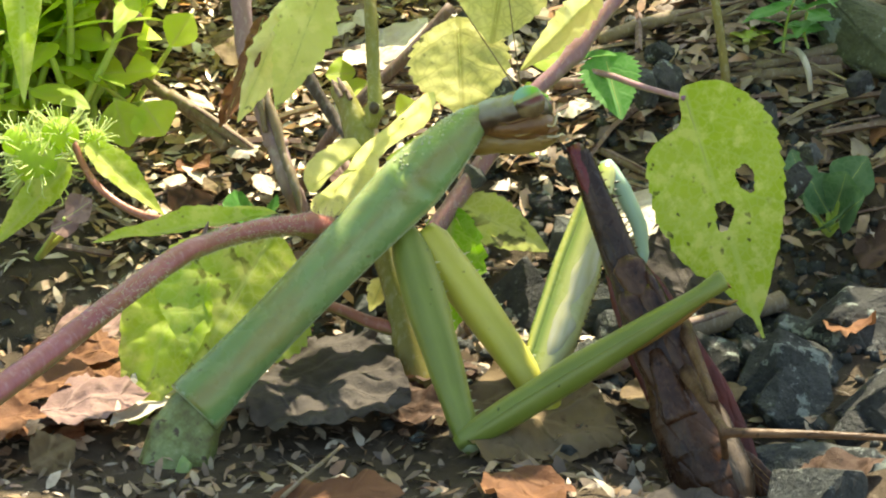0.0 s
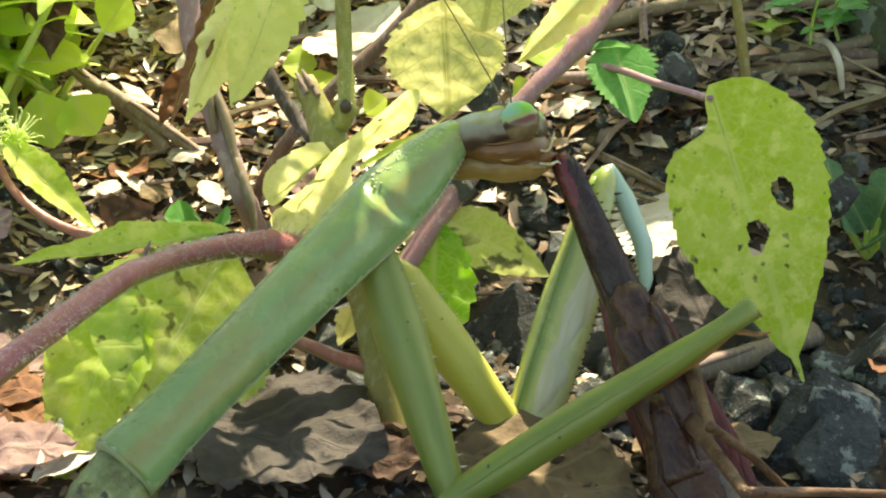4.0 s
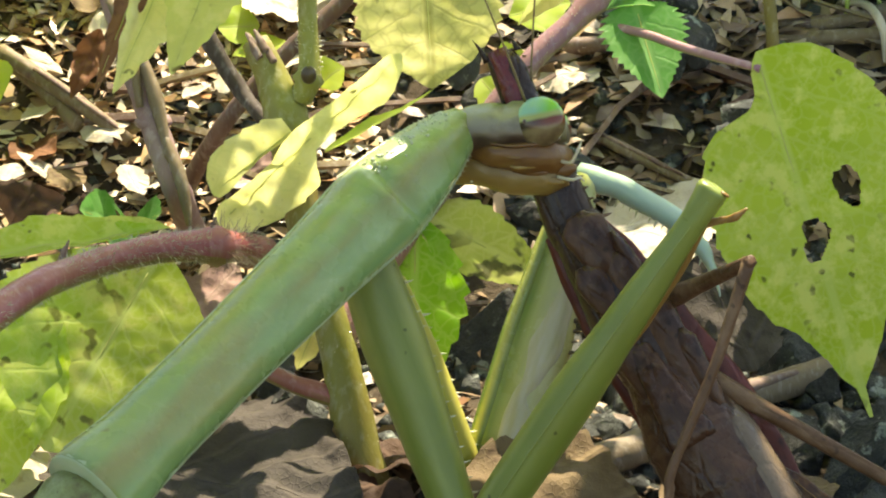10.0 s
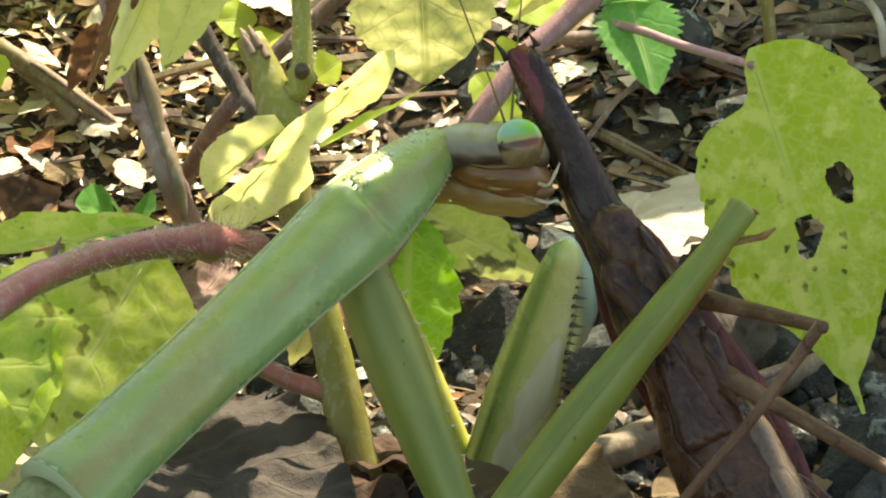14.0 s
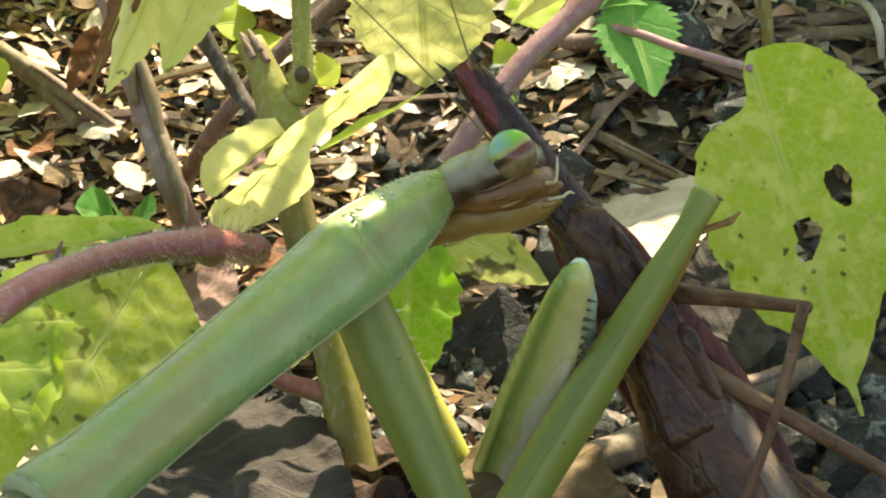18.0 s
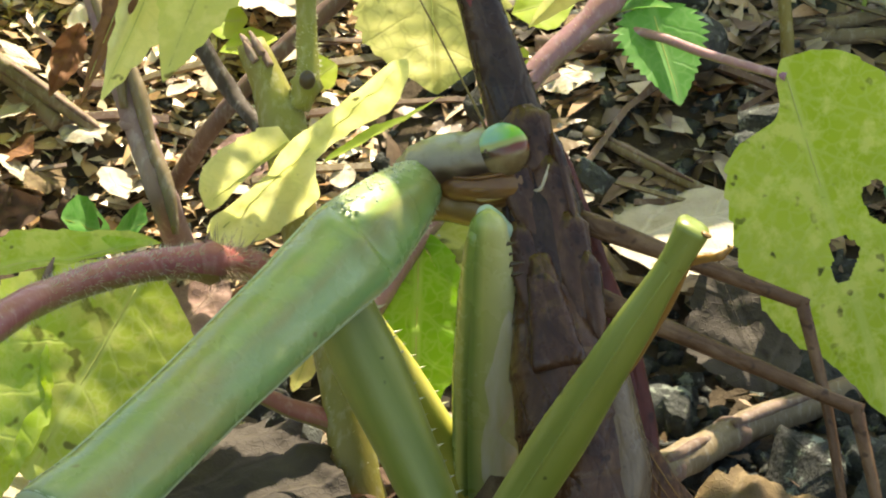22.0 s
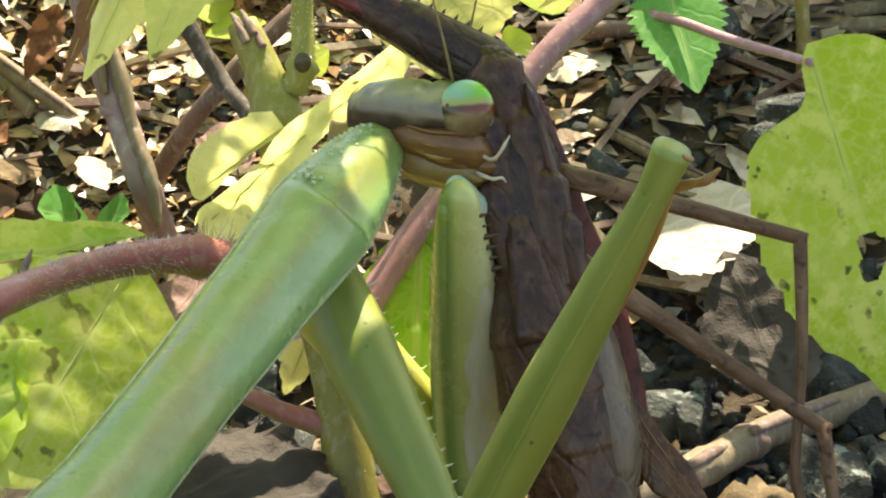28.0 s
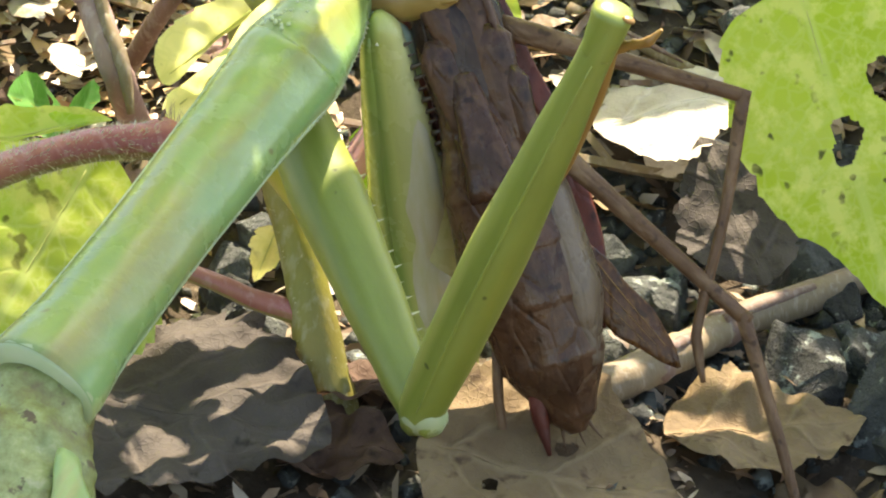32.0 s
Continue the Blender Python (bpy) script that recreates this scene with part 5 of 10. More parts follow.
mid_leg = part("mid_leg", tube([Vector((-6, 4.5, 0)) * MM, Vector((-2.5, 2.2, 0)) * MM, Vector((0, 0.2, 0)) * MM, Vector((0.6, -0.2, 0)) * MM, Vector((3, -0.1, 0)) * MM, Vector((12, 0.2, 0)) * MM], [0.45, 0.45, 0.6, 0.65, 0.55, 0.45], 12), LEG_GREEN, mantis, "bent green walking leg planted on the soil")

# ---- the brown mantis that is being eaten ----
prey = thing("brown_mantis", "half-eaten brown praying mantis, headless, hanging limp", "insect")
stub = part("pronotum", loft(sections([(-0.8, 1.2, 0.9, 0, 0), (0, 1.35, 1.0, 0, 0), (3, 1.2, 0.9, 0, 0), (6, 1.0, 0.8, 0, 0), (8.5, 0.9, 0.7, 0, 0), (9.4, 0.7, 0.5, 0.1, 0)], 22), 18, 0.8, 0.2), PREY_BROWN, prey, "torn dark brown neck shield with a red wound")
part("wound", loft(sections([(4.5, 0.4, 0.4, 0.25, 0.35), (7.0, 0.62, 0.5, 0.2, 0.38), (9.6, 0.5, 0.4, 0.15, 0.3)], 8), 12), WOUND, stub, "raw dark red torn flesh")
for y, ln in ((-0.8, 0.8), (0.2, 0.5), (0.8, 1.4)):
    part("shred", cone(ln, 0.22, 0.2), PREY_BROWN, stub, "", mm(9.2, y, 0.1, 0, 0, 6 * y))
thorax = part("thorax", loft(sections([(-0.9, 1.0, 0.9, 0.1, 0), (0, 1.35, 1.2, 0.15, 0), (2.5, 1.75, 1.5, 0.25, 0), (5, 2.1, 1.7, 0.25, 0), (7.5, 2.0, 1.6, 0.15, 0), (9.5, 1.6, 1.4, 0, 0)], 26), 22, 0.8, 0.15), PREY_BROWN, prey, "ridged dark brown breast")
for x, y, ln, a, w in ((-0.4, 0.15, 3.4, 2, 1.2), (2.0, -1.1, 4.6, 8, 0.85), (2.2, 1.15, 4.8, -6, 0.9), (5.0, -1.5, 5.8, 4, 0.8), (5.0, 1.45, 6.2, -4, 0.95), (1.2, 1.5, 5.5, 3, 0.35), (7.0, 2.0, 4.5, -2, 0.6)):
    part("breast_plate", loft(sections([(0, 0.4 * w, 0.3, 0, 0), (0.7, w, 0.5, 0, 0), (ln * 0.75, w * 0.8, 0.5, 0, 0), (ln * 0.97, w * 0.55, 0.38, 0, 0), (ln, 0.2 * w, 0.12, 0, 0)], 20), 20, 0.62, 0.4), PREY_PLATE, thorax, "", mm(x, y * 0.85 + 0.2, 1.42, 0, 4, a))
abdomen_rows = sections([(7.0, 1.0, 0.9, -0.2, 0.3), (8.5, 1.7, 1.5, -0.1, 0.3), (12, 2.6, 2.1, 0.0, 0.2), (16, 2.9, 2.3, 0, 0), (20, 2.3, 1.9, 0, 0), (22.4, 1.1, 1.0, 0.1, 0), (23.2, 0.4, 0.4, 0.1, 0)], 110)
for r in abdomen_rows:
    ridge = 0.985 + 0.035 * (((r[0] - 7.0) % 2.6) / 2.6) ** 2
    r[1], r[2] = r[1] * ridge, r[2] * ridge
abdomen = part("abdomen", loft(abdomen_rows, 26, 0.95, 0.1), PREY_GREY, prey, "swollen brown ringed abdomen")
part("belly_plate", loft(sections([(6.6, 0.45, 0.3, -0.3, 1.3), (6.9, 0.62, 0.4, -0.3, 1.5), (8.5, 0.78, 0.45, -0.3, 1.85), (10.4, 1.0, 0.45, -0.3, 2.1), (11.9, 1.25, 0.4, -0.3, 2.2), (12.3, 1.2, 0.2, -0.3, 2.2)], 24), 18, 0.6, 0.3), PREY_PLATE, prey, "tapering grey-brown belly plate")
for y, a in ((-0.4, -14), (0.5, 18), (0.1, 2)):
    part("cercus", cone(1.6, 0.16, 0.1), PREY_LEG, abdomen, "", mm(22.4, y, 0, 0, 0, a))
part("forewing", loft(sections([(-0.2, 1.5, 0.25, 0, -1.0), (2.5, 2.15, 0.3, 0.2, -1.3), (6, 2.6, 0.3, 0.3, -1.5), (11, 2.95, 0.3, 0.8, -1.9), (15, 2.6, 0.25, 1.2, -2.2), (18, 1.5, 0.2, 1.9, -2.2), (19.4, 0.3, 0.1, 2.4, -2.2)], 36), 18, 0.6), PREY_RED, prey, "folded dark red-brown wing cover behind the body")
part("hindwing", loft(sections([(11, 0.3, 0.15, 1.5, -0.8), (14.5, 0.6, 0.18, 1.9, -0.8), (17, 1.15, 0.15, 2.7, -0.8), (19.5, 1.1, 0.12, 3.9, -0.8), (21.2, 0.55, 0.1, 4.8, -0.8), (21.9, 0.1, 0.06, 5.2, -0.8)], 26), 14), WING_BROWN, prey, "frayed brown wing tip with pale veins")
for k in (1, 2.5, 4):
    part("vein", tube([Vector((14.0 + k * 0.3, 1.5 + 0.3 * k, -0.6)) * MM, Vector((17.2, 2.2 + 0.3 * k, -0.62)) * MM, Vector((20.2 + k * 0.15, 3.8 + 0.28 * k, -0.68)) * MM], [0.015, 0.03, 0.012], 5), WING_GOLD, prey, "pale golden wing vein")
part("flank", loft(sections([(9.5, 0.4, 0.7, 1.6, 0.2), (13, 1.15, 1.55, 1.75, 0.3), (17, 1.25, 1.75, 1.8, 0.2), (20.5, 0.6, 1.1, 1.5, 0.2)], 30), 18), PREY_FLANK, prey, "pale stretched skin along the abdomen")
part("egg_tip", loft(sections([(20.5, 0.5, 0.5, -1.0, 0.6), (22.0, 0.4, 0.4, -1.3, 0.5), (23.8, 0.1, 0.1, -1.4, 0.4)], 8), 10), PREY_RED, prey, "rust-red tail tip")
for (x, y, dx, dy) in ((18.0, -2.0, 6.0, -1.2),):
    part("thin_leg", tube([Vector((x, y, 0)) * MM, Vector((x + dx * 0.5, y + dy * 0.7, -0.4)) * MM, Vector((x + dx, y + dy, -0.6)) * MM], [0.28, 0.24, 0.2], 8), PREY_LEG, prey, "thin brown leg on the far side")
for k in range(14):
    tooth_at = mm(1.0 + 0.6 * k, -1.28 + 0.03 * k, 0.3, 0, 0, -95)
    if k == 0:
        rim = part("edge_tooth", cone(0.28, 0.09), PREY_LEG, stub, "", tooth_at)
    else:
        share("edge_tooth", rim, stub, tooth_at)
mid_femur = part("mid_femur", loft(sections([(-0.6, 0.5, 0.5, 0, 0), (0.5, 0.55, 0.5, 0, 0), (4, 0.42, 0.4, 0, 0), (10, 0.33, 0.33, 0, 0), (10.8, 0.3, 0.3, 0, 0)], 18), 12, 0.8), PREY_LEG, prey, "thin brown middle thigh")
mid_tibia = part("mid_tibia", tube([Vector((-0.2, 0, 0)) * MM, Vector((5, 0.15, 0)) * MM, Vector((10, -0.1, 0)) * MM, Vector((11.2, 0.1, 0)) * MM, Vector((12.6, 0.6, 0)) * MM], [0.34, 0.27, 0.24, 0.26, 0.12], 10), PREY_LEG, prey, "thin brown middle shin and foot")
hind_femur = part("hind_femur", loft(sections([(-0.6, 0.55, 0.5, 0, 0), (0.5, 0.6, 0.55, 0, 0), (6, 0.42, 0.4, 0, 0), (13.4, 0.34, 0.33, 0, 0), (14.3, 0.36, 0.33, 0, 0)], 20), 12, 0.8), PREY_LEG, prey, "long thin brown hind thigh")
hind_tibia = part("hind_tibia", tube([Vector((-0.2, 0, 0)) * MM, Vector((6, 0.1, 0)) * MM, Vector((13, 0, 0)) * MM], [0.36, 0.27, 0.22], 10), PREY_LEG, prey, "long thin brown hind shin")

# ---- stones ----
def stone(at, size, seed, material=STONE, flat=0.7, label="angular blue-grey stone chip on the soil"):
    m = Matrix.Translation(settled(at)) @ Euler((seed * 0.7, seed * 0.3, seed * 1.9)).to_matrix().to_4x4()
    return tagged(part("stone", rock(size, seed, flat), material, None, "", m, smooth=False), label, "stone", "stones round the plant")


# ---- dead leaves ----
def dead_leaf(base, tip, width, material, label, face=(0, 1, -0.35), on_rise=False, **shape):
    k = dict(teeth=6, bite=0.12, broad=0.45, fold=0.12, wave=1.1, ragged=0.22, nx=40, ny=26)
    k.update(shape)
    ob = leaf(None, base if on_rise else settled(base), tip if on_rise else settled(tip), width, material, "", face, rib=material, **k)
    ob.name = "dead_leaf"
    return tagged(ob, label, "dead leaf")


# ---- stones, nearest the plant first ----
stone(V(2.81, -6.61, 21.50), 7.5, 3, STONE_DARK, 0.9, "large dark angular stone behind the stem")
stone(V(6.77, -1.55, 26.00), 5.0, 5, STONE)
stone(V(4.86, 1.07, 28.25), 4.0, 6, STONE_DARK)
stone(V(23.92, -11.99, 10.00), 9.5, 7, STONE, 0.6, "flat blue-grey stone slab chip on the soil")
stone(V(29.23, -10.08, 15.00), 6.5, 8, STONE)
stone(V(24.71, -8.84, 18.50), 5.0, 9, STONE)
stone(V(22.53, -15.27, 1.00), 6.5, 10, STONE, 0.8, "grey stone chip with pale lichen")
stone(V(28.86, -5.44, 22.50), 5.5, 11, STONE_DARK)
stone(V(28.84, -14.60, 2.75), 5.0, 12, STONE_DARK)
stone(V(26.11, -16.66, -3.00), 5.0, 13, STONE)
stone(V(20.82, -8.80, 18.50), 4.2, 14, STONE_DARK)
stone(V(10.41, -8.72, 18.75), 4.6, 15, STONE)
stone(V(7.93, -10.71, 13.50), 3.6, 16, STONE)
stone(V(-9.56, -6.83, 21.50), 3.6, 17, STONE)
stone(V(-7.94, -8.98, 18.25), 3.2, 18, STONE_DARK)
stone(V(-7.43, -9.66, 16.25), 3.4, 19, STONE)
stone(V(-6.63, -11.10, 12.25), 3.2, 20, STONE_DARK)
stone(V(9.09, -10.84, 13.00), 4.0, 21, STONE)
stone(V(6.74, -10.06, 15.25), 3.0, 22, STONE_DARK)
stone(V(21.79, -10.84, 13.00), 5.0, 23, STONE)
stone(V(12.77, -8.74, 18.75), 4.6, 24, STONE)
stone(V(10.09, -7.75, 20.50), 3.6, 25, STONE_DARK)
stone(V(12.84, -8.41, 19.75), 3.4, 26, STONE)
stone(V(19.78, -7.04, 21.25), 4.4, 27, STONE_DARK)
stone(V(14.60, -10.01, 15.25), 3.0, 28, STONE)
stone(V(-7.72, -5.60, 22.50), 3.6, 29, STONE)
stone(V(-9.03, -8.03, 20.25), 3.0, 30, STONE_DARK)
stone(V(24.60, -13.13, 7.25), 8.5, 101, STONE, 0.6, "broad blue-grey stone block on the soil")
stone(V(29.63, -9.21, 17.50), 10, 102, STONE_DARK, 0.8)
stone(V(21.47, -15.87, -0.75), 8.5, 103, STONE, 0.7, "grey stone chip with pale lichen")
stone(V(27.18, -16.79, -3.25), 9, 104, STONE, 0.7)
stone(V(18.00, -11.12, 12.25), 5.5, 105, STONE_DARK, 0.8)
stone(V(20.57, -7.39, 21.00), 6, 106, STONE)
stone(V(30.90, -13.94, 4.50), 9, 107, STONE_DARK, 0.7)
stone(V(24.84, -19.46, -10.75), 8, 108, STONE, 0.6)
stone(V(9.00, -7.26, 21.00), 5.5, 109, STONE)
stone(V(12.20, -10.67, 13.50), 5.0, 110, STONE_DARK)
stone(V(34.00, 15.40, 41.00), 17.0, 31, STONE_MOSS, 0.4, "broad mossy grey stone slab half buried in the bank")
rnd = random.Random(5)
for k in range(60):
    stone(V(rnd.uniform(0, 42), 0, 0) + Vector((0, rnd.uniform(0.008, 0.06), 0)), rnd.uniform(2.0, 4.2), 40 + k, (STONE, STONE_DARK)[k % 2])

# ---- dead leaves on the soil ----
dead_leaf(V(-15.40, -11.39, 4.50), V(-3.75, -13.13, 0.25), 17, DEAD_GREY, "large crumpled grey-brown dead leaf on the soil", (0.15, 1, -0.6), wave=0.7, ragged=0.12, seed=21, nx=64, ny=44)
dead_leaf(V(-6.55, -13.53, 3.75), V(-0.52, -13.92, 3.00), 6, DEAD_DARK, "dark brown dead leaf lying on the soil", (0, 1, -0.5), seed=22)
dead_leaf(V(-0.07, -13.11, 0.25), V(11.63, -13.91, -0.75), 17, DEAD_TAN, "large tan dead leaf with dark veins and holes", (0, 1, -0.7), wave=0.6, ragged=0.12, seed=23, nx=60, ny=40, holes=((6.5, 2, 0.5, 0.4), (3.5, -1.5, 0.35, 0.3)))
dead_leaf(V(11.28, -12.38, 6.00), V(20.80, -11.46, 7.75), 9, DEAD_TAN, "tan dead leaf curled at its edges", (0.1, 1, -0.5), seed=24, wave=0.8)
dead_leaf(V(15.69, -13.73, 2.25), V(21.18, -12.60, 3.75), 6, DEAD_TAN, "yellowish dead leaf in a sunlit spot", (-0.1, 1, -0.3), seed=25)
dead_leaf(V(17.30, -7.00, 17.80), V(14.20, 0.20, 21.00), 7.0, DEAD_GREY, "dark grey-brown dead leaf standing up", (0.25, -0.15, -1), seed=26, wave=0.5, fold=0.12)
dead_leaf(V(-15.12, -5.27, 19.25), V(-11.60, -1.21, 22.75), 6, DEAD_PINK, "pinkish brown dead leaf behind the stem", (-0.2, 0.6, -1), seed=27, wave=0.9)
dead_leaf(V(-21.82, 0.66, 25.50), V(-17.95, 1.30, 23.75), 4.4, DEAD_DARK, "dark curled withered leaf", (0, 0.5, -1), seed=28, wave=1.6, fold=0.5)
dead_leaf(V(-24.85, 0.89, 25.75), V(-21.40, 2.65, 23.75), 4.2, DEAD_DARK, "dark curled withered leaf", (0.4, 0.5, -1), seed=29, wave=1.6, fold=0.5)
dead_leaf(V(-11.78, -0.12, 23.75), V(-9.19, -1.41, 23.75), 2.6, DEAD_RUST, "rust-brown curled scrap of leaf by the stem", (0, 0.4, -1), seed=30, wave=1.4)
# two pale leaves sized to fill a patch of blown-out sunlight
dead_leaf(V(9.17, 0.57, 25.00), V(17.18, 2.85, 25.75), 13, DEAD_PALE, "pale dead leaf standing in for a blown-out sun patch", (0, 1, -0.45), seed=31, wave=0.35, fold=0.02)
dead_leaf(V(11.88, -1.54, 24.25), V(16.50, -0.25, 25.50), 6, DEAD_PALE, "pale dead leaf standing in for a blown-out sun patch", (0, 1, -0.45), seed=32, wave=0.5)
dead_leaf(V(7.41, -2.67, 23.75), V(12.84, -3.47, 23.25), 3.5, DEAD_TAN, "pale tan strip of dead leaf", (0, 1, -0.3), seed=33)
# pale leaf added where a bright gap shows behind the plant
dead_leaf(V(-12.20, 15.44, 38.50), V(-6.44, 13.92, 37.25), 10, DEAD_PALE, "pale leaf on the bank standing in for a bright sunlit patch", (0, 1, -0.35), seed=34, wave=0.5)
dead_leaf(V(-34.50, -13.79, 3.50), V(-27.69, -15.62, -1.50), 8, DEAD_RUST, "reddish brown dead leaf on the soil", (0, 1, -0.4), seed=35)
dead_leaf(V(-30.41, -17.32, -6.25), V(-27.38, -15.41, -5.25), 4, DEAD_TAN, "pale curled dead leaf with a torn edge", (0.6, 0.5, -0.6), seed=36)
dead_leaf(V(-26.82, -12.35, 7.50), V(-30.75, -10.30, 10.25), 5, DEAD_RUST, "reddish brown dead leaf on the soil", (0, 1, -0.4), seed=37)
dead_leaf(V(13.58, 10.73, 35.50), V(17.59, 9.30, 34.25), 6, DEAD_RUST, "rust-brown dead leaf on the bank", (0, 1, -0.5), seed=38)
for k in range(34):
    x, y = rnd.uniform(-0.05, 0.07), rnd.uniform(0.012, 0.1)
    at = Vector((x, y, rise(x, y) + 0.001))
    a = rnd.uniform(0, 6.28)
    ln = rnd.uniform(4, 9) * MM
    end = at + Vector((math.cos(a) * ln, math.sin(a) * ln, 0))
    end.z = rise(end.x, end.y) + rnd.uniform(0.0005, 0.003)
    dead_leaf(at, end, rnd.uniform(2.5, 5), (DEAD_TAN, DEAD_DARK, DEAD_GREY, DEAD_RUST, DEAD_PINK)[k % 5], "small brown dead leaf among the litter", (rnd.uniform(-0.4, 0.4), 1, -0.5), seed=60 + k, nx=18, ny=12, on_rise=True)

# second pale leaf widens the imitated bright gap
dead_leaf(V(-10.04, 14.24, 38.00), V(-5.48, 18.20, 41.00), 8, DEAD_PALE, "pale leaf on the bank standing in for a bright sunlit patch", (0, 1, -0.3), seed=39, wave=0.4)
dead_leaf(V(-20.30, 12.80, 31.00), V(-22.00, 8.60, 30.50), 1.9, DEAD_RUST, "dark withered leaf hanging in a crumpled tangle", (0.3, 0.3, -1), seed=40, wave=2.0, fold=0.5, ragged=0.35)
dead_leaf(V(-31.26, 20.98, 30.00), V(-29.62, 13.22, 30.00), 3.8, DEAD_DARK, "withered dark brown leaf hanging down", (0.5, 0.2, -1), seed=41, wave=2.4, fold=0.5)
# the pale scraps among these stand in for sun flecks
dead_leaf(V(-18.37, 3.41, 29.25), V(-15.11, 4.42, 30.00), 4.0, DEAD_PALE, "small pale scrap of leaf put in as a sun fleck", (0, 1, -0.4), seed=42, wave=0.8)
dead_leaf(V(-21.30, 6.14, 31.50), V(-18.74, 7.37, 32.75), 4.5, DEAD_PALE, "small pale scrap of leaf put in as a sun fleck", (0, 1, -0.4), seed=43, wave=0.8)
dead_leaf(V(-23.12, 4.42, 30.00), V(-21.03, 3.41, 29.25), 3.5, DEAD_TAN, "small tan scrap of leaf", (0, 1, -0.4), seed=44, wave=0.8)
dead_leaf(V(-25.57, 5.11, 30.75), V(-23.04, 6.49, 32.00), 4.0, DEAD_RUST, "small rust-brown scrap of leaf", (0, 1, -0.4), seed=45, wave=0.8)
dead_leaf(V(-13.96, 6.84, 32.25), V(-11.64, 7.88, 33.00), 3.5, DEAD_PALE, "small pale scrap of leaf put in as a sun fleck", (0, 1, -0.4), seed=46, wave=0.8)
dead_leaf(V(6.00, 9.30, 34.25), V(9.49, 11.10, 36.00), 4.5, DEAD_PALE, "pale leaf on the bank standing in for a bright sunlit patch", (0, 1, -0.4), seed=47, wave=0.6)

# pale scraps scattered to imitate bright glints on the litter
for k in range(22):
    x, y = rnd.uniform(-0.028, -0.004), rnd.uniform(0.027, 0.046)
    at = Vector((x, y, rise(x, y) + 0.0018))
    a, ln = rnd.uniform(0, 6.28), rnd.uniform(1.8, 3.4) * MM
    end = at + Vector((math.cos(a) * ln, math.sin(a) * ln, 0))
    end.z = rise(end.x, end.y) + 0.0018
    dead_leaf(at, end, rnd.uniform(1.2, 2.4), DEAD_PALE, "small pale scrap of leaf standing in for a sun glint", (rnd.uniform(-0.2, 0.2), 1, -0.2), seed=230 + k, nx=12, ny=8, wave=0.4, on_rise=True)
labels = ("tan dead leaf with dark veins on the soil", "grey-brown dead leaf on the soil", "dark brown dead leaf on the soil", "reddish brown dead leaf on the soil")
for k in range(18):
    x, y = rnd.uniform(-0.040, 0.036), rnd.uniform(-0.034, 0.006)
    at = Vector((x, y, rise(x, y) + 0.0009))
    a = rnd.uniform(0, 6.28)
    ln = rnd.uniform(6, 12) * MM
    end = at + Vector((math.cos(a) * ln, math.sin(a) * ln, 0))
    end.z = rise(end.x, end.y) + rnd.uniform(0.0008, 0.002)
    dead_leaf(at, end, rnd.uniform(4, 7.5), (DEAD_TAN, DEAD_GREY, DEAD_DARK, DEAD_RUST)[k % 4], labels[k % 4], (rnd.uniform(-0.2, 0.2), 1, -0.4), seed=160 + k, nx=26, ny=16, wave=0.9, on_rise=True)

# reddish leaves and one pale curled leaf at the foot of the side stem
for k, (x, y, dx, dy, w, mat, text) in enumerate(((-36, 2, 9, -3, 9, DEAD_RUST, "reddish brown dead leaf on the soil"), (-31, -5, 8, 2, 8, DEAD_PINK, "pinkish brown dead leaf on the soil"), (-27, 6, -8, 3, 7, DEAD_RUST, "reddish brown dead leaf on the soil"), (-33, 11, 7, 2, 7, DEAD_PINK, "pinkish brown dead leaf on the soil"), (-38, -8, 8, 1, 9, DEAD_RUST, "reddish brown dead leaf on the soil"))):
    a, b = Vector((x, y, 0)) * MM, Vector((x + dx, y + dy, 0)) * MM
    a.z, b.z = rise(a.x, a.y) + 0.0022, rise(b.x, b.y) + 0.0026
    dead_leaf(a, b, w, mat, text, (0.1 * (k % 3 - 1), 1, -0.5), seed=120 + k, wave=0.8)
# this curled leaf takes the pale colour so that it looks sunlit
a, b = Vector((-21.0, 5.0, 0)) * MM, Vector((-25.5, -7.0, 0)) * MM
a.z, b.z = rise(a.x, a.y) + 0.002, rise(b.x, b.y) + 0.0018
dead_leaf(a, b, 4.5, DEAD_PALE, "dead leaf curled lengthwise on the soil, paled to look sunlit", (0.5, 0.8, -0.4), seed=127, fold=0.5, wave=0.8)

# ---- sticks, straws and dry stalks ----
def stick(name, pts, radii, material, label, category="stick", **k):
    if name == "fallen_stem":
        radii = [0.62 * r for r in radii]
    ob = tagged(part(name, tube(pts, radii, **k), material), label, category)
    if name in ("dead_branch", "fallen_stem"):
        line, mean = spline(pts, 6), sum(radii) / len(radii)
        for f, up in ((0.3, 1.0), (0.62, 0.8)):
            i = int(f * (len(line) - 1))
            part("knot", ball(mean * 1.3, mean * 1.02, mean * 1.05, 10), STALK_DRY, ob, "", Matrix.Translation(line[i]))
            if name == "fallen_stem":
                continue
            j = min(i + 4, len(line) - 1)
            lift = Vector((0, -0.55, 0.75)) * mean * MM
            part("bark_strip", tube([line[i] + lift, line[(i + j) // 2] + lift * 1.08, line[j] + lift], [mean * 0.3, mean * 0.42, mean * 0.2], 6, 4, 0.3), STALK_DRY, ob, "dark strip of bark")
    return ob


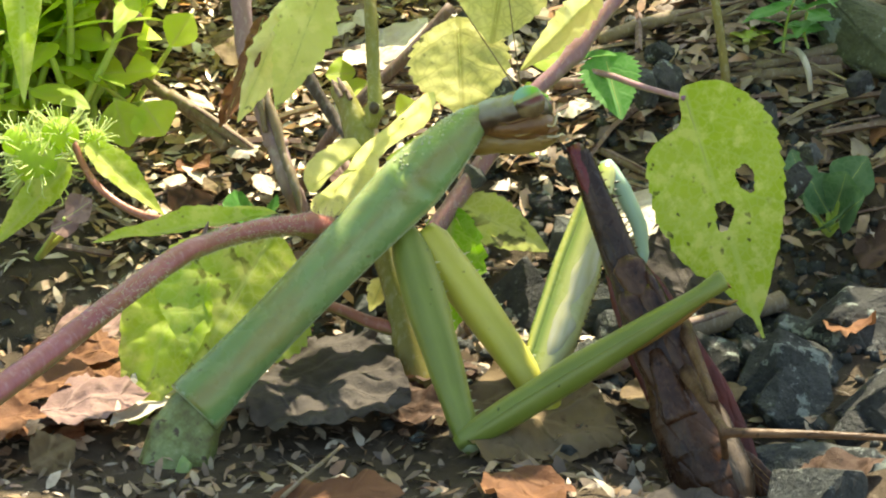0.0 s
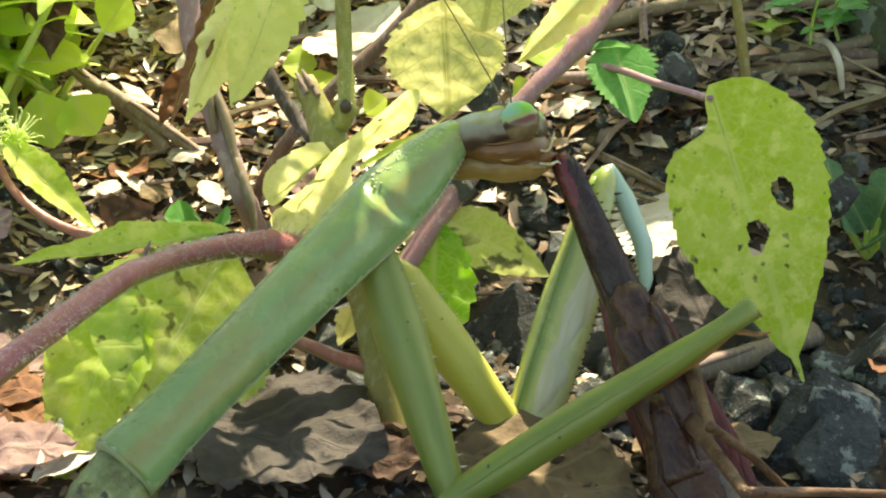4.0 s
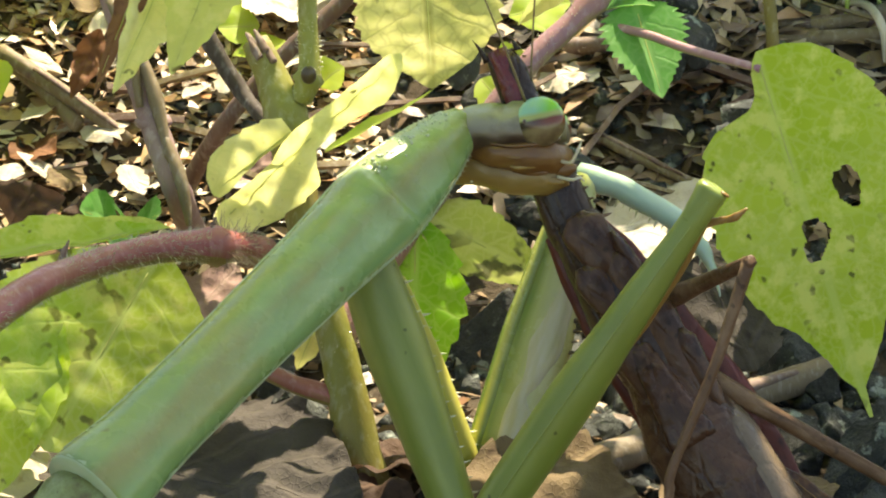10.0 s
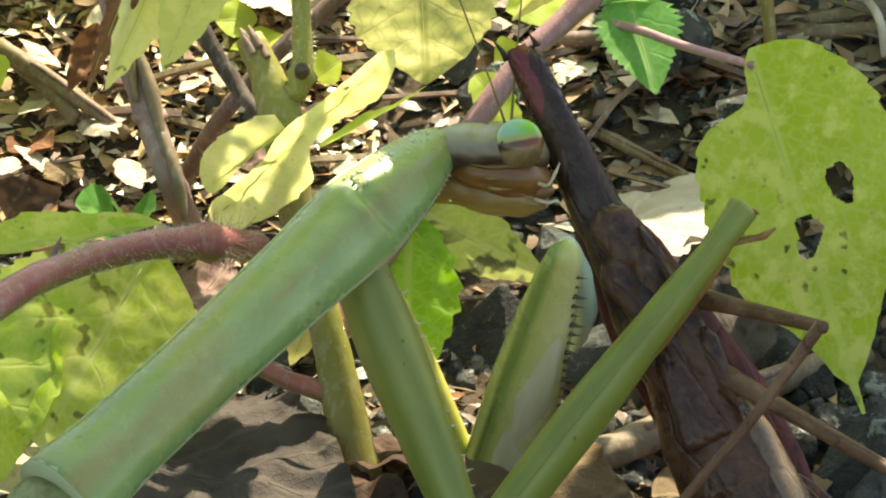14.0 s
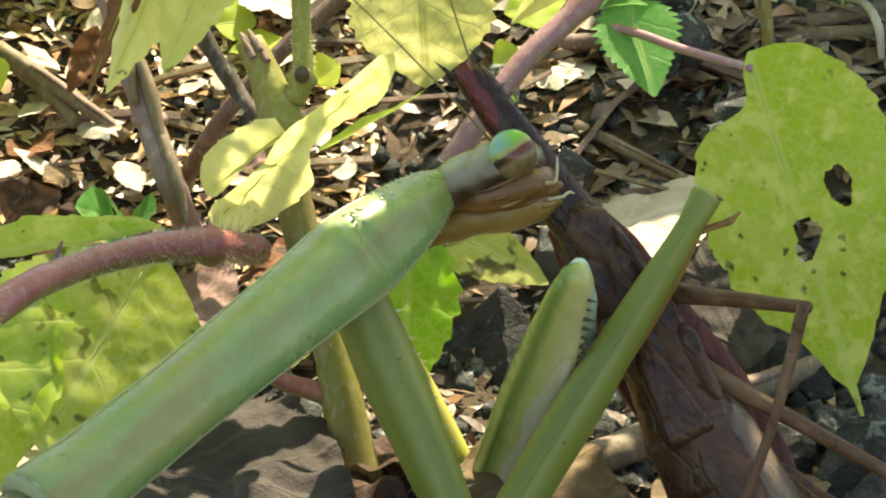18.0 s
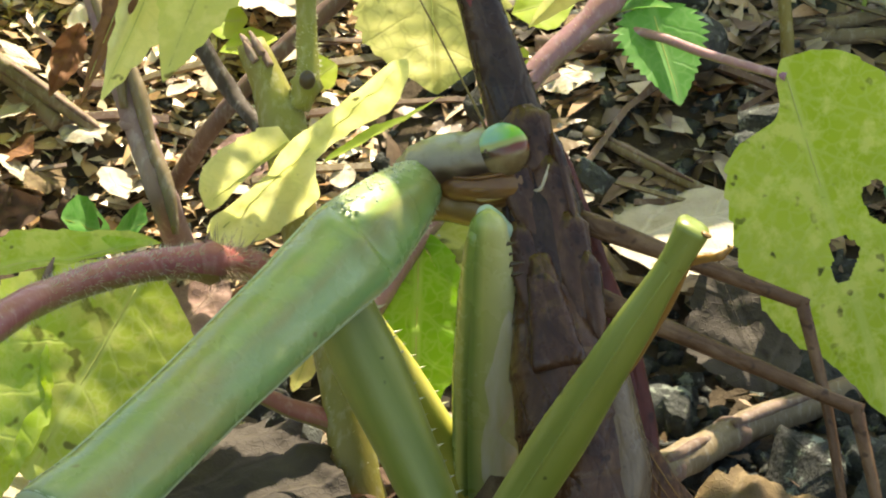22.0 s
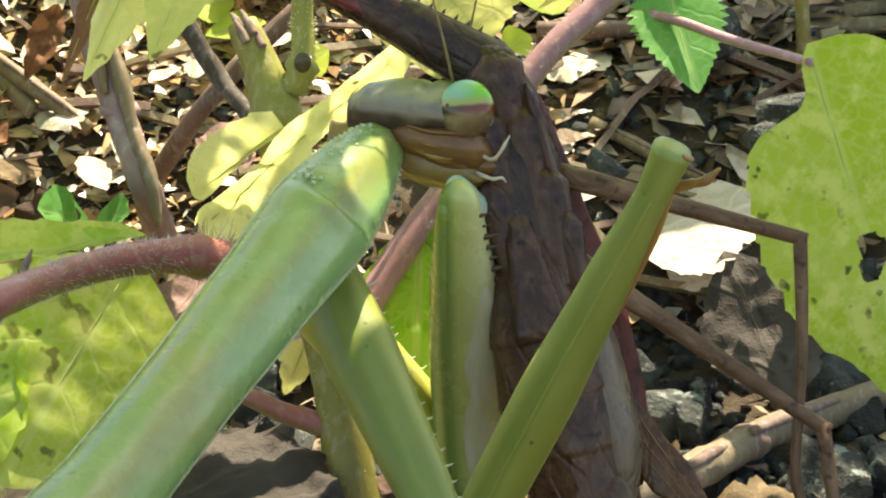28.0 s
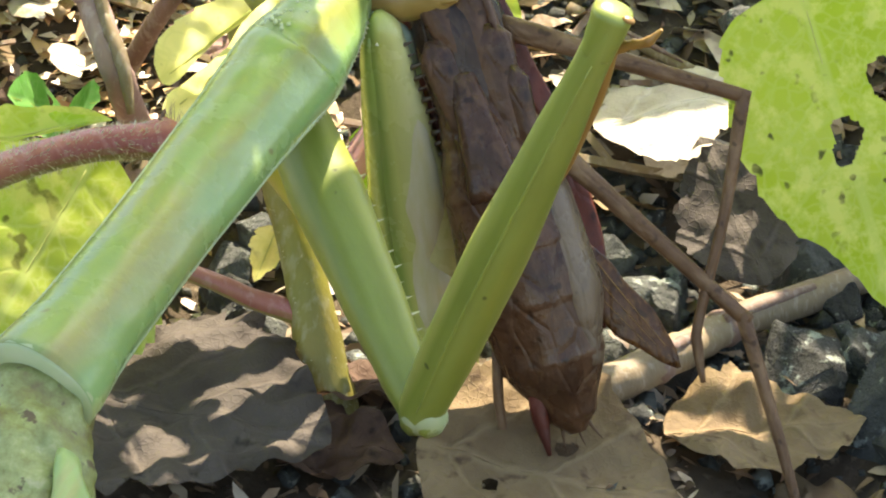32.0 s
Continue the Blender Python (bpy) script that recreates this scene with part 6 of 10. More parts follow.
dry = stick("dry_stalk", [V(-19.60, 22.35, 24.00), V(-18.63, 13.95, 24.00), V(-16.59, 7.45, 23.00), V(-15.05, 3.26, 22.00), V(-14.15, -0.25, 27.25)], [0.9, 0.85, 0.8, 0.8, 0.85], STALK_MAUVE, "dry mauve-brown upright plant stalk with peeling bark", "dry stalk", sides=12, rough=0.2)
for a, b in ((V(-18.81, 13.87, 23.00), V(-17.05, 7.74, 22.20)), (V(-17.52, 11.95, 23.00), V(-15.31, 4.52, 21.30)), (V(-15.66, 6.12, 21.60), V(-14.15, 1.02, 20.80))):
    part("bark_strip", tube([a, a.lerp(b, 0.5) + Vector((0.0003, -0.0002, 0)), b], [0.28, 0.42, 0.22], 7, 6, 0.3), STRAW, dry, "pale peeling strip of bark")
part("joint", ball(1.1, 1.05, 0.5, 12), STALK_MAUVE, dry, "swollen joint", Matrix.Translation(V(-16.37, 6.97, 23.00)))
stick("dark_twig", [V(-15.19, 15.53, 20.00), V(-12.82, 11.11, 20.00), V(-11.24, 8.59, 20.00), V(-9.13, 5.71, 19.00), V(-7.34, 0.41, 27.75)], [0.5, 0.5, 0.45, 0.4, 0.35], TWIG_DARK, "thin dark slanting twig", "twig", rough=0.2)
stick("slanting_stem", [V(-1.97, 17.62, 22.00), V(-5.48, 13.79, 22.00), V(-8.99, 10.60, 22.00), V(-12.26, 6.97, 23.00), V(-15.13, 3.42, 30.25)], [0.45, 0.5, 0.5, 0.5, 0.55], STALK_DRY, "thin brownish slanting stem behind the plant", "dry stalk")
stick("dead_branch", [V(7.83, -11.57, 8.00), V(11.69, -10.19, 10.50), V(15.62, -8.60, 14.75), V(23.87, -6.25, 20.25)], [1.0, 0.95, 0.85, 0.8], STRAW, "pale weathered stick lying on the gravel", "stick", rough=0.25)
stick("dead_branch", [V(8.20, 6.92, 31.75), V(10.84, 5.55, 30.50), V(14.73, 3.52, 28.75)], [0.35, 0.4, 0.3], STRAW, "pale forked twig in the sun", "twig", rough=0.25)
stick("fallen_stem", [V(14.73, 12.74, 37.25), V(18.91, 13.69, 37.50), V(23.04, 13.42, 37.25), V(29.83, 15.10, 38.75)], [0.7, 0.75, 0.7, 0.8], STRAW, "long fallen straw-coloured stem on the bank", "fallen stem", rough=0.2)
stick("fallen_stem", [V(13.27, 11.10, 36.00), V(17.78, 12.34, 36.50), V(21.92, 12.51, 36.50), V(29.57, 13.06, 37.00)], [0.6, 0.7, 0.8, 0.7], STRAW, "long fallen straw-coloured stem on the bank", "fallen stem", rough=0.2)
stick("fallen_stem", [V(5.49, 12.10, 36.75), V(14.98, 12.42, 37.00), V(25.43, 13.75, 38.25), V(36.68, 13.02, 37.50)], [0.8, 0.9, 1.0, 0.9], STALK_DRY, "long fallen brown stem on the bank", "fallen stem", rough=0.2)
stick("fallen_stem", [V(9.25, 16.10, 40.25), V(16.00, 18.04, 42.00), V(25.61, 17.84, 41.75), V(37.28, 20.23, 44.00)], [0.9, 1.0, 0.9, 0.9], STRAW, "long fallen straw-coloured stem on the bank", "fallen stem", rough=0.2)
stick("dead_branch", [V(-21.73, 7.07, 32.50), V(-25.26, 10.47, 34.25), V(-28.17, 12.42, 34.75), V(-31.60, 15.82, 35.50)], [0.5, 0.55, 0.5, 0.45], STRAW, "pale leaning straw stem", "straw", rough=0.15)
stick("dead_branch", [V(-26.71, 11.68, 34.00), V(-22.46, 8.89, 32.75), V(-18.61, 6.14, 31.50)], [0.5, 0.5, 0.4], STRAW, "pale leaning straw stem", "straw", rough=0.15)
stick("straw", [V(-16.36, -10.06, 11.75), V(-13.00, -10.71, 8.00), V(-10.80, -11.76, 6.25)], [0.2, 0.28, 0.22], DEAD_TAN, "short pale broken straw", "straw")
stick("straw", [V(-11.14, -11.26, 9.00), V(-9.83, -12.07, 4.00), V(-9.19, -11.77, 6.25)], [0.3, 0.4, 0.3], DEAD_DARK, "curled dark scrap of bark", "bark")
stick("straw", [V(-11.29, -18.90, -15.00), V(-9.92, -17.57, -11.75), V(-7.98, -15.85, -7.75)], [0.16, 0.16, 0.12], STRAW, "thin pale straw on the dead leaf", "straw")
stick("green_stalk", [V(18.30, 24.00, 33.00), V(19.30, 17.00, 33.50), V(19.80, 13.00, 34.00), V(20.00, 9.00, 34.50)], [0.36, 0.38, 0.4, 0.44], STEM_GREEN, "upright green stalk on the bank", "stalk")

stick("straw", [V(24.61, 14.89, 38.00), V(25.95, 14.53, 36.50), V(26.66, 13.04, 35.25), V(26.94, 10.97, 35.75)], [0.15, 0.26, 0.28, 0.2], DEAD_PALE, "curved bleached white strip of grass", "straw")


def twigs(seed, count, name, label, material):
    rnd = random.Random(seed)
    verts, faces = [], []
    for _ in range(count):
        x, y = rnd.uniform(-0.07, 0.09), rnd.uniform(0.02, 0.13)
        a, ln, r = rnd.gauss(0.2, 0.7), rnd.uniform(3, 11) * MM, rnd.uniform(0.12, 0.35) * MM
        p = Vector((x, y, rise(x, y) + r + rnd.uniform(0, 0.0015)))
        d = Vector((math.cos(a), math.sin(a) * 0.6, 0)) * ln
        q = p + d
        q.z = rise(q.x, q.y) + r + rnd.uniform(0, 0.002)
        mid = (p + q) / 2 + Vector((0, rnd.gauss(0, 0.06) * ln, abs(rnd.gauss(0, 0.04)) * ln))
        s = d.cross(Vector((0, 0, 1))).normalized() * r
        u = Vector((0, 0, r))
        n0 = len(verts)
        for c in (p, mid, q):
            verts += [tuple(c + s), tuple(c + u), tuple(c - s), tuple(c - u)]
        for b in (0, 4):
            faces += [tuple(n0 + b + i for i in (j, (j + 1) % 4, (j + 1) % 4 + 4, j + 4)) for j in range(4)]
    me = bpy.data.meshes.new(name)
    me.from_pydata(verts, [], faces)
    me.materials.append(material)
    return tagged(new(name, me), label, "twigs", kind="stuff")


twigs(21, 420, "twig_litter", "scattered straw-coloured twigs and stalks", STRAW)
twigs(22, 300, "bark_litter", "scattered dark brown twigs", STALK_DRY)


# ---- herbs and seedlings on the bank ----
def seedling(seed, height, pairs, size, material, label, stem=THIN_GREEN, lean=0.25, round_leaf=0.5, thick=0.4):
    rnd = random.Random(seed)
    ob = thing("seedling", label, "seedling", group="seedlings on the bank")
    top = Vector((rnd.gauss(0, lean), rnd.gauss(0, lean), 1)).normalized() * height * MM
    bow = Vector((rnd.gauss(0, 0.1), rnd.gauss(0, 0.1), 0)) * height * MM
    line = [Vector((0, 0, -0.001)), top * 0.5 + bow, top]
    part("stem", tube(line, [thick, thick * 0.8, thick * 0.55], 7), stem, ob)
    for k in range(pairs):
        f = 0.35 + 0.65 * (k + 1) / pairs
        at = spline(line, 10)[min(20, int(f * 20))]
        turn = rnd.uniform(0, 6.28)
        for side in (0, math.pi):
            a = turn + side + rnd.gauss(0, 0.2)
            s = size * rnd.uniform(0.7, 1.2)
            m = Matrix.Translation(at) @ Euler((rnd.gauss(0, 0.3), rnd.uniform(-0.5, 0.35), a)).to_matrix().to_4x4()
            part("leaf", blade(s, s * round_leaf, teeth=5, bite=0.08, broad=0.45, fold=0.15, bend=0.1, nx=12, ny=8, seed=seed + k), material, ob, "", m)
    return ob


kinds = [seedling(k, h, n, s, m, "green seedling with opposite leaves on a thin stem", round_leaf=r) for k, h, n, s, m, r in ((1, 14, 4, 4.5, HERB_LEAF, 0.5), (2, 20, 5, 5, HERB_LEAF, 0.4), (3, 10, 3, 5, HERB_LEAF, 0.65), (4, 24, 6, 4.5, GREEN_LEAF, 0.5))]
spots = []
rnd = random.Random(9)
for k in range(44):
    spots.append((rnd.uniform(-0.060, -0.033), rnd.uniform(0.034, 0.046)))
for k in range(22):
    spots.append((rnd.uniform(-0.054, -0.037), rnd.uniform(0.026, 0.036)))
for k, (x, y) in enumerate(spots):
    m = Matrix.Translation((x, y, rise(x, y))) @ Euler((0, 0, rnd.uniform(0, 6.28))).to_matrix().to_4x4()
    if k < len(kinds):
        kinds[k].matrix_world = m
    else:
        copy_thing(kinds[k % len(kinds)], m)


for k, (place, turn, big) in enumerate(((V(24.6, 13.2, 38.0), 0.4, 7.5), (V(28.0, 13.6, 38.4), 2.0, 6.0))):
    small = seedling(70 + k, big, 4, 4.2, FRESH_LEAF, "small green seedling with opposite toothed leaves", round_leaf=0.45, thick=0.16)
    small.matrix_world = Matrix.Translation((place.x, place.y, rise(place.x, place.y))) @ Euler((0, 0, turn)).to_matrix().to_4x4()


for k in range(12):
    x, y = rnd.uniform(-0.034, 0.002), rnd.uniform(0.049, 0.058)
    copy_thing(kinds[2], Matrix.Translation((x, y, rise(x, y))) @ Euler((0, 0, rnd.uniform(0, 6.28))).to_matrix().to_4x4())


def thicket():
    """Leaves past counting at the back of the bank."""
    rnd = random.Random(31)
    verts, faces = [], []
    for k in range(620):
        x, y = rnd.uniform(-0.066, -0.030), rnd.triangular(0.034, 0.049, 0.045)
        z = rise(x, y) + abs(rnd.gauss(0.006, 0.008))
        s = rnd.uniform(1.8, 4.6) * MM
        turn = Euler((rnd.gauss(0, 0.6), rnd.gauss(0, 0.6), rnd.uniform(0, 6.28))).to_matrix()
        n0 = len(verts)
        for p in ((-1, 0, 0), (-0.4, -0.4, 0.08), (0.3, -0.38, 0.1), (1, 0, -0.1), (0.3, 0.38, 0.1), (-0.4, 0.4, 0.08), (0, 0, 0)):
            verts.append(tuple(turn @ (Vector(p) * s) + Vector((x, y, z))))
        faces += [(n0, n0 + 1, n0 + 6), (n0 + 1, n0 + 2, n0 + 6), (n0 + 2, n0 + 3, n0 + 6), (n0 + 3, n0 + 4, n0 + 6), (n0 + 4, n0 + 5, n0 + 6), (n0 + 5, n0, n0 + 6)]
    me = bpy.data.meshes.new("undergrowth")
    me.from_pydata(verts, [], faces)
    me.materials.append(THICKET)
    return tagged(new("undergrowth", me), "sunlit green undergrowth behind the bank", "undergrowth", kind="stuff")


thicket()


def herb(name, at, leaves, material, label, stalk=None, plump=1.0):
    """A low plant: leaves from one foot. leaves: (tip as plan place, width, face)."""
    ob = thing(name, label, "herb", Matrix.Translation(at))
    for k, (base, tip, width, face, seed) in enumerate(leaves):
        lf = leaf(None, base, base.lerp(tip, 1 / plump), width * min(plump, 1.1), material, "", face, teeth=6, bite=0.06 / plump, broad=0.55, fold=0.15, nx=22, ny=14, seed=seed)
        lf.parent = ob
        lf.matrix_local = ob.matrix_world.inverted() @ lf.matrix_basis
        if stalk:
            part("leaf_stalk", tube([at, (at + base) / 2, base], [0.3, 0.25, 0.2], 6), stalk, ob, "", ob.matrix_world.inverted())
    return ob


herb("rosette", V(27.80, -0.98, 26.50), [(V(27.78, 0.79, 25.75), V(25.02, 5.61, 22.00), 3.6, (0, 0.6, -1), 1), (V(28.23, 0.79, 25.75), V(29.84, 5.99, 22.00), 4.0, (0, 0.6, -1), 2), (V(27.29, -0.10, 25.00), V(25.29, 1.58, 19.00), 3.5, (0, 0.5, -1), 3), (V(28.62, -0.12, 25.00), V(31.33, 3.27, 20.00), 4.5, (0, 0.7, -1), 4), (V(27.73, -0.11, 25.00), V(29.11, 0.65, 18.00), 4.0, (0, 0.4, -1), 5), (V(28.65, 1.67, 25.25), V(32.18, 7.36, 24.00), 4.0, (0, 0.8, -1), 6), (V(26.00, 1.70, 25.25), V(24.25, 8.36, 24.00), 3.0, (0, 0.8, -1), 7)], DARK_LEAF, "low dark green herb with rounded leaves", THIN_GREEN, 1.6)
herb("rosette", V(21.65, 15.36, 40.75), [(V(21.60, 15.69, 38.75), V(17.72, 16.32, 50.00), 4, (0, 0.8, -1), 11), (V(21.54, 15.51, 36.25), V(20.00, 19.90, 52.00), 4, (0, 0.8, -1), 12), (V(21.77, 15.51, 36.25), V(26.40, 20.04, 52.00), 4, (0, 0.8, -1), 13), (V(21.57, 15.60, 37.50), V(24.83, 17.69, 50.00), 3.5, (0, 0.8, -1), 14)], HERB_LEAF, "small green seedling on the bank", THIN_GREEN)
herb("broad_herb", V(-30.43, 10.67, 36.75), [(V(-32.50, 13.13, 30.00), V(-26.90, 13.51, 30.00), 5, (0, 0.9, -0.7), 21), (V(-27.98, 10.65, 28.00), V(-25.99, 7.83, 27.00), 4.5, (0, 0.5, -1), 22), (V(-30.29, 10.91, 28.00), V(-29.00, 6.96, 27.00), 4.5, (0, 0.4, -1), 23), (V(-26.27, 15.49, 32.00), V(-24.37, 18.25, 32.00), 4, (0, 0.6, -1), 24)], HERB_LEAF, "broad-leaved green herb on the bank", THIN_GREEN)
herb("broad_herb", V(-19.17, 0.08, 27.50), [(V(-17.94, 0.89, 25.75), V(-19.76, 1.85, 16.00), 3.6, (0, 0.15, -1), 25), (V(-17.94, 0.89, 25.75), V(-15.28, 1.66, 16.00), 3.2, (0, 0.2, -1), 26)], FRESH_LEAF, "small bright green seedling behind the stem", THIN_GREEN)
herb("broad_herb", V(-11.54, 10.45, 36.50), [(V(-12.73, 11.33, 34.00), V(-9.33, 12.18, 34.00), 3.6, (0, 1, -0.6), 27), (V(-13.74, 13.18, 36.00), V(-11.16, 13.35, 36.00), 3.6, (0, 0.7, -1), 28), (V(3.23, 10.42, 30.00), V(4.89, 11.25, 30.00), 2.5, (0, 0.7, -1), 29), (V(3.89, 13.42, 30.00), V(7.56, 14.25, 30.00), 4.5, (0, 0.8, -1), 30), (V(-7.62, 9.63, 34.00), V(-5.92, 10.65, 34.00), 3.0, (0, 0.8, -1), 32)], HERB_LEAF, "bright green herb leaves in the sun", None)
herb("broad_herb", V(-36.39, -2.10, 25.50), [(V(-30.64, 0.75, 8.00), V(-28.49, 2.20, 8.00), 3, (0, 0.5, -1), 33), (V(-29.36, 0.74, 8.00), V(-31.72, -0.08, 8.00), 2.6, (0, 0.5, -1), 34)], DEAD_PINK, "small withered greyish herb", THIN_GREEN)

# burr flower head on its pink stalk
burr = thing("burr_flower", "clustered bristly yellow-green burr flowers on a pink stalk", "flower", Matrix.Translation(V(-32.06, 6.34, 10.00)))
burr_inv = burr.matrix_world.inverted()
rnd = random.Random(4)
bristle = None
for middle, girth, count in ((V(-0.9, -1.1, 0) - V(0, 0, 0), 2.0, 110), (V(0.7, 0.9, 0.4) - V(0, 0, 0), 1.5, 80), (V(3.3, 0.5, 0.8) - V(0, 0, 0), 0.9, 60), (V(-2.6, 0.4, 0.6) - V(0, 0, 0), 1.3, 50)):
    part("floret", ball(girth, girth, girth * 0.95), HERB_LEAF, burr, "", Matrix.Translation(middle))
    for k in range(count):
        d = Vector((rnd.gauss(0, 1), rnd.gauss(0, 1), rnd.gauss(0, 1))).normalized()
        m = Matrix.Translation(middle + d * girth * 0.85 * MM) @ d.to_track_quat("X", "Z").to_matrix().to_4x4() @ Euler((rnd.uniform(0, 6.28), 0, 0)).to_matrix().to_4x4() @ Matrix.Scale(rnd.uniform(0.7, 1.15) * (0.55 + 0.25 * girth), 4)
        if bristle is None:
            bristle = part("bristle", tube([Vector(c) * MM for c in ((0, 0, 0), (0.8, 0.04, 0), (1.45, 0.0, 0), (1.75, 0.18, 0), (1.7, 0.38, 0))], [0.085, 0.065, 0.055, 0.05, 0.04], 4), SPINE_GREEN, burr, "", m)
        else:
            share("bristle", bristle, burr, m)
part("stalk", tube([V(-30.33, 6.74, 10.00), V(-28.85, 3.74, 10.00), V(-26.11, 1.56, 9.00), V(-22.54, 0.24, 8.00)], [0.3, 0.3, 0.32, 0.35], 8), STEM_PINK, burr, "pink stalk", burr_inv)
for b, e, w, s in ((V(-29.07, 6.48, 9.00), V(-22.96, 0.87, 8.00), 3.0, 41), (V(-30.37, 5.01, 9.00), V(-36.22, -1.30, 8.00), 3.0, 42)):
    lf = leaf(None, b, e, w, GREEN_LEAF, "long toothed green leaf", (0.3, 0.6, -0.8), teeth=10, bite=0.12, fold=0.35, seed=s)
    lf.parent = burr
    lf.matrix_local = burr_inv @ lf.matrix_basis



def motions():
    walk(mantis, [
        (0, mm(1.17, 4.43, 21.13, -55.2, 37.2, -149.8)),
        (0.5, mm(0.98, 3.96, 20.25, -54.3, 36.0, -148.3)),
        (1, mm(1.35, 3.62, 20.17, -53.7, 34.8, -147.5)),
        (1.5, mm(1.03, 3.37, 20.76, -52.6, 35.3, -145.4)),
        (2, mm(1.00, 3.01, 20.93, -52.0, 34.8, -144.2)),
        (2.5, mm(0.63, 2.69, 21.45, -51.0, 34.9, -142.6)),
        (3, mm(0.66, 2.20, 21.23, -50.6, 33.9, -141.8)),
        (3.5, mm(0.63, 2.34, 21.03, -49.5, 32.2, -139.8)),
        (5.5, mm(0.12, 2.01, 20.11, -47.5, 23.7, -133.2)),
        (6, mm(0.06, 2.11, 20.41, -46.7, 23.0, -131.7)),
        (6.5, mm(-0.53, 2.16, 20.55, -46.2, 21.6, -130.2)),
        (7, mm(-0.59, 1.88, 19.75, -46.9, 19.4, -129.8)),
        (7.5, mm(-0.51, 2.18, 20.59, -44.4, 20.2, -127.2)),
        (8, mm(0.56, 2.17, 20.56, -45.8, 18.5, -127.7)),
        (8.5, mm(0.13, 2.14, 20.49, -45.6, 17.9, -127.2)),
        (9, mm(0.08, 2.11, 20.39, -45.5, 17.6, -126.8)),
        (9.5, mm(0.84, 2.00, 20.11, -43.3, 18.9, -125.0)),
        (10, mm(0.95, 1.96, 20.00, -43.4, 18.7, -125.1)),
        (10.5, mm(0.28, 2.22, 20.71, -41.9, 19.6, -123.9)),
        (11, mm(0.56, 2.05, 20.22, -43.0, 18.8, -124.6)),
        (11.5, mm(1.06, 1.88, 19.75, -43.7, 18.2, -125.1)),
        (12, mm(1.17, 1.89, 19.81, -44.2, 18.0, -125.5)),
        (12.5, mm(0.88, 1.85, 19.68, -43.6, 18.1, -124.9)),
        (13, mm(0.47, 1.80, 19.56, -44.0, 17.6, -125.0)),
        (13.5, mm(0.44, 2.20, 20.64, -42.4, 18.8, -124.0)),
        (14, mm(0.35, 1.59, 18.97, -44.5, 16.8, -125.0)),
        (14.5, mm(-0.21, 1.54, 18.83, -45.2, 16.1, -125.4)),
        (16.5, mm(-0.20, 1.00, 17.36, -46.2, 15.0, -125.8)),
        (17, mm(0.57, 0.98, 17.28, -47.5, 14.2, -126.8)),
        (17.5, mm(-0.21, 0.98, 17.28, -46.1, 15.1, -125.8)),
        (18, mm(0.40, 0.93, 17.17, -47.8, 14.1, -127.1)),
        (18.5, mm(0.09, 0.84, 16.91, -47.7, 14.1, -127.0)),
        (19, mm(0.03, 1.06, 17.51, -46.1, 15.4, -126.0)),
        (19.5, mm(0.13, 1.18, 17.84, -45.7, 15.7, -125.8)),
        (20, mm(-1.49, 1.57, 18.90, -43.1, 16.1, -123.0)),
        (20.5, mm(-2.48, 1.77, 19.46, -41.3, 16.0, -120.9)),
        (21, mm(-2.43, 1.68, 19.21, -40.9, 15.4, -120.2)),
        (21.5, mm(-1.24, 1.50, 18.73, -42.5, 13.8, -120.8)),
        (22, mm(-1.11, 1.32, 18.22, -43.2, 12.4, -120.5)),
        (22.5, mm(-1.37, 1.44, 18.56, -42.5, 12.1, -119.5)),
        (23, mm(-1.53, 1.36, 18.33, -43.1, 10.8, -119.1)),
        (23.5, mm(-1.23, 1.25, 18.04, -44.1, 9.6, -119.3)),
        (24, mm(-1.86, 1.43, 18.52, -42.1, 9.9, -117.5)),
        (24.5, mm(-1.91, 1.47, 18.64, -42.0, 10.0, -117.5)),
        (25, mm(-1.99, 1.54, 18.83, -41.6, 10.3, -117.3)),
        (25.5, mm(-2.14, 1.52, 18.77, -41.7, 10.2, -117.4)),
        (27.5, mm(-2.21, 1.49, 18.70, -38.9, 11.9, -115.9)),
        (28, mm(-3.14, 1.70, 19.28, -35.1, 13.6, -113.6)),
        (28.5, mm(-3.18, 1.81, 19.57, -35.2, 13.6, -113.7)),
        (29, mm(-2.75, 1.92, 19.88, -35.5, 13.7, -114.0)),
        (29.5, mm(-3.11, 2.12, 20.43, -34.5, 14.1, -113.4)),
        (30, mm(-3.02, 2.21, 20.67, -34.4, 14.4, -113.4)),
        (30.5, mm(-3.74, 2.25, 20.78, -33.0, 14.2, -112.2)),
        (31, mm(-3.15, 2.26, 20.81, -33.5, 13.7, -112.3)),
        (31.5, mm(-3.09, 2.33, 20.99, -33.4, 13.3, -112.0)),
        (32, mm(-3.18, 2.21, 20.67, -33.8, 12.7, -112.0)),
    ])
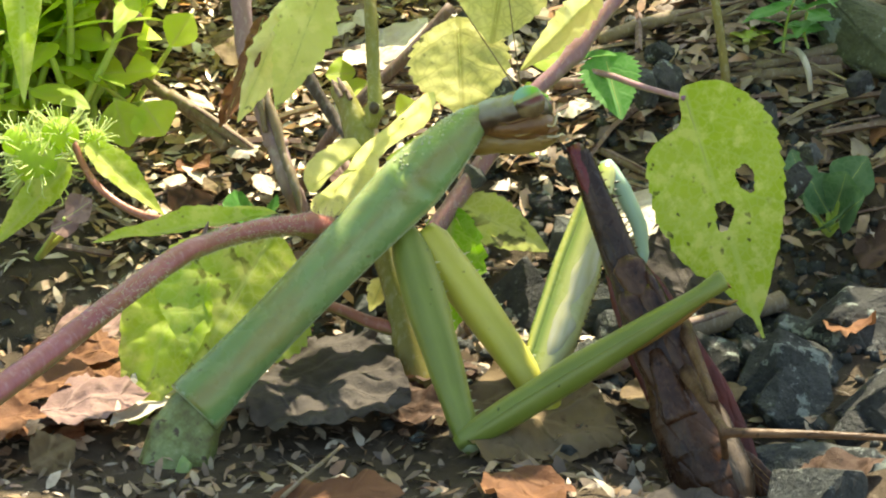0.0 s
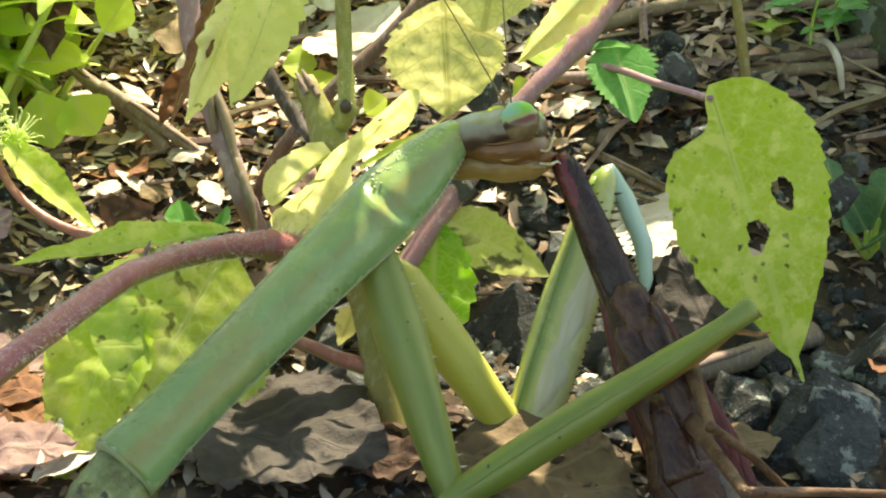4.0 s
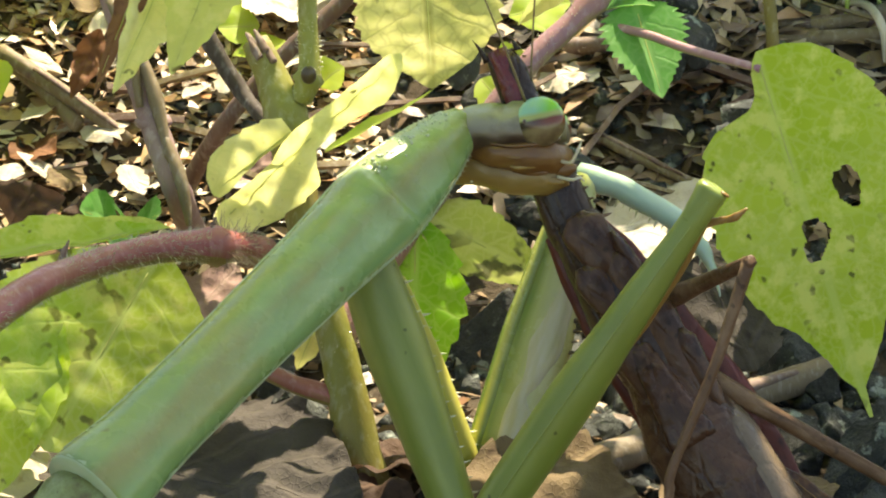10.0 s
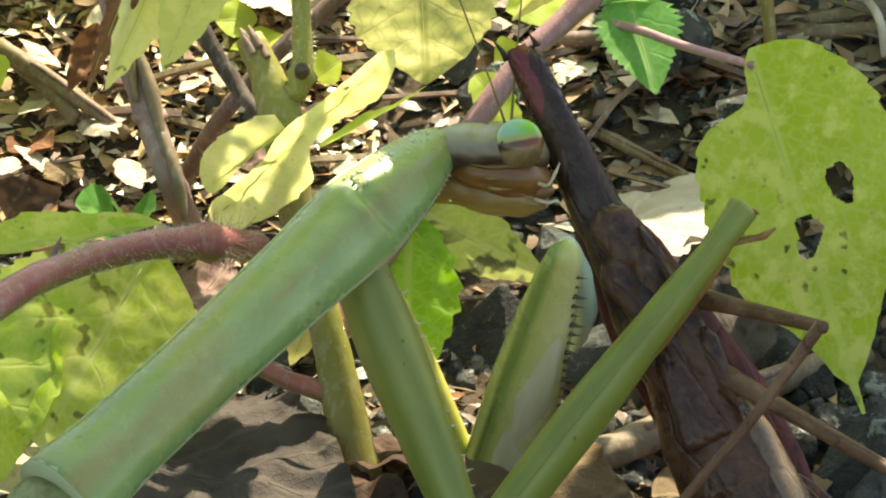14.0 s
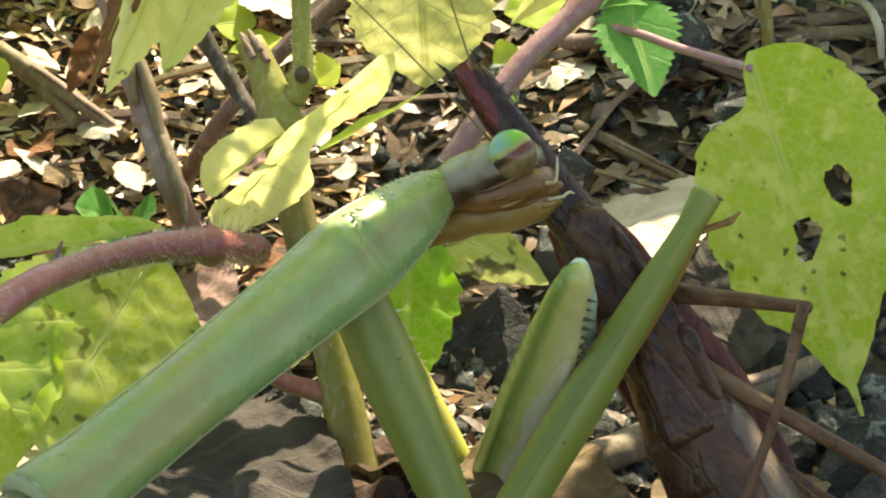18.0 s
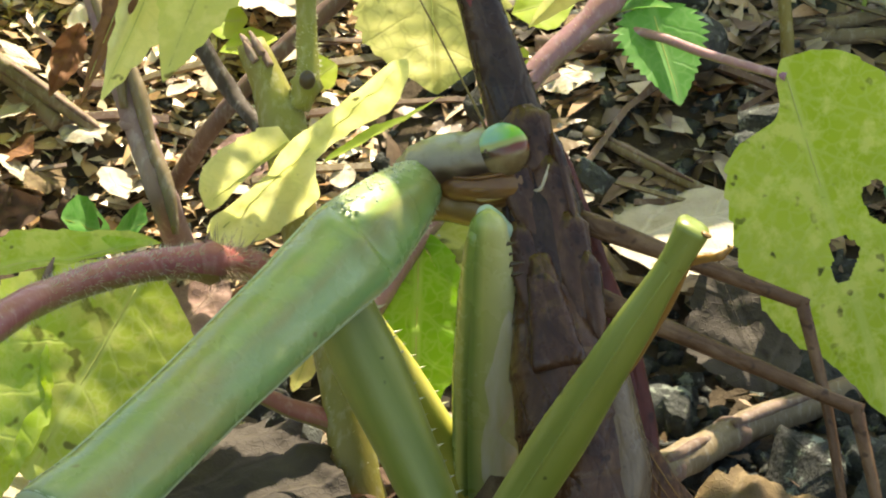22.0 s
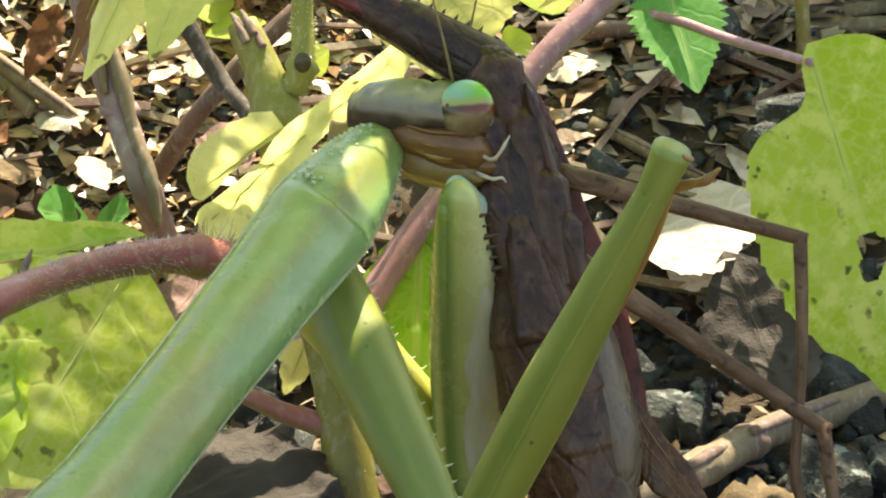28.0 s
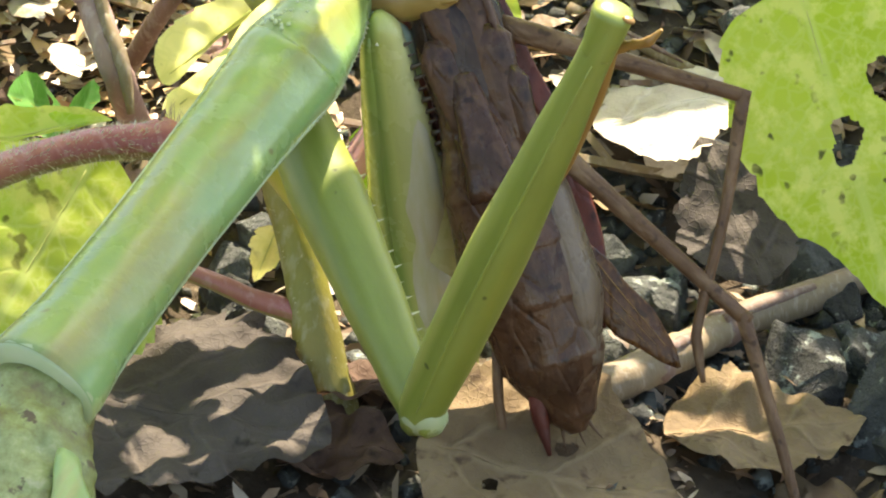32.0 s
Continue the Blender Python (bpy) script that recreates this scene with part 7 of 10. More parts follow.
    walk(head, [
        (0, mm(-0.17, -0.00, -0.99, 5.7, -20.0, 146.5)),
        (0.5, mm(-0.20, -0.01, -0.98, 7.0, -21.1, 144.8)),
        (1, mm(-0.22, -0.01, -0.98, 12.3, -14.1, 110.0)),
        (1.5, mm(-0.24, -0.00, -0.97, 10.4, -20.7, 132.3)),
        (2, mm(-0.26, -0.00, -0.97, 6.2, -25.0, 156.3)),
        (2.5, mm(-0.27, 0.00, -0.96, 7.4, -26.6, 151.7)),
        (3, mm(-0.29, 0.00, -0.96, 8.8, -26.7, 149.0)),
        (3.5, mm(-0.33, 0.00, -0.94, 10.8, -28.8, 146.4)),
        (5.5, mm(-0.49, 0.00, -0.87, 26.1, -26.8, 118.2)),
        (6, mm(-0.51, -0.00, -0.86, 26.4, -29.1, 121.4)),
        (6.5, mm(-0.54, 0.00, -0.84, 26.0, -31.8, 127.0)),
        (7, mm(-0.57, 0.00, -0.82, 30.4, -30.1, 118.5)),
        (7.5, mm(-0.58, -0.00, -0.81, 32.5, -29.7, 115.4)),
        (8, mm(-0.60, -0.00, -0.80, 29.3, -37.0, 126.5)),
        (8.5, mm(-0.61, -0.00, -0.79, 25.2, -40.9, 136.4)),
        (9, mm(-0.61, 0.00, -0.79, 26.9, -41.3, 133.7)),
        (9.5, mm(-0.62, 0.00, -0.79, 30.4, -38.6, 126.5)),
        (10, mm(-0.62, -0.00, -0.79, 31.6, -36.8, 123.8)),
        (10.5, mm(-0.62, 0.00, -0.78, 29.6, -38.1, 128.3)),
        (11, mm(-0.62, 0.00, -0.78, 25.7, -43.8, 137.1)),
        (11.5, mm(-0.62, -0.00, -0.78, 24.4, -45.5, 139.8)),
        (12, mm(-0.62, -0.00, -0.78, 27.3, -44.9, 134.3)),
        (12.5, mm(-0.63, -0.00, -0.78, 27.2, -45.1, 134.8)),
        (13, mm(-0.63, 0.00, -0.78, 27.1, -44.5, 135.2)),
        (13.5, mm(-0.63, 0.00, -0.78, 38.2, -28.9, 106.1)),
        (14, mm(-0.64, 0.00, -0.77, 33.9, -39.1, 121.6)),
        (14.5, mm(-0.64, 0.00, -0.77, 32.5, -39.0, 124.8)),
        (16.5, mm(-0.65, -0.00, -0.76, 22.1, -47.1, 145.2)),
        (17, mm(-0.65, 0.00, -0.76, 17.8, -50.5, 152.5)),
        (17.5, mm(-0.65, -0.00, -0.76, 22.2, -47.2, 145.0)),
        (18, mm(-0.64, -0.00, -0.77, 15.6, -51.2, 156.0)),
        (18.5, mm(-0.64, 0.00, -0.76, 12.8, -50.6, 160.3)),
        (19, mm(-0.64, 0.00, -0.77, 20.8, -48.9, 147.4)),
        (19.5, mm(-0.64, -0.00, -0.77, 8.0, -54.2, 168.0)),
        (20, mm(-0.66, 0.00, -0.75, 22.5, -50.4, 145.8)),
        (20.5, mm(-0.72, -0.20, -0.69, 21.7, -52.8, 148.1)),
        (21, mm(-0.79, -0.39, -0.61, 27.9, -51.8, 139.2)),
        (21.5, mm(-0.90, -0.54, -0.50, 36.2, -48.8, 126.3)),
        (22, mm(-1.00, -0.73, -0.40, 38.6, -47.2, 123.2)),
        (22.5, mm(-1.06, -0.81, -0.33, 41.2, -46.2, 119.7)),
        (23, mm(-1.11, -0.88, -0.24, 44.4, -45.6, 115.8)),
        (23.5, mm(-1.01, -1.07, -0.35, 38.6, -53.6, 127.9)),
        (24, mm(-1.19, -1.06, -0.11, 47.1, -44.3, 113.0)),
        (24.5, mm(-1.08, -1.14, -0.24, 43.3, -50.7, 120.9)),
        (25, mm(-1.02, -1.18, -0.32, 40.0, -54.0, 126.8)),
        (25.5, mm(-0.98, -1.19, -0.36, 38.6, -55.8, 129.2)),
        (27.5, mm(-1.16, -1.53, -0.14, 45.2, -50.7, 118.1)),
        (28, mm(-1.53, -1.30, 0.32, 50.9, -33.4, 100.9)),
        (28.5, mm(-1.52, -1.34, 0.31, 50.2, -33.8, 102.6)),
        (29, mm(-1.44, -1.41, 0.21, 49.6, -37.4, 105.0)),
        (29.5, mm(-1.42, -1.44, 0.20, 48.7, -37.6, 106.8)),
        (30, mm(-1.33, -1.53, 0.11, 46.9, -40.9, 111.2)),
        (30.5, mm(-1.49, -1.35, 0.33, 49.9, -33.1, 103.1)),
        (31, mm(-1.48, -1.33, 0.31, 51.3, -34.3, 101.2)),
        (31.5, mm(-1.36, -1.46, 0.19, 51.0, -40.3, 105.7)),
        (32, mm(-1.24, -1.59, 0.08, 48.4, -44.6, 112.3)),
    ])
    walk(coxa, [
        (0, mm(10.63, 3.71, -0.72, 8.4, -9.9, 59.9)),
        (0.5, mm(9.20, 2.63, -0.79, 9.8, -8.7, 60.0)),
        (1, mm(9.76, 3.11, -1.35, 11.0, -7.8, 60.8)),
        (1.5, mm(9.89, 3.46, -1.82, 11.9, -6.6, 59.4)),
        (2, mm(9.85, 3.33, -2.25, 13.0, -5.3, 59.6)),
        (2.5, mm(9.96, 3.54, -2.13, 13.8, -2.1, 59.0)),
        (3, mm(9.52, 2.77, -1.83, 14.8, 1.4, 60.4)),
        (3.5, mm(9.66, 2.86, -1.26, 16.8, 5.7, 60.7)),
        (5.5, mm(8.83, 2.45, -1.52, 27.2, 11.5, 68.7)),
        (6, mm(9.04, 2.56, -1.90, 28.6, 11.9, 69.3)),
        (6.5, mm(8.48, 2.92, -1.89, 30.4, 13.0, 69.0)),
        (7, mm(7.58, 2.32, -1.58, 32.2, 13.2, 70.1)),
        (7.5, mm(8.09, 2.44, -2.13, 33.2, 14.1, 69.5)),
        (8, mm(8.54, 2.05, -2.61, 34.4, 13.6, 71.0)),
        (8.5, mm(8.13, 2.26, -2.43, 35.0, 14.1, 70.8)),
        (9, mm(7.93, 2.29, -2.36, 35.3, 14.6, 70.4)),
        (9.5, mm(8.31, 1.79, -2.71, 35.1, 16.1, 68.5)),
        (10, mm(8.28, 1.87, -2.70, 35.2, 15.9, 68.8)),
        (10.5, mm(8.27, 2.57, -2.71, 34.9, 16.9, 67.4)),
        (11, mm(8.15, 2.33, -2.64, 35.4, 16.0, 68.8)),
        (11.5, mm(8.17, 1.95, -2.68, 35.9, 15.4, 69.8)),
        (12, mm(8.31, 1.93, -2.77, 35.8, 15.0, 70.3)),
        (12.5, mm(8.15, 2.00, -2.69, 36.1, 15.2, 70.2)),
        (13, mm(7.85, 2.43, -2.51, 36.6, 14.9, 70.9)),
        (13.5, mm(8.65, 3.17, -3.12, 36.0, 15.8, 69.5)),
        (14, mm(7.52, 2.42, -2.34, 37.4, 14.2, 72.3)),
        (14.5, mm(7.14, 2.91, -2.05, 37.9, 13.5, 73.3)),
        (16.5, mm(6.64, 2.21, -1.70, 38.9, 11.8, 75.8)),
        (17, mm(7.11, 1.98, -2.08, 39.0, 10.5, 77.3)),
        (17.5, mm(6.76, 2.34, -1.80, 38.9, 11.6, 76.0)),
        (18, mm(6.98, 1.90, -1.95, 38.9, 10.4, 77.4)),
        (18.5, mm(6.64, 1.74, -1.67, 39.0, 10.4, 77.4)),
        (19, mm(7.14, 1.82, -2.06, 38.5, 11.7, 75.7)),
        (19.5, mm(7.50, 1.32, -2.36, 38.0, 13.0, 73.9)),
        (20, mm(7.30, 2.58, -2.45, 37.2, 2.4, 60.9)),
        (20.5, mm(7.03, 2.82, -2.44, 40.3, 16.3, 71.7)),
        (21, mm(6.69, 2.05, -2.26, 41.5, 15.5, 73.2)),
        (21.5, mm(6.98, 1.20, -2.68, 42.7, 14.3, 75.0)),
        (22, mm(6.79, 1.27, -2.69, 44.1, 14.0, 76.0)),
        (22.5, mm(6.81, 1.72, -2.86, 43.2, 4.1, 65.7)),
        (23, mm(6.56, 1.97, -2.79, 44.5, 1.0, 63.4)),
        (23.5, mm(6.39, 1.38, -2.73, 45.5, -0.1, 63.5)),
        (24, mm(6.35, 1.87, -2.84, 45.6, 0.6, 60.5)),
        (24.5, mm(6.39, 1.92, -2.89, 45.4, 2.3, 61.9)),
        (25, mm(6.53, 1.86, -3.03, 45.2, 4.4, 63.3)),
        (25.5, mm(6.40, 1.87, -2.88, 45.3, 1.9, 61.3)),
        (27.5, mm(6.37, 1.23, -2.79, 44.2, -2.5, 54.6)),
        (28, mm(6.34, 1.82, -2.74, 42.4, -1.0, 51.1)),
        (28.5, mm(6.25, 1.94, -2.64, 42.1, -2.2, 49.5)),
        (29, mm(6.42, 1.65, -2.79, 41.8, -3.5, 48.0)),
        (29.5, mm(6.49, 2.02, -2.88, 42.1, -4.8, 47.2)),
        (30, mm(6.65, 2.20, -3.01, 42.6, -6.6, 47.1)),
        (30.5, mm(6.44, 2.46, -2.90, 42.3, -5.9, 45.2)),
        (31, mm(6.48, 2.03, -3.02, 42.6, -6.2, 44.6)),
        (31.5, mm(6.42, 1.74, -3.04, 42.1, -2.7, 46.0)),
        (32, mm(6.14, 1.82, -2.78, 42.2, 0.8, 48.5)),
    ])
    walk(femur, [
        (0, mm(17.64, 15.81, 1.89, 2.8, -9.4, 165.0)),
        (0.5, mm(16.23, 14.78, 1.51, 3.7, -10.8, 163.3)),
        (1, mm(16.63, 15.37, 0.71, 3.7, -12.2, 165.5)),
        (1.5, mm(17.07, 15.61, -0.04, 3.8, -13.2, 164.5)),
        (2, mm(17.04, 15.52, -0.79, 4.1, -14.3, 164.6)),
        (2.5, mm(17.29, 15.71, -1.51, 4.2, -15.3, 163.5)),
        (3, mm(16.55, 15.11, -2.10, 4.5, -16.4, 164.0)),
        (3.5, mm(16.59, 15.17, -2.64, 5.0, -18.7, 164.6)),
        (5.5, mm(13.89, 15.41, -4.36, 7.2, -40.2, 165.6)),
        (6, mm(13.96, 15.55, -4.83, 7.2, -41.3, 166.0)),
        (6.5, mm(13.44, 15.84, -5.09, 8.0, -47.5, 165.7)),
        (7, mm(12.29, 15.32, -4.82, 7.3, -52.2, 167.7)),
        (7.5, mm(12.91, 15.34, -5.60, 1.2, -35.7, 177.9)),
        (8, mm(13.03, 15.10, -5.95, -0.7, -36.6, -178.7)),
        (8.5, mm(12.67, 15.26, -5.90, -6.7, -46.2, -169.0)),
        (9, mm(12.55, 15.24, -5.94, -9.7, -53.5, -164.6)),
        (9.5, mm(13.32, 14.48, -6.64, -10.3, -52.3, -163.7)),
        (10, mm(13.22, 14.59, -6.59, -10.3, -52.0, -163.8)),
        (10.5, mm(13.50, 15.11, -6.84, -9.7, -53.8, -164.9)),
        (11, mm(13.08, 15.06, -6.55, -4.3, -38.2, -173.1)),
        (11.5, mm(12.89, 14.80, -6.46, -7.0, -38.1, -168.7)),
        (12, mm(12.92, 14.85, -6.43, -5.4, -38.1, -171.2)),
        (12.5, mm(12.80, 14.89, -6.42, -7.3, -38.1, -168.2)),
        (13, mm(12.35, 15.39, -6.16, -7.4, -38.5, -168.3)),
        (13.5, mm(13.44, 15.96, -6.98, -4.8, -38.6, -172.3)),
        (14, mm(11.72, 15.53, -5.81, -6.3, -39.2, -170.0)),
        (14.5, mm(11.10, 16.14, -5.35, -8.3, -39.1, -166.9)),
        (16.5, mm(10.05, 15.68, -4.60, -19.3, -56.2, -151.0)),
        (17, mm(10.17, 15.61, -4.67, -14.0, -38.1, -158.1)),
        (17.5, mm(10.13, 15.84, -4.65, -14.1, -38.2, -158.0)),
        (18, mm(10.02, 15.53, -4.50, -14.9, -37.6, -156.5)),
        (18.5, mm(9.70, 15.36, -4.25, -15.6, -37.5, -155.4)),
        (19, mm(10.57, 15.30, -4.94, -14.7, -37.6, -156.7)),
        (19.5, mm(11.33, 14.62, -5.56, -12.9, -38.1, -159.6)),
        (20, mm(14.20, 14.98, -3.03, -15.2, -60.1, -158.2)),
        (20.5, mm(11.32, 15.76, -6.43, -14.7, -66.7, -160.3)),
        (21, mm(10.65, 15.15, -6.06, -17.8, -73.0, -157.5)),
        (21.5, mm(10.53, 14.50, -6.18, -23.4, -71.5, -150.3)),
        (22, mm(10.13, 14.64, -6.13, -34.8, -70.2, -135.8)),
        (22.5, mm(12.65, 14.62, -3.86, -39.3, -72.2, -131.4)),
        (23, mm(12.92, 14.66, -3.04, -45.1, -72.7, -125.0)),
        (23.5, mm(12.73, 14.09, -2.72, -51.4, -72.6, -117.7)),
        (24, mm(13.33, 14.24, -2.99, -55.8, -75.0, -114.3)),
        (24.5, mm(13.08, 14.43, -3.45, -50.4, -73.8, -119.9)),
        (25, mm(12.89, 14.50, -4.13, -45.3, -72.6, -125.3)),
        (25.5, mm(13.21, 14.32, -3.35, -50.4, -72.7, -119.4)),
        (27.5, mm(14.59, 12.80, -2.18, -52.0, -73.8, -117.9)),
        (28, mm(15.25, 12.88, -2.49, -46.4, -77.2, -126.2)),
        (28.5, mm(15.48, 12.72, -2.09, -51.9, -78.7, -120.9)),
        (29, mm(15.91, 12.17, -1.93, -46.3, -80.7, -128.1)),
        (29.5, mm(16.11, 12.40, -1.68, -62.3, -81.7, -111.5)),
        (30, mm(16.26, 12.53, -1.38, -69.1, -82.0, -104.4)),
        (30.5, mm(16.39, 12.48, -1.45, -89.6, -82.1, -83.6)),
        (31, mm(16.53, 11.93, -1.48, -86.7, -81.1, -85.7)),
        (31.5, mm(16.28, 11.94, -2.38, -88.5, -82.5, -85.3)),
        (32, mm(15.55, 12.45, -2.98, -78.9, -80.5, -93.5)),
    ])
    walk(far_coxa, [
        (0, mm(8.76, 3.99, -1.60, 9.5, 2.1, 79.2)),
        (0.5, mm(7.44, 3.06, -1.74, 11.1, 2.7, 78.8)),
        (1, mm(8.14, 3.68, -2.39, 12.4, 3.0, 79.1)),
        (1.5, mm(8.40, 4.11, -3.03, 13.4, 3.0, 78.6)),
        (2, mm(8.45, 4.03, -3.65, 14.7, 6.5, 80.0)),
        (2.5, mm(8.59, 4.36, -4.29, 15.9, 12.3, 81.2)),
        (3, mm(8.08, 3.68, -4.76, 17.2, 14.4, 83.4)),
        (3.5, mm(7.98, 3.82, -4.92, 19.9, 16.9, 84.4)),
        (5.5, mm(6.24, 3.48, -5.80, 29.1, 4.2, 82.5)),
        (6, mm(6.37, 3.64, -6.13, 30.5, 4.6, 82.2)),
        (6.5, mm(5.72, 3.98, -6.06, 32.5, 6.9, 82.7)),
        (7, mm(4.73, 3.36, -5.68, 34.7, 10.8, 86.2)),
        (7.5, mm(5.25, 3.45, -6.25, 36.3, 19.6, 82.5)),
        (8, mm(5.66, 3.05, -6.70, 38.5, 23.8, 86.6)),
        (8.5, mm(5.26, 3.23, -6.54, 39.1, 24.3, 85.1)),
        (9, mm(5.10, 3.24, -6.49, 39.1, 24.6, 83.3)),
        (9.5, mm(5.50, 2.72, -6.86, 39.6, 27.1, 82.1)),
        (10, mm(5.45, 2.80, -6.84, 40.0, 27.6, 82.8)),
        (10.5, mm(5.46, 3.49, -6.86, 40.2, 29.3, 81.9)),
        (11, mm(5.32, 3.26, -6.77, 40.6, 28.6, 83.5)),
        (11.5, mm(5.31, 2.90, -6.80, 41.1, 28.7, 84.9)),
        (12, mm(5.46, 2.88, -6.89, 41.0, 28.4, 85.3)),
        (12.5, mm(5.28, 2.95, -6.80, 41.6, 29.3, 85.7)),
        (13, mm(4.95, 3.40, -6.59, 42.2, 29.3, 86.7)),
        (13.5, mm(5.83, 4.07, -7.27, 41.8, 29.9, 85.5)),
        (14, mm(4.64, 3.29, -6.44, 42.7, 27.5, 88.5)),
        (14.5, mm(4.26, 3.74, -6.16, 42.8, 25.9, 89.6)),
        (16.5, mm(3.82, 2.85, -5.87, 42.8, 21.8, 92.4)),
        (17, mm(4.32, 2.59, -6.27, 42.5, 19.9, 93.9)),
        (17.5, mm(3.97, 2.94, -5.99, 42.7, 21.1, 92.5)),
        (18, mm(4.20, 2.51, -6.14, 42.3, 20.0, 93.8)),
        (18.5, mm(3.85, 2.35, -5.86, 42.5, 20.3, 93.8)),
        (19, mm(4.37, 2.42, -6.27, 42.4, 22.0, 92.3)),
        (19.5, mm(4.73, 1.93, -6.56, 42.9, 24.2, 92.3)),
        (20, mm(4.42, 3.19, -6.57, 45.9, 28.9, 92.6)),
        (20.5, mm(4.04, 3.43, -6.49, 45.8, 25.0, 90.3)),
        (21, mm(3.61, 2.72, -6.24, 46.9, 23.8, 92.4)),
        (21.5, mm(3.82, 1.94, -6.58, 48.2, 23.0, 96.5)),
        (22, mm(3.52, 2.08, -6.50, 50.0, 22.8, 99.9)),
        (22.5, mm(3.48, 2.56, -6.61, 51.4, 23.6, 101.7)),
        (23, mm(3.13, 2.86, -6.45, 53.0, 23.2, 104.8)),
        (23.5, mm(2.88, 2.27, -6.30, 53.8, 22.9, 105.9)),
        (24, mm(2.77, 2.74, -6.35, 55.8, 25.2, 105.4)),
        (24.5, mm(2.81, 2.78, -6.38, 55.4, 25.3, 103.1)),
        (25, mm(2.94, 2.70, -6.52, 54.9, 25.6, 100.8)),
        (25.5, mm(2.89, 2.55, -6.46, 54.9, 24.6, 102.6)),
        (27.5, mm(3.23, 1.22, -6.80, 54.3, 23.0, 106.7)),
        (28, mm(3.28, 1.56, -6.84, 55.1, 25.1, 105.8)),
        (28.5, mm(3.20, 1.72, -6.75, 55.1, 25.1, 106.1)),
        (29, mm(3.37, 1.46, -6.91, 54.9, 24.9, 106.6)),
        (29.5, mm(3.46, 1.84, -7.00, 55.8, 26.7, 107.5)),
        (30, mm(3.63, 2.05, -7.16, 56.2, 27.7, 108.7)),
        (30.5, mm(3.37, 2.23, -7.00, 58.5, 29.8, 109.6)),
        (31, mm(3.39, 1.79, -7.11, 59.5, 30.3, 110.7)),
        (31.5, mm(3.31, 1.45, -7.12, 59.5, 30.3, 107.9)),
        (32, mm(3.01, 1.50, -6.84, 58.8, 29.3, 105.1)),
    ])
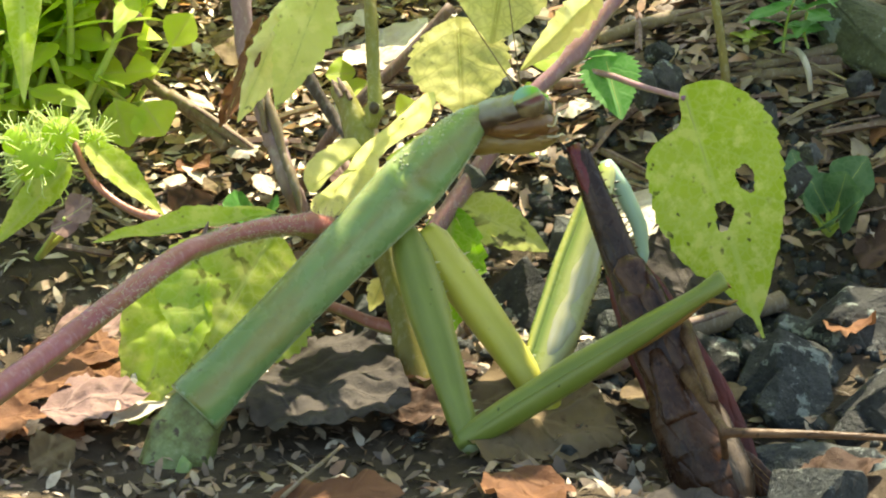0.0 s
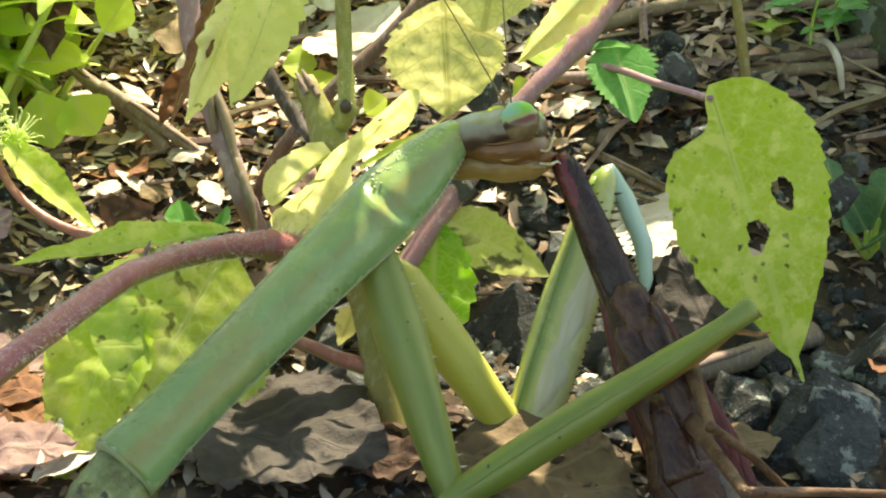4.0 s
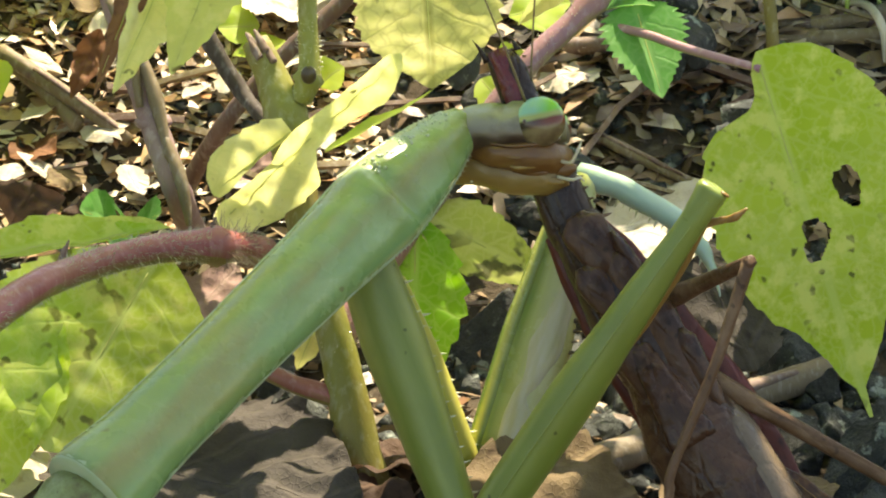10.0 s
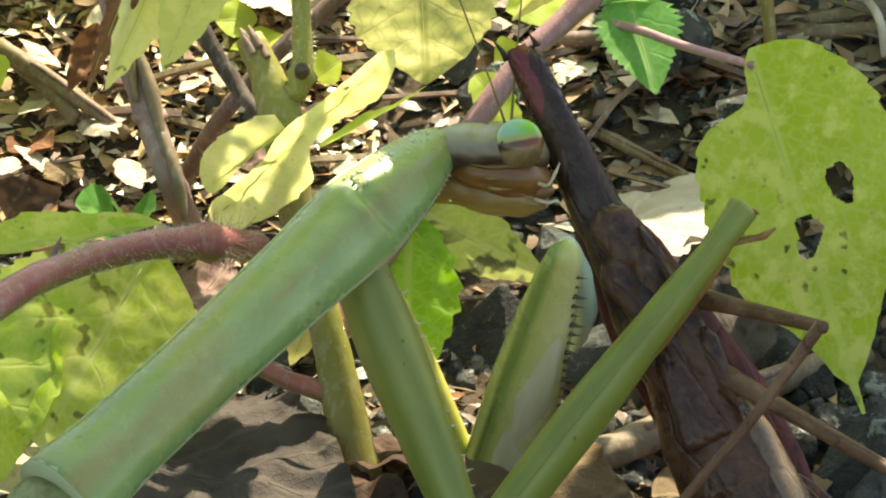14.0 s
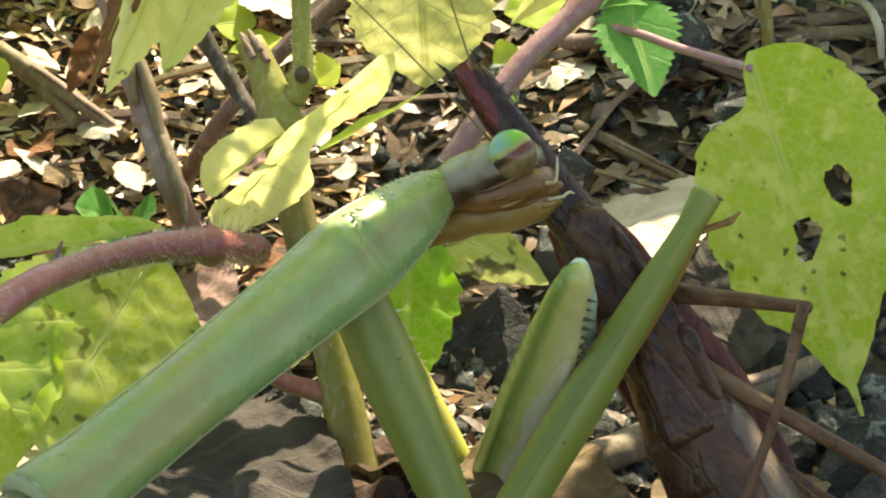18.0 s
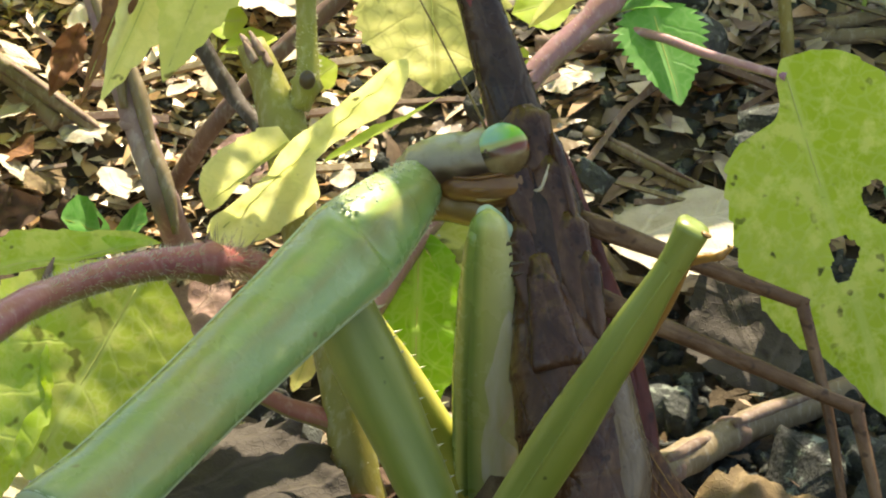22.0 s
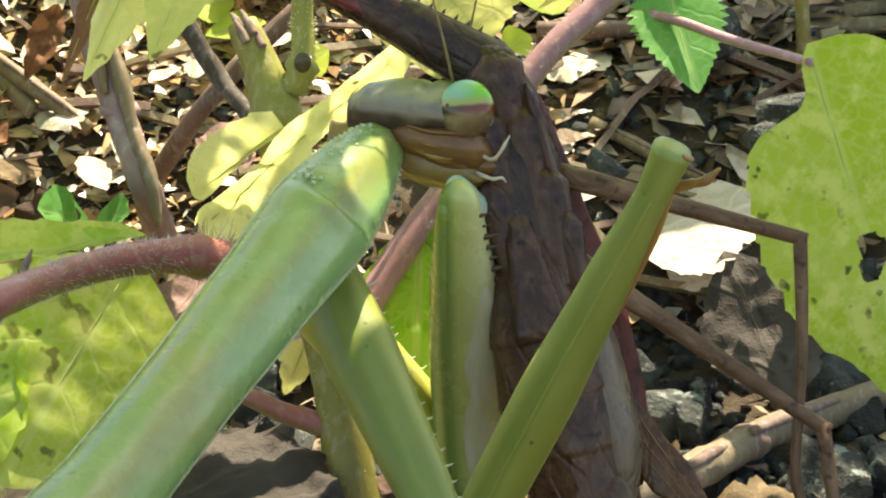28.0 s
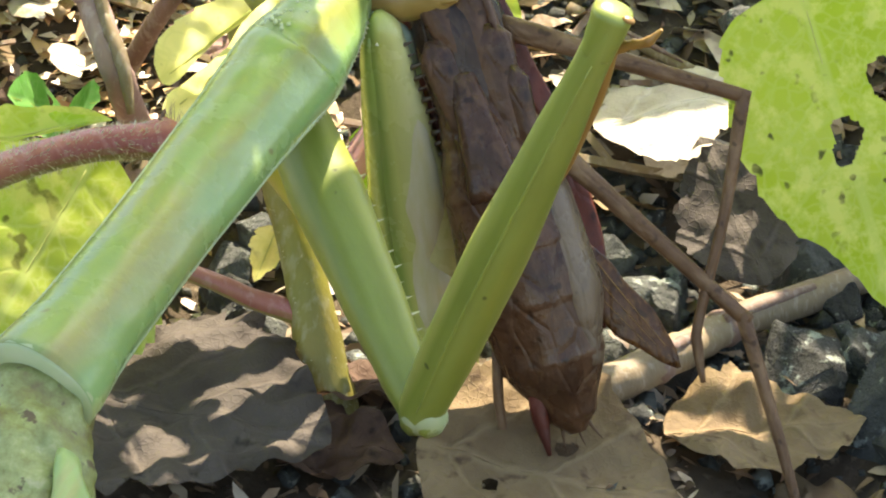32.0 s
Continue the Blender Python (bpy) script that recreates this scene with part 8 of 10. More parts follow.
    walk(far_femur, [
        (0, mm(11.15, 16.56, -2.07, -14.0, 10.0, -155.4)),
        (0.5, mm(9.91, 15.61, -2.33, -14.7, 4.4, -154.7)),
        (1, mm(10.55, 16.23, -3.05, -15.7, 2.0, -152.5)),
        (1.5, mm(10.94, 16.64, -3.70, -16.4, -2.9, -153.9)),
        (2, mm(10.66, 16.56, -5.09, -17.2, -12.5, -153.5)),
        (2.5, mm(10.52, 16.72, -7.02, -17.7, -7.7, -154.8)),
        (3, mm(9.52, 15.98, -7.93, -18.6, -6.3, -154.1)),
        (3.5, mm(9.17, 16.01, -8.64, -19.8, -10.6, -154.5)),
        (5.5, mm(7.90, 16.14, -6.74, -26.7, -25.8, -149.2)),
        (6, mm(8.10, 16.28, -7.16, -28.0, -27.2, -149.4)),
        (6.5, mm(7.34, 16.59, -7.60, -30.0, -28.7, -148.1)),
        (7, mm(5.56, 15.90, -8.08, -32.4, -29.6, -145.5)),
        (7.5, mm(6.83, 15.40, -10.54, -56.4, -56.9, -107.1)),
        (8, mm(6.36, 14.74, -11.86, -52.5, -50.0, -110.9)),
        (8.5, mm(6.25, 14.85, -11.81, -53.2, -58.4, -117.8)),
        (9, mm(6.46, 14.80, -11.81, -33.6, -33.0, -146.9)),
        (9.5, mm(7.06, 14.01, -12.69, -32.5, -33.9, -149.0)),
        (10, mm(6.86, 14.05, -12.76, -32.7, -33.8, -148.2)),
        (10.5, mm(7.03, 14.54, -13.13, -30.7, -34.9, -151.9)),
        (11, mm(6.60, 14.42, -12.91, -31.0, -34.9, -151.6)),
        (11.5, mm(6.31, 14.08, -12.94, -31.4, -34.9, -150.9)),
        (12, mm(6.37, 14.10, -12.98, -31.5, -34.7, -150.7)),
        (12.5, mm(6.13, 14.08, -13.07, -33.0, -34.2, -147.9)),
        (13, mm(5.60, 14.54, -12.87, -46.0, -53.4, -128.1)),
        (13.5, mm(6.70, 15.13, -13.65, -51.0, -60.8, -123.4)),
        (14, mm(4.93, 14.64, -12.35, -62.1, -66.4, -112.4)),
        (14.5, mm(4.35, 15.26, -11.75, -61.9, -65.6, -112.3)),
        (16.5, mm(3.32, 14.73, -10.62, -71.8, -69.5, -103.7)),
        (17, mm(3.51, 14.60, -10.62, -67.8, -67.5, -107.0)),
        (17.5, mm(3.45, 14.87, -10.59, -67.9, -68.0, -107.2)),
        (18, mm(3.40, 14.51, -10.53, -68.7, -66.1, -104.1)),
        (18.5, mm(3.05, 14.33, -10.30, -71.4, -65.6, -99.8)),
        (19, mm(3.90, 14.29, -11.06, -72.6, -66.2, -98.4)),
        (19.5, mm(4.26, 13.60, -11.81, -71.5, -66.4, -99.4)),
        (20, mm(3.92, 14.38, -12.76, -75.7, -68.6, -97.1)),
        (20.5, mm(3.98, 15.03, -11.90, -70.9, -64.8, -100.8)),
        (21, mm(3.12, 14.41, -11.41, -75.4, -62.6, -93.5)),
        (21.5, mm(2.49, 13.65, -11.57, -68.1, -54.6, -98.0)),
        (22, mm(1.50, 13.70, -11.46, -76.7, -54.7, -86.5)),
        (22.5, mm(1.09, 14.04, -11.74, -76.9, -54.0, -87.1)),
        (23, mm(0.11, 14.24, -11.48, -78.1, -52.2, -85.7)),
        (23.5, mm(-0.36, 13.61, -11.27, -79.0, -50.9, -83.9)),
        (24, mm(-0.30, 13.90, -11.80, -81.2, -52.4, -83.4)),
        (24.5, mm(0.17, 14.05, -11.85, -79.3, -52.2, -86.1)),
        (25, mm(0.78, 14.05, -12.04, -77.4, -52.2, -89.0)),
        (25.5, mm(0.48, 14.00, -11.94, -78.7, -52.4, -87.0)),
        (27.5, mm(0.52, 12.98, -12.53, -82.7, -55.2, -82.8)),
        (28, mm(0.97, 13.21, -13.20, -84.2, -58.5, -83.7)),
        (28.5, mm(0.83, 13.37, -13.07, -76.3, -55.3, -91.7)),
        (29, mm(0.92, 13.11, -13.20, -75.4, -54.3, -91.7)),
        (29.5, mm(0.87, 13.26, -13.64, -72.2, -53.4, -95.3)),
        (30, mm(0.83, 13.32, -13.96, -69.2, -51.6, -98.5)),
        (30.5, mm(0.42, 13.18, -14.21, -73.8, -51.9, -91.4)),
        (31, mm(0.24, 12.60, -14.41, -75.8, -53.6, -90.4)),
        (31.5, mm(0.69, 12.35, -14.45, -76.1, -53.8, -90.3)),
        (32, mm(0.91, 12.63, -14.00, -75.9, -53.1, -90.3)),
    ])
    walk(far_tibia, [
        (0, mm(-4.97, 9.20, -5.20, 8.5, 4.8, 62.3)),
        (0.5, mm(-6.32, 7.94, -3.70, 9.9, 5.6, 62.9)),
        (1, mm(-5.41, 7.95, -3.67, 11.1, 6.1, 64.0)),
        (1.5, mm(-5.21, 8.73, -2.79, 11.8, 7.0, 60.5)),
        (2, mm(-5.06, 8.72, -1.17, 12.5, 8.1, 58.3)),
        (2.5, mm(-5.62, 9.13, -4.59, 13.5, 8.3, 58.2)),
        (3, mm(-6.59, 8.19, -5.95, 14.6, 8.7, 59.7)),
        (3.5, mm(-6.80, 8.40, -5.33, 16.7, 9.9, 60.0)),
        (5.5, mm(-6.02, 7.83, 1.09, 26.3, 13.4, 65.0)),
        (6, mm(-5.68, 8.13, 1.06, 27.7, 14.0, 65.3)),
        (6.5, mm(-6.06, 8.23, 1.03, 29.7, 14.6, 66.2)),
        (7, mm(-7.35, 7.04, 0.80, 31.9, 14.1, 68.6)),
        (7.5, mm(3.59, 6.00, 4.04, 49.1, 50.0, 92.0)),
        (8, mm(1.88, 3.94, 1.46, 50.4, 45.5, 100.2)),
        (8.5, mm(1.49, 6.51, 3.05, 56.2, 52.5, 100.0)),
        (9, mm(-6.18, 6.55, -2.00, 37.7, -3.3, 94.3)),
        (9.5, mm(-5.75, 6.33, -2.64, 38.0, -3.0, 93.9)),
        (10, mm(-5.85, 6.18, -2.75, 37.9, -5.0, 96.4)),
        (10.5, mm(-5.99, 7.58, -2.84, 38.2, -3.7, 94.6)),
        (11, mm(-6.38, 7.39, -2.60, 38.2, -4.6, 95.8)),
        (11.5, mm(-6.58, 6.90, -2.63, 38.2, -6.0, 97.6)),
        (12, mm(-6.54, 6.86, -2.73, 37.8, -7.6, 99.7)),
        (12.5, mm(-6.64, 6.17, -3.15, 41.1, 27.8, 85.0)),
        (13, mm(-1.45, 6.08, 1.06, 52.2, 49.8, 91.5)),
        (13.5, mm(1.33, 7.80, 1.41, 61.8, 55.7, 102.2)),
        (14, mm(1.65, 7.99, 3.51, 70.9, 59.2, 109.8)),
        (14.5, mm(1.00, 8.38, 4.00, 69.3, 59.2, 107.0)),
        (16.5, mm(1.29, 8.61, 5.61, 75.1, 63.7, 107.5)),
        (17, mm(0.95, 8.03, 5.38, 69.5, 63.2, 100.7)),
        (17.5, mm(0.92, 8.43, 5.46, 69.0, 64.0, 98.8)),
        (18, mm(1.07, 7.43, 5.28, 66.8, 62.6, 98.0)),
        (18.5, mm(1.24, 7.00, 5.45, 66.9, 61.6, 99.4)),
        (19, mm(2.29, 7.10, 4.77, 66.8, 61.9, 99.1)),
        (19.5, mm(2.54, 6.50, 4.05, 67.7, 59.6, 103.9)),
        (20, mm(2.55, 7.88, 3.38, 71.7, 57.8, 110.2)),
        (20.5, mm(1.97, 7.51, 3.77, 69.6, 56.6, 106.4)),
        (21, mm(2.04, 6.13, 3.96, 72.1, 54.3, 112.4)),
        (21.5, mm(0.45, 3.32, 2.50, 65.9, 48.6, 109.3)),
        (22, mm(1.52, 3.31, 2.64, 69.8, 45.8, 119.9)),
        (22.5, mm(1.02, 3.47, 2.24, 71.1, 45.9, 120.1)),
        (23, mm(0.31, 3.24, 2.18, 72.2, 44.8, 121.4)),
        (23.5, mm(0.22, 2.33, 2.15, 72.0, 43.2, 122.4)),
        (24, mm(0.33, 2.98, 1.91, 74.1, 43.8, 122.6)),
        (24.5, mm(0.28, 3.03, 1.82, 74.4, 44.4, 122.1)),
        (25, mm(0.34, 3.01, 1.63, 74.9, 45.2, 121.5)),
        (25.5, mm(0.42, 3.02, 1.77, 74.8, 44.9, 122.1)),
        (27.5, mm(1.17, 2.78, 1.70, 76.0, 46.2, 122.5)),
        (28, mm(1.37, 3.87, 1.60, 78.5, 48.8, 121.8)),
        (28.5, mm(-0.11, 3.14, 1.19, 74.5, 47.9, 116.5)),
        (29, mm(-0.02, 2.60, 0.85, 73.8, 47.1, 117.3)),
        (29.5, mm(-0.76, 2.58, 0.26, 72.6, 47.0, 115.2)),
        (30, mm(-1.46, 2.25, -0.41, 70.6, 46.2, 113.3)),
        (30.5, mm(-0.48, 2.08, -0.59, 70.2, 42.8, 116.9)),
        (31, mm(-0.47, 1.90, -0.47, 74.5, 46.4, 117.9)),
        (31.5, mm(-0.01, 1.73, -0.46, 76.3, 46.4, 119.8)),
        (32, mm(0.20, 1.81, -0.14, 77.2, 45.8, 121.7)),
    ])
    walk(prey, [
        (0, mm(11.83, -0.25, 10.98, 35.0, 52.3, -53.2)),
        (0.5, mm(11.38, -0.36, 10.70, 34.6, 52.4, -53.7)),
        (1, mm(11.61, -0.39, 10.61, 34.4, 52.5, -53.8)),
        (1.5, mm(11.66, -0.34, 10.75, 34.1, 52.7, -54.2)),
        (2, mm(11.60, -0.31, 10.83, 33.8, 52.8, -54.5)),
        (2.5, mm(11.59, -0.22, 11.06, 33.4, 52.9, -54.9)),
        (3, mm(10.85, -0.23, 11.05, 33.4, 53.0, -54.9)),
        (3.5, mm(10.73, -0.21, 11.10, 32.9, 53.1, -55.4)),
        (5.5, mm(10.39, -0.25, 10.99, 31.6, 53.6, -56.9)),
        (6, mm(10.56, -0.17, 11.21, 31.0, 53.5, -57.5)),
        (6.5, mm(10.59, -0.10, 11.39, 30.5, 52.9, -58.1)),
        (7, mm(10.07, -0.08, 11.45, 30.1, 52.5, -58.7)),
        (7.5, mm(10.43, 1.23, 15.04, 29.0, 52.2, -59.8)),
        (8, mm(10.13, 1.24, 15.09, 30.3, 52.6, -58.5)),
        (8.5, mm(7.67, 1.32, 15.31, 39.8, 50.7, -47.9)),
        (9, mm(7.06, 1.23, 15.05, 46.1, 49.3, -40.6)),
        (9.5, mm(6.63, 1.18, 14.92, 48.3, 50.6, -37.8)),
        (10, mm(6.65, 1.22, 15.02, 50.3, 51.8, -35.2)),
        (10.5, mm(6.44, 1.27, 15.15, 50.1, 52.6, -35.4)),
        (11, mm(8.20, 1.37, 15.44, 48.9, 52.7, -36.9)),
        (11.5, mm(7.40, 1.23, 15.04, 47.7, 52.8, -38.3)),
        (12, mm(8.35, 1.31, 15.29, 46.4, 53.0, -39.9)),
        (12.5, mm(7.23, 1.24, 15.10, 45.4, 53.1, -41.1)),
        (13, mm(7.63, 1.29, 15.21, 44.7, 53.6, -41.9)),
        (13.5, mm(8.42, 1.41, 15.54, 45.4, 53.7, -41.1)),
        (14, mm(8.46, 1.28, 15.19, 46.4, 54.0, -39.8)),
        (14.5, mm(8.21, 1.36, 15.42, 47.5, 54.4, -38.5)),
        (16.5, mm(7.07, 1.35, 15.38, 49.5, 54.0, -36.1)),
        (17, mm(7.53, 1.32, 15.30, 50.3, 54.0, -35.1)),
        (17.5, mm(7.39, 1.30, 15.24, 51.0, 53.9, -34.3)),
        (18, mm(7.18, 1.34, 15.36, 51.2, 53.7, -34.0)),
        (18.5, mm(6.69, 1.36, 15.42, 49.0, 52.0, -36.8)),
        (19, mm(5.98, 1.34, 15.36, 47.2, 50.2, -39.3)),
        (19.5, mm(6.10, 1.53, 15.87, 44.1, 49.0, -43.1)),
        (20, mm(4.07, 2.30, 18.00, 31.0, 52.3, -57.6)),
        (20.5, mm(3.79, 2.61, 18.85, 26.9, 50.5, -62.3)),
        (21, mm(3.49, 2.59, 18.80, 24.0, 50.8, -65.5)),
        (21.5, mm(4.09, 2.56, 18.72, 20.5, 52.1, -69.0)),
        (22, mm(3.25, 3.15, 20.34, 17.5, 53.6, -72.1)),
        (22.5, mm(3.55, 3.35, 20.89, 15.3, 55.2, -74.2)),
        (23, mm(3.60, 3.33, 20.81, 13.5, 56.9, -76.0)),
        (23.5, mm(3.57, 3.36, 20.92, 14.8, 58.6, -74.5)),
        (24, mm(2.87, 3.50, 21.30, 16.2, 59.4, -73.1)),
        (24.5, mm(2.85, 3.55, 21.42, 17.4, 60.2, -71.7)),
        (25, mm(2.65, 3.60, 21.57, 18.9, 61.3, -70.1)),
        (25.5, mm(2.06, 3.67, 21.77, 20.9, 62.1, -67.8)),
        (27.5, mm(1.37, 3.75, 21.98, 26.8, 61.9, -61.5)),
        (28, mm(1.39, 3.78, 22.07, 29.1, 62.8, -58.8)),
        (28.5, mm(1.28, 3.90, 22.40, 33.0, 63.1, -54.5)),
        (29, mm(1.70, 4.01, 22.69, 36.3, 63.1, -50.9)),
        (29.5, mm(1.10, 4.12, 23.00, 38.7, 63.3, -48.3)),
        (30, mm(1.14, 4.14, 23.05, 40.6, 63.2, -46.1)),
        (30.5, mm(-0.05, 4.22, 23.27, 40.4, 63.3, -46.4)),
        (31, mm(0.12, 4.24, 23.31, 40.1, 63.5, -46.8)),
        (31.5, mm(0.09, 4.25, 23.36, 39.5, 63.7, -47.4)),
        (32, mm(-0.09, 4.18, 23.15, 39.7, 63.6, -47.1)),
    ])
    walk(stub, [
        (0, mm(0.00, -0.00, -0.00, 0.2, -11.0, 178.9)),
        (0.5, mm(-0.00, -0.00, 0.00, 0.2, -11.0, 179.0)),
        (1, mm(0.00, 0.00, -0.00, 0.2, -11.0, 179.1)),
        (1.5, mm(-0.00, -0.00, -0.00, -0.0, -11.0, 180.0)),
        (2, mm(-0.00, 0.00, -0.00, -0.2, -11.0, -179.2)),
        (2.5, mm(0.00, 0.00, 0.00, -0.2, -11.0, -178.8)),
        (3, mm(0.00, 0.00, 0.00, -0.3, -11.0, -178.5)),
        (3.5, mm(0.00, -0.00, -0.00, -0.4, -11.0, -177.6)),
        (5.5, mm(-0.00, 0.00, 0.00, -1.0, -11.0, -174.7)),
        (6, mm(0.00, 0.00, 0.00, -1.2, -11.3, -173.9)),
        (6.5, mm(-0.00, -0.00, -0.00, -1.6, -11.9, -171.9)),
        (7, mm(-0.00, -0.00, 0.00, -2.1, -12.4, -170.0)),
        (7.5, mm(0.00, 0.00, 0.00, 0.0, -13.2, -179.7)),
        (8, mm(0.00, -0.00, -0.00, -0.7, -12.4, -176.2)),
        (8.5, mm(-0.00, -0.00, -0.00, 0.8, -10.2, 175.7)),
        (9, mm(-0.00, 0.00, -0.00, 1.4, -7.9, 170.0)),
        (9.5, mm(0.00, 0.00, 0.00, 0.9, -5.7, 171.0)),
        (10, mm(0.00, -0.00, 0.00, 0.5, -3.8, 171.9)),
        (10.5, mm(-0.00, 0.00, -0.00, 0.5, -3.4, 171.5)),
        (11, mm(0.00, -0.00, 0.00, 0.6, -3.9, 171.0)),
        (11.5, mm(-0.00, -0.00, 0.00, 0.6, -4.6, 172.4)),
        (12, mm(0.00, -0.00, 0.00, 0.6, -5.2, 173.9)),
        (12.5, mm(0.00, -0.00, 0.00, 0.5, -5.6, 175.2)),
        (13, mm(-0.00, -0.00, 0.00, 0.4, -5.6, 176.5)),
        (13.5, mm(0.00, 0.00, -0.00, 0.2, -5.2, 177.5)),
        (14, mm(0.00, 0.00, -0.00, 0.1, -4.4, 178.4)),
        (14.5, mm(0.00, 0.00, 0.00, 0.0, -3.6, 179.3)),
        (16.5, mm(0.00, -0.00, -0.00, -0.2, -2.8, -176.8)),
        (17, mm(0.00, -0.00, 0.00, -0.2, -2.4, -175.8)),
        (17.5, mm(0.00, 0.00, -0.00, -0.2, -2.0, -174.8)),
        (18, mm(0.00, -0.00, -0.00, -0.2, -2.0, -173.7)),
        (18.5, mm(-0.00, -0.00, 0.00, -0.5, -4.4, -173.8)),
        (19, mm(-0.00, -0.00, 0.00, -0.7, -6.8, -173.7)),
        (19.5, mm(0.00, -0.00, 0.00, -1.5, -9.3, -170.9)),
        (20, mm(0.00, -0.00, -0.00, -4.5, -11.6, -158.6)),
        (20.5, mm(-0.00, 0.00, -0.00, -5.8, -14.3, -157.6)),
        (21, mm(0.00, -0.00, -0.00, -6.3, -14.7, -156.1)),
        (21.5, mm(0.00, -0.00, 0.00, -2.9, -15.3, -169.0)),
        (22, mm(-0.00, 0.00, 0.00, -1.7, -14.7, -173.0)),
        (22.5, mm(0.00, -0.00, 0.00, -2.8, -13.3, -167.6)),
        (23, mm(0.00, 0.00, 0.00, -3.8, -11.6, -161.4)),
        (23.5, mm(0.00, -0.00, 0.00, -4.3, -9.5, -155.3)),
        (24, mm(0.00, 0.00, 0.00, -4.7, -8.1, -149.4)),
        (24.5, mm(0.00, -0.00, -0.00, -5.0, -6.7, -143.1)),
        (25, mm(-0.00, 0.00, -0.00, -4.9, -5.3, -136.8)),
        (25.5, mm(-0.00, 0.00, -0.00, -4.2, -4.3, -135.9)),
        (27.5, mm(0.00, -0.00, 0.00, -3.7, -3.4, -132.2)),
        (28, mm(0.00, -0.00, -0.00, -2.7, -2.4, -131.4)),
        (28.5, mm(0.00, 0.00, 0.00, -1.7, -1.6, -133.1)),
        (29, mm(0.00, -0.00, 0.00, -1.0, -1.0, -134.3)),
        (29.5, mm(0.00, 0.00, 0.00, -0.4, -0.4, -135.4)),
        (30, mm(-0.00, -0.00, -0.00, 0.0, 0.0, -136.2)),
        (30.5, mm(0.00, 0.00, -0.00, 0.0, -0.0, -136.0)),
        (31, mm(0.00, 0.00, 0.00, 0.0, -0.0, -135.8)),
        (31.5, mm(0.00, 0.00, -0.00, -0.0, 0.0, -135.6)),
        (32, mm(0.00, 0.00, -0.00, -0.0, 0.0, -135.5)),
    ])
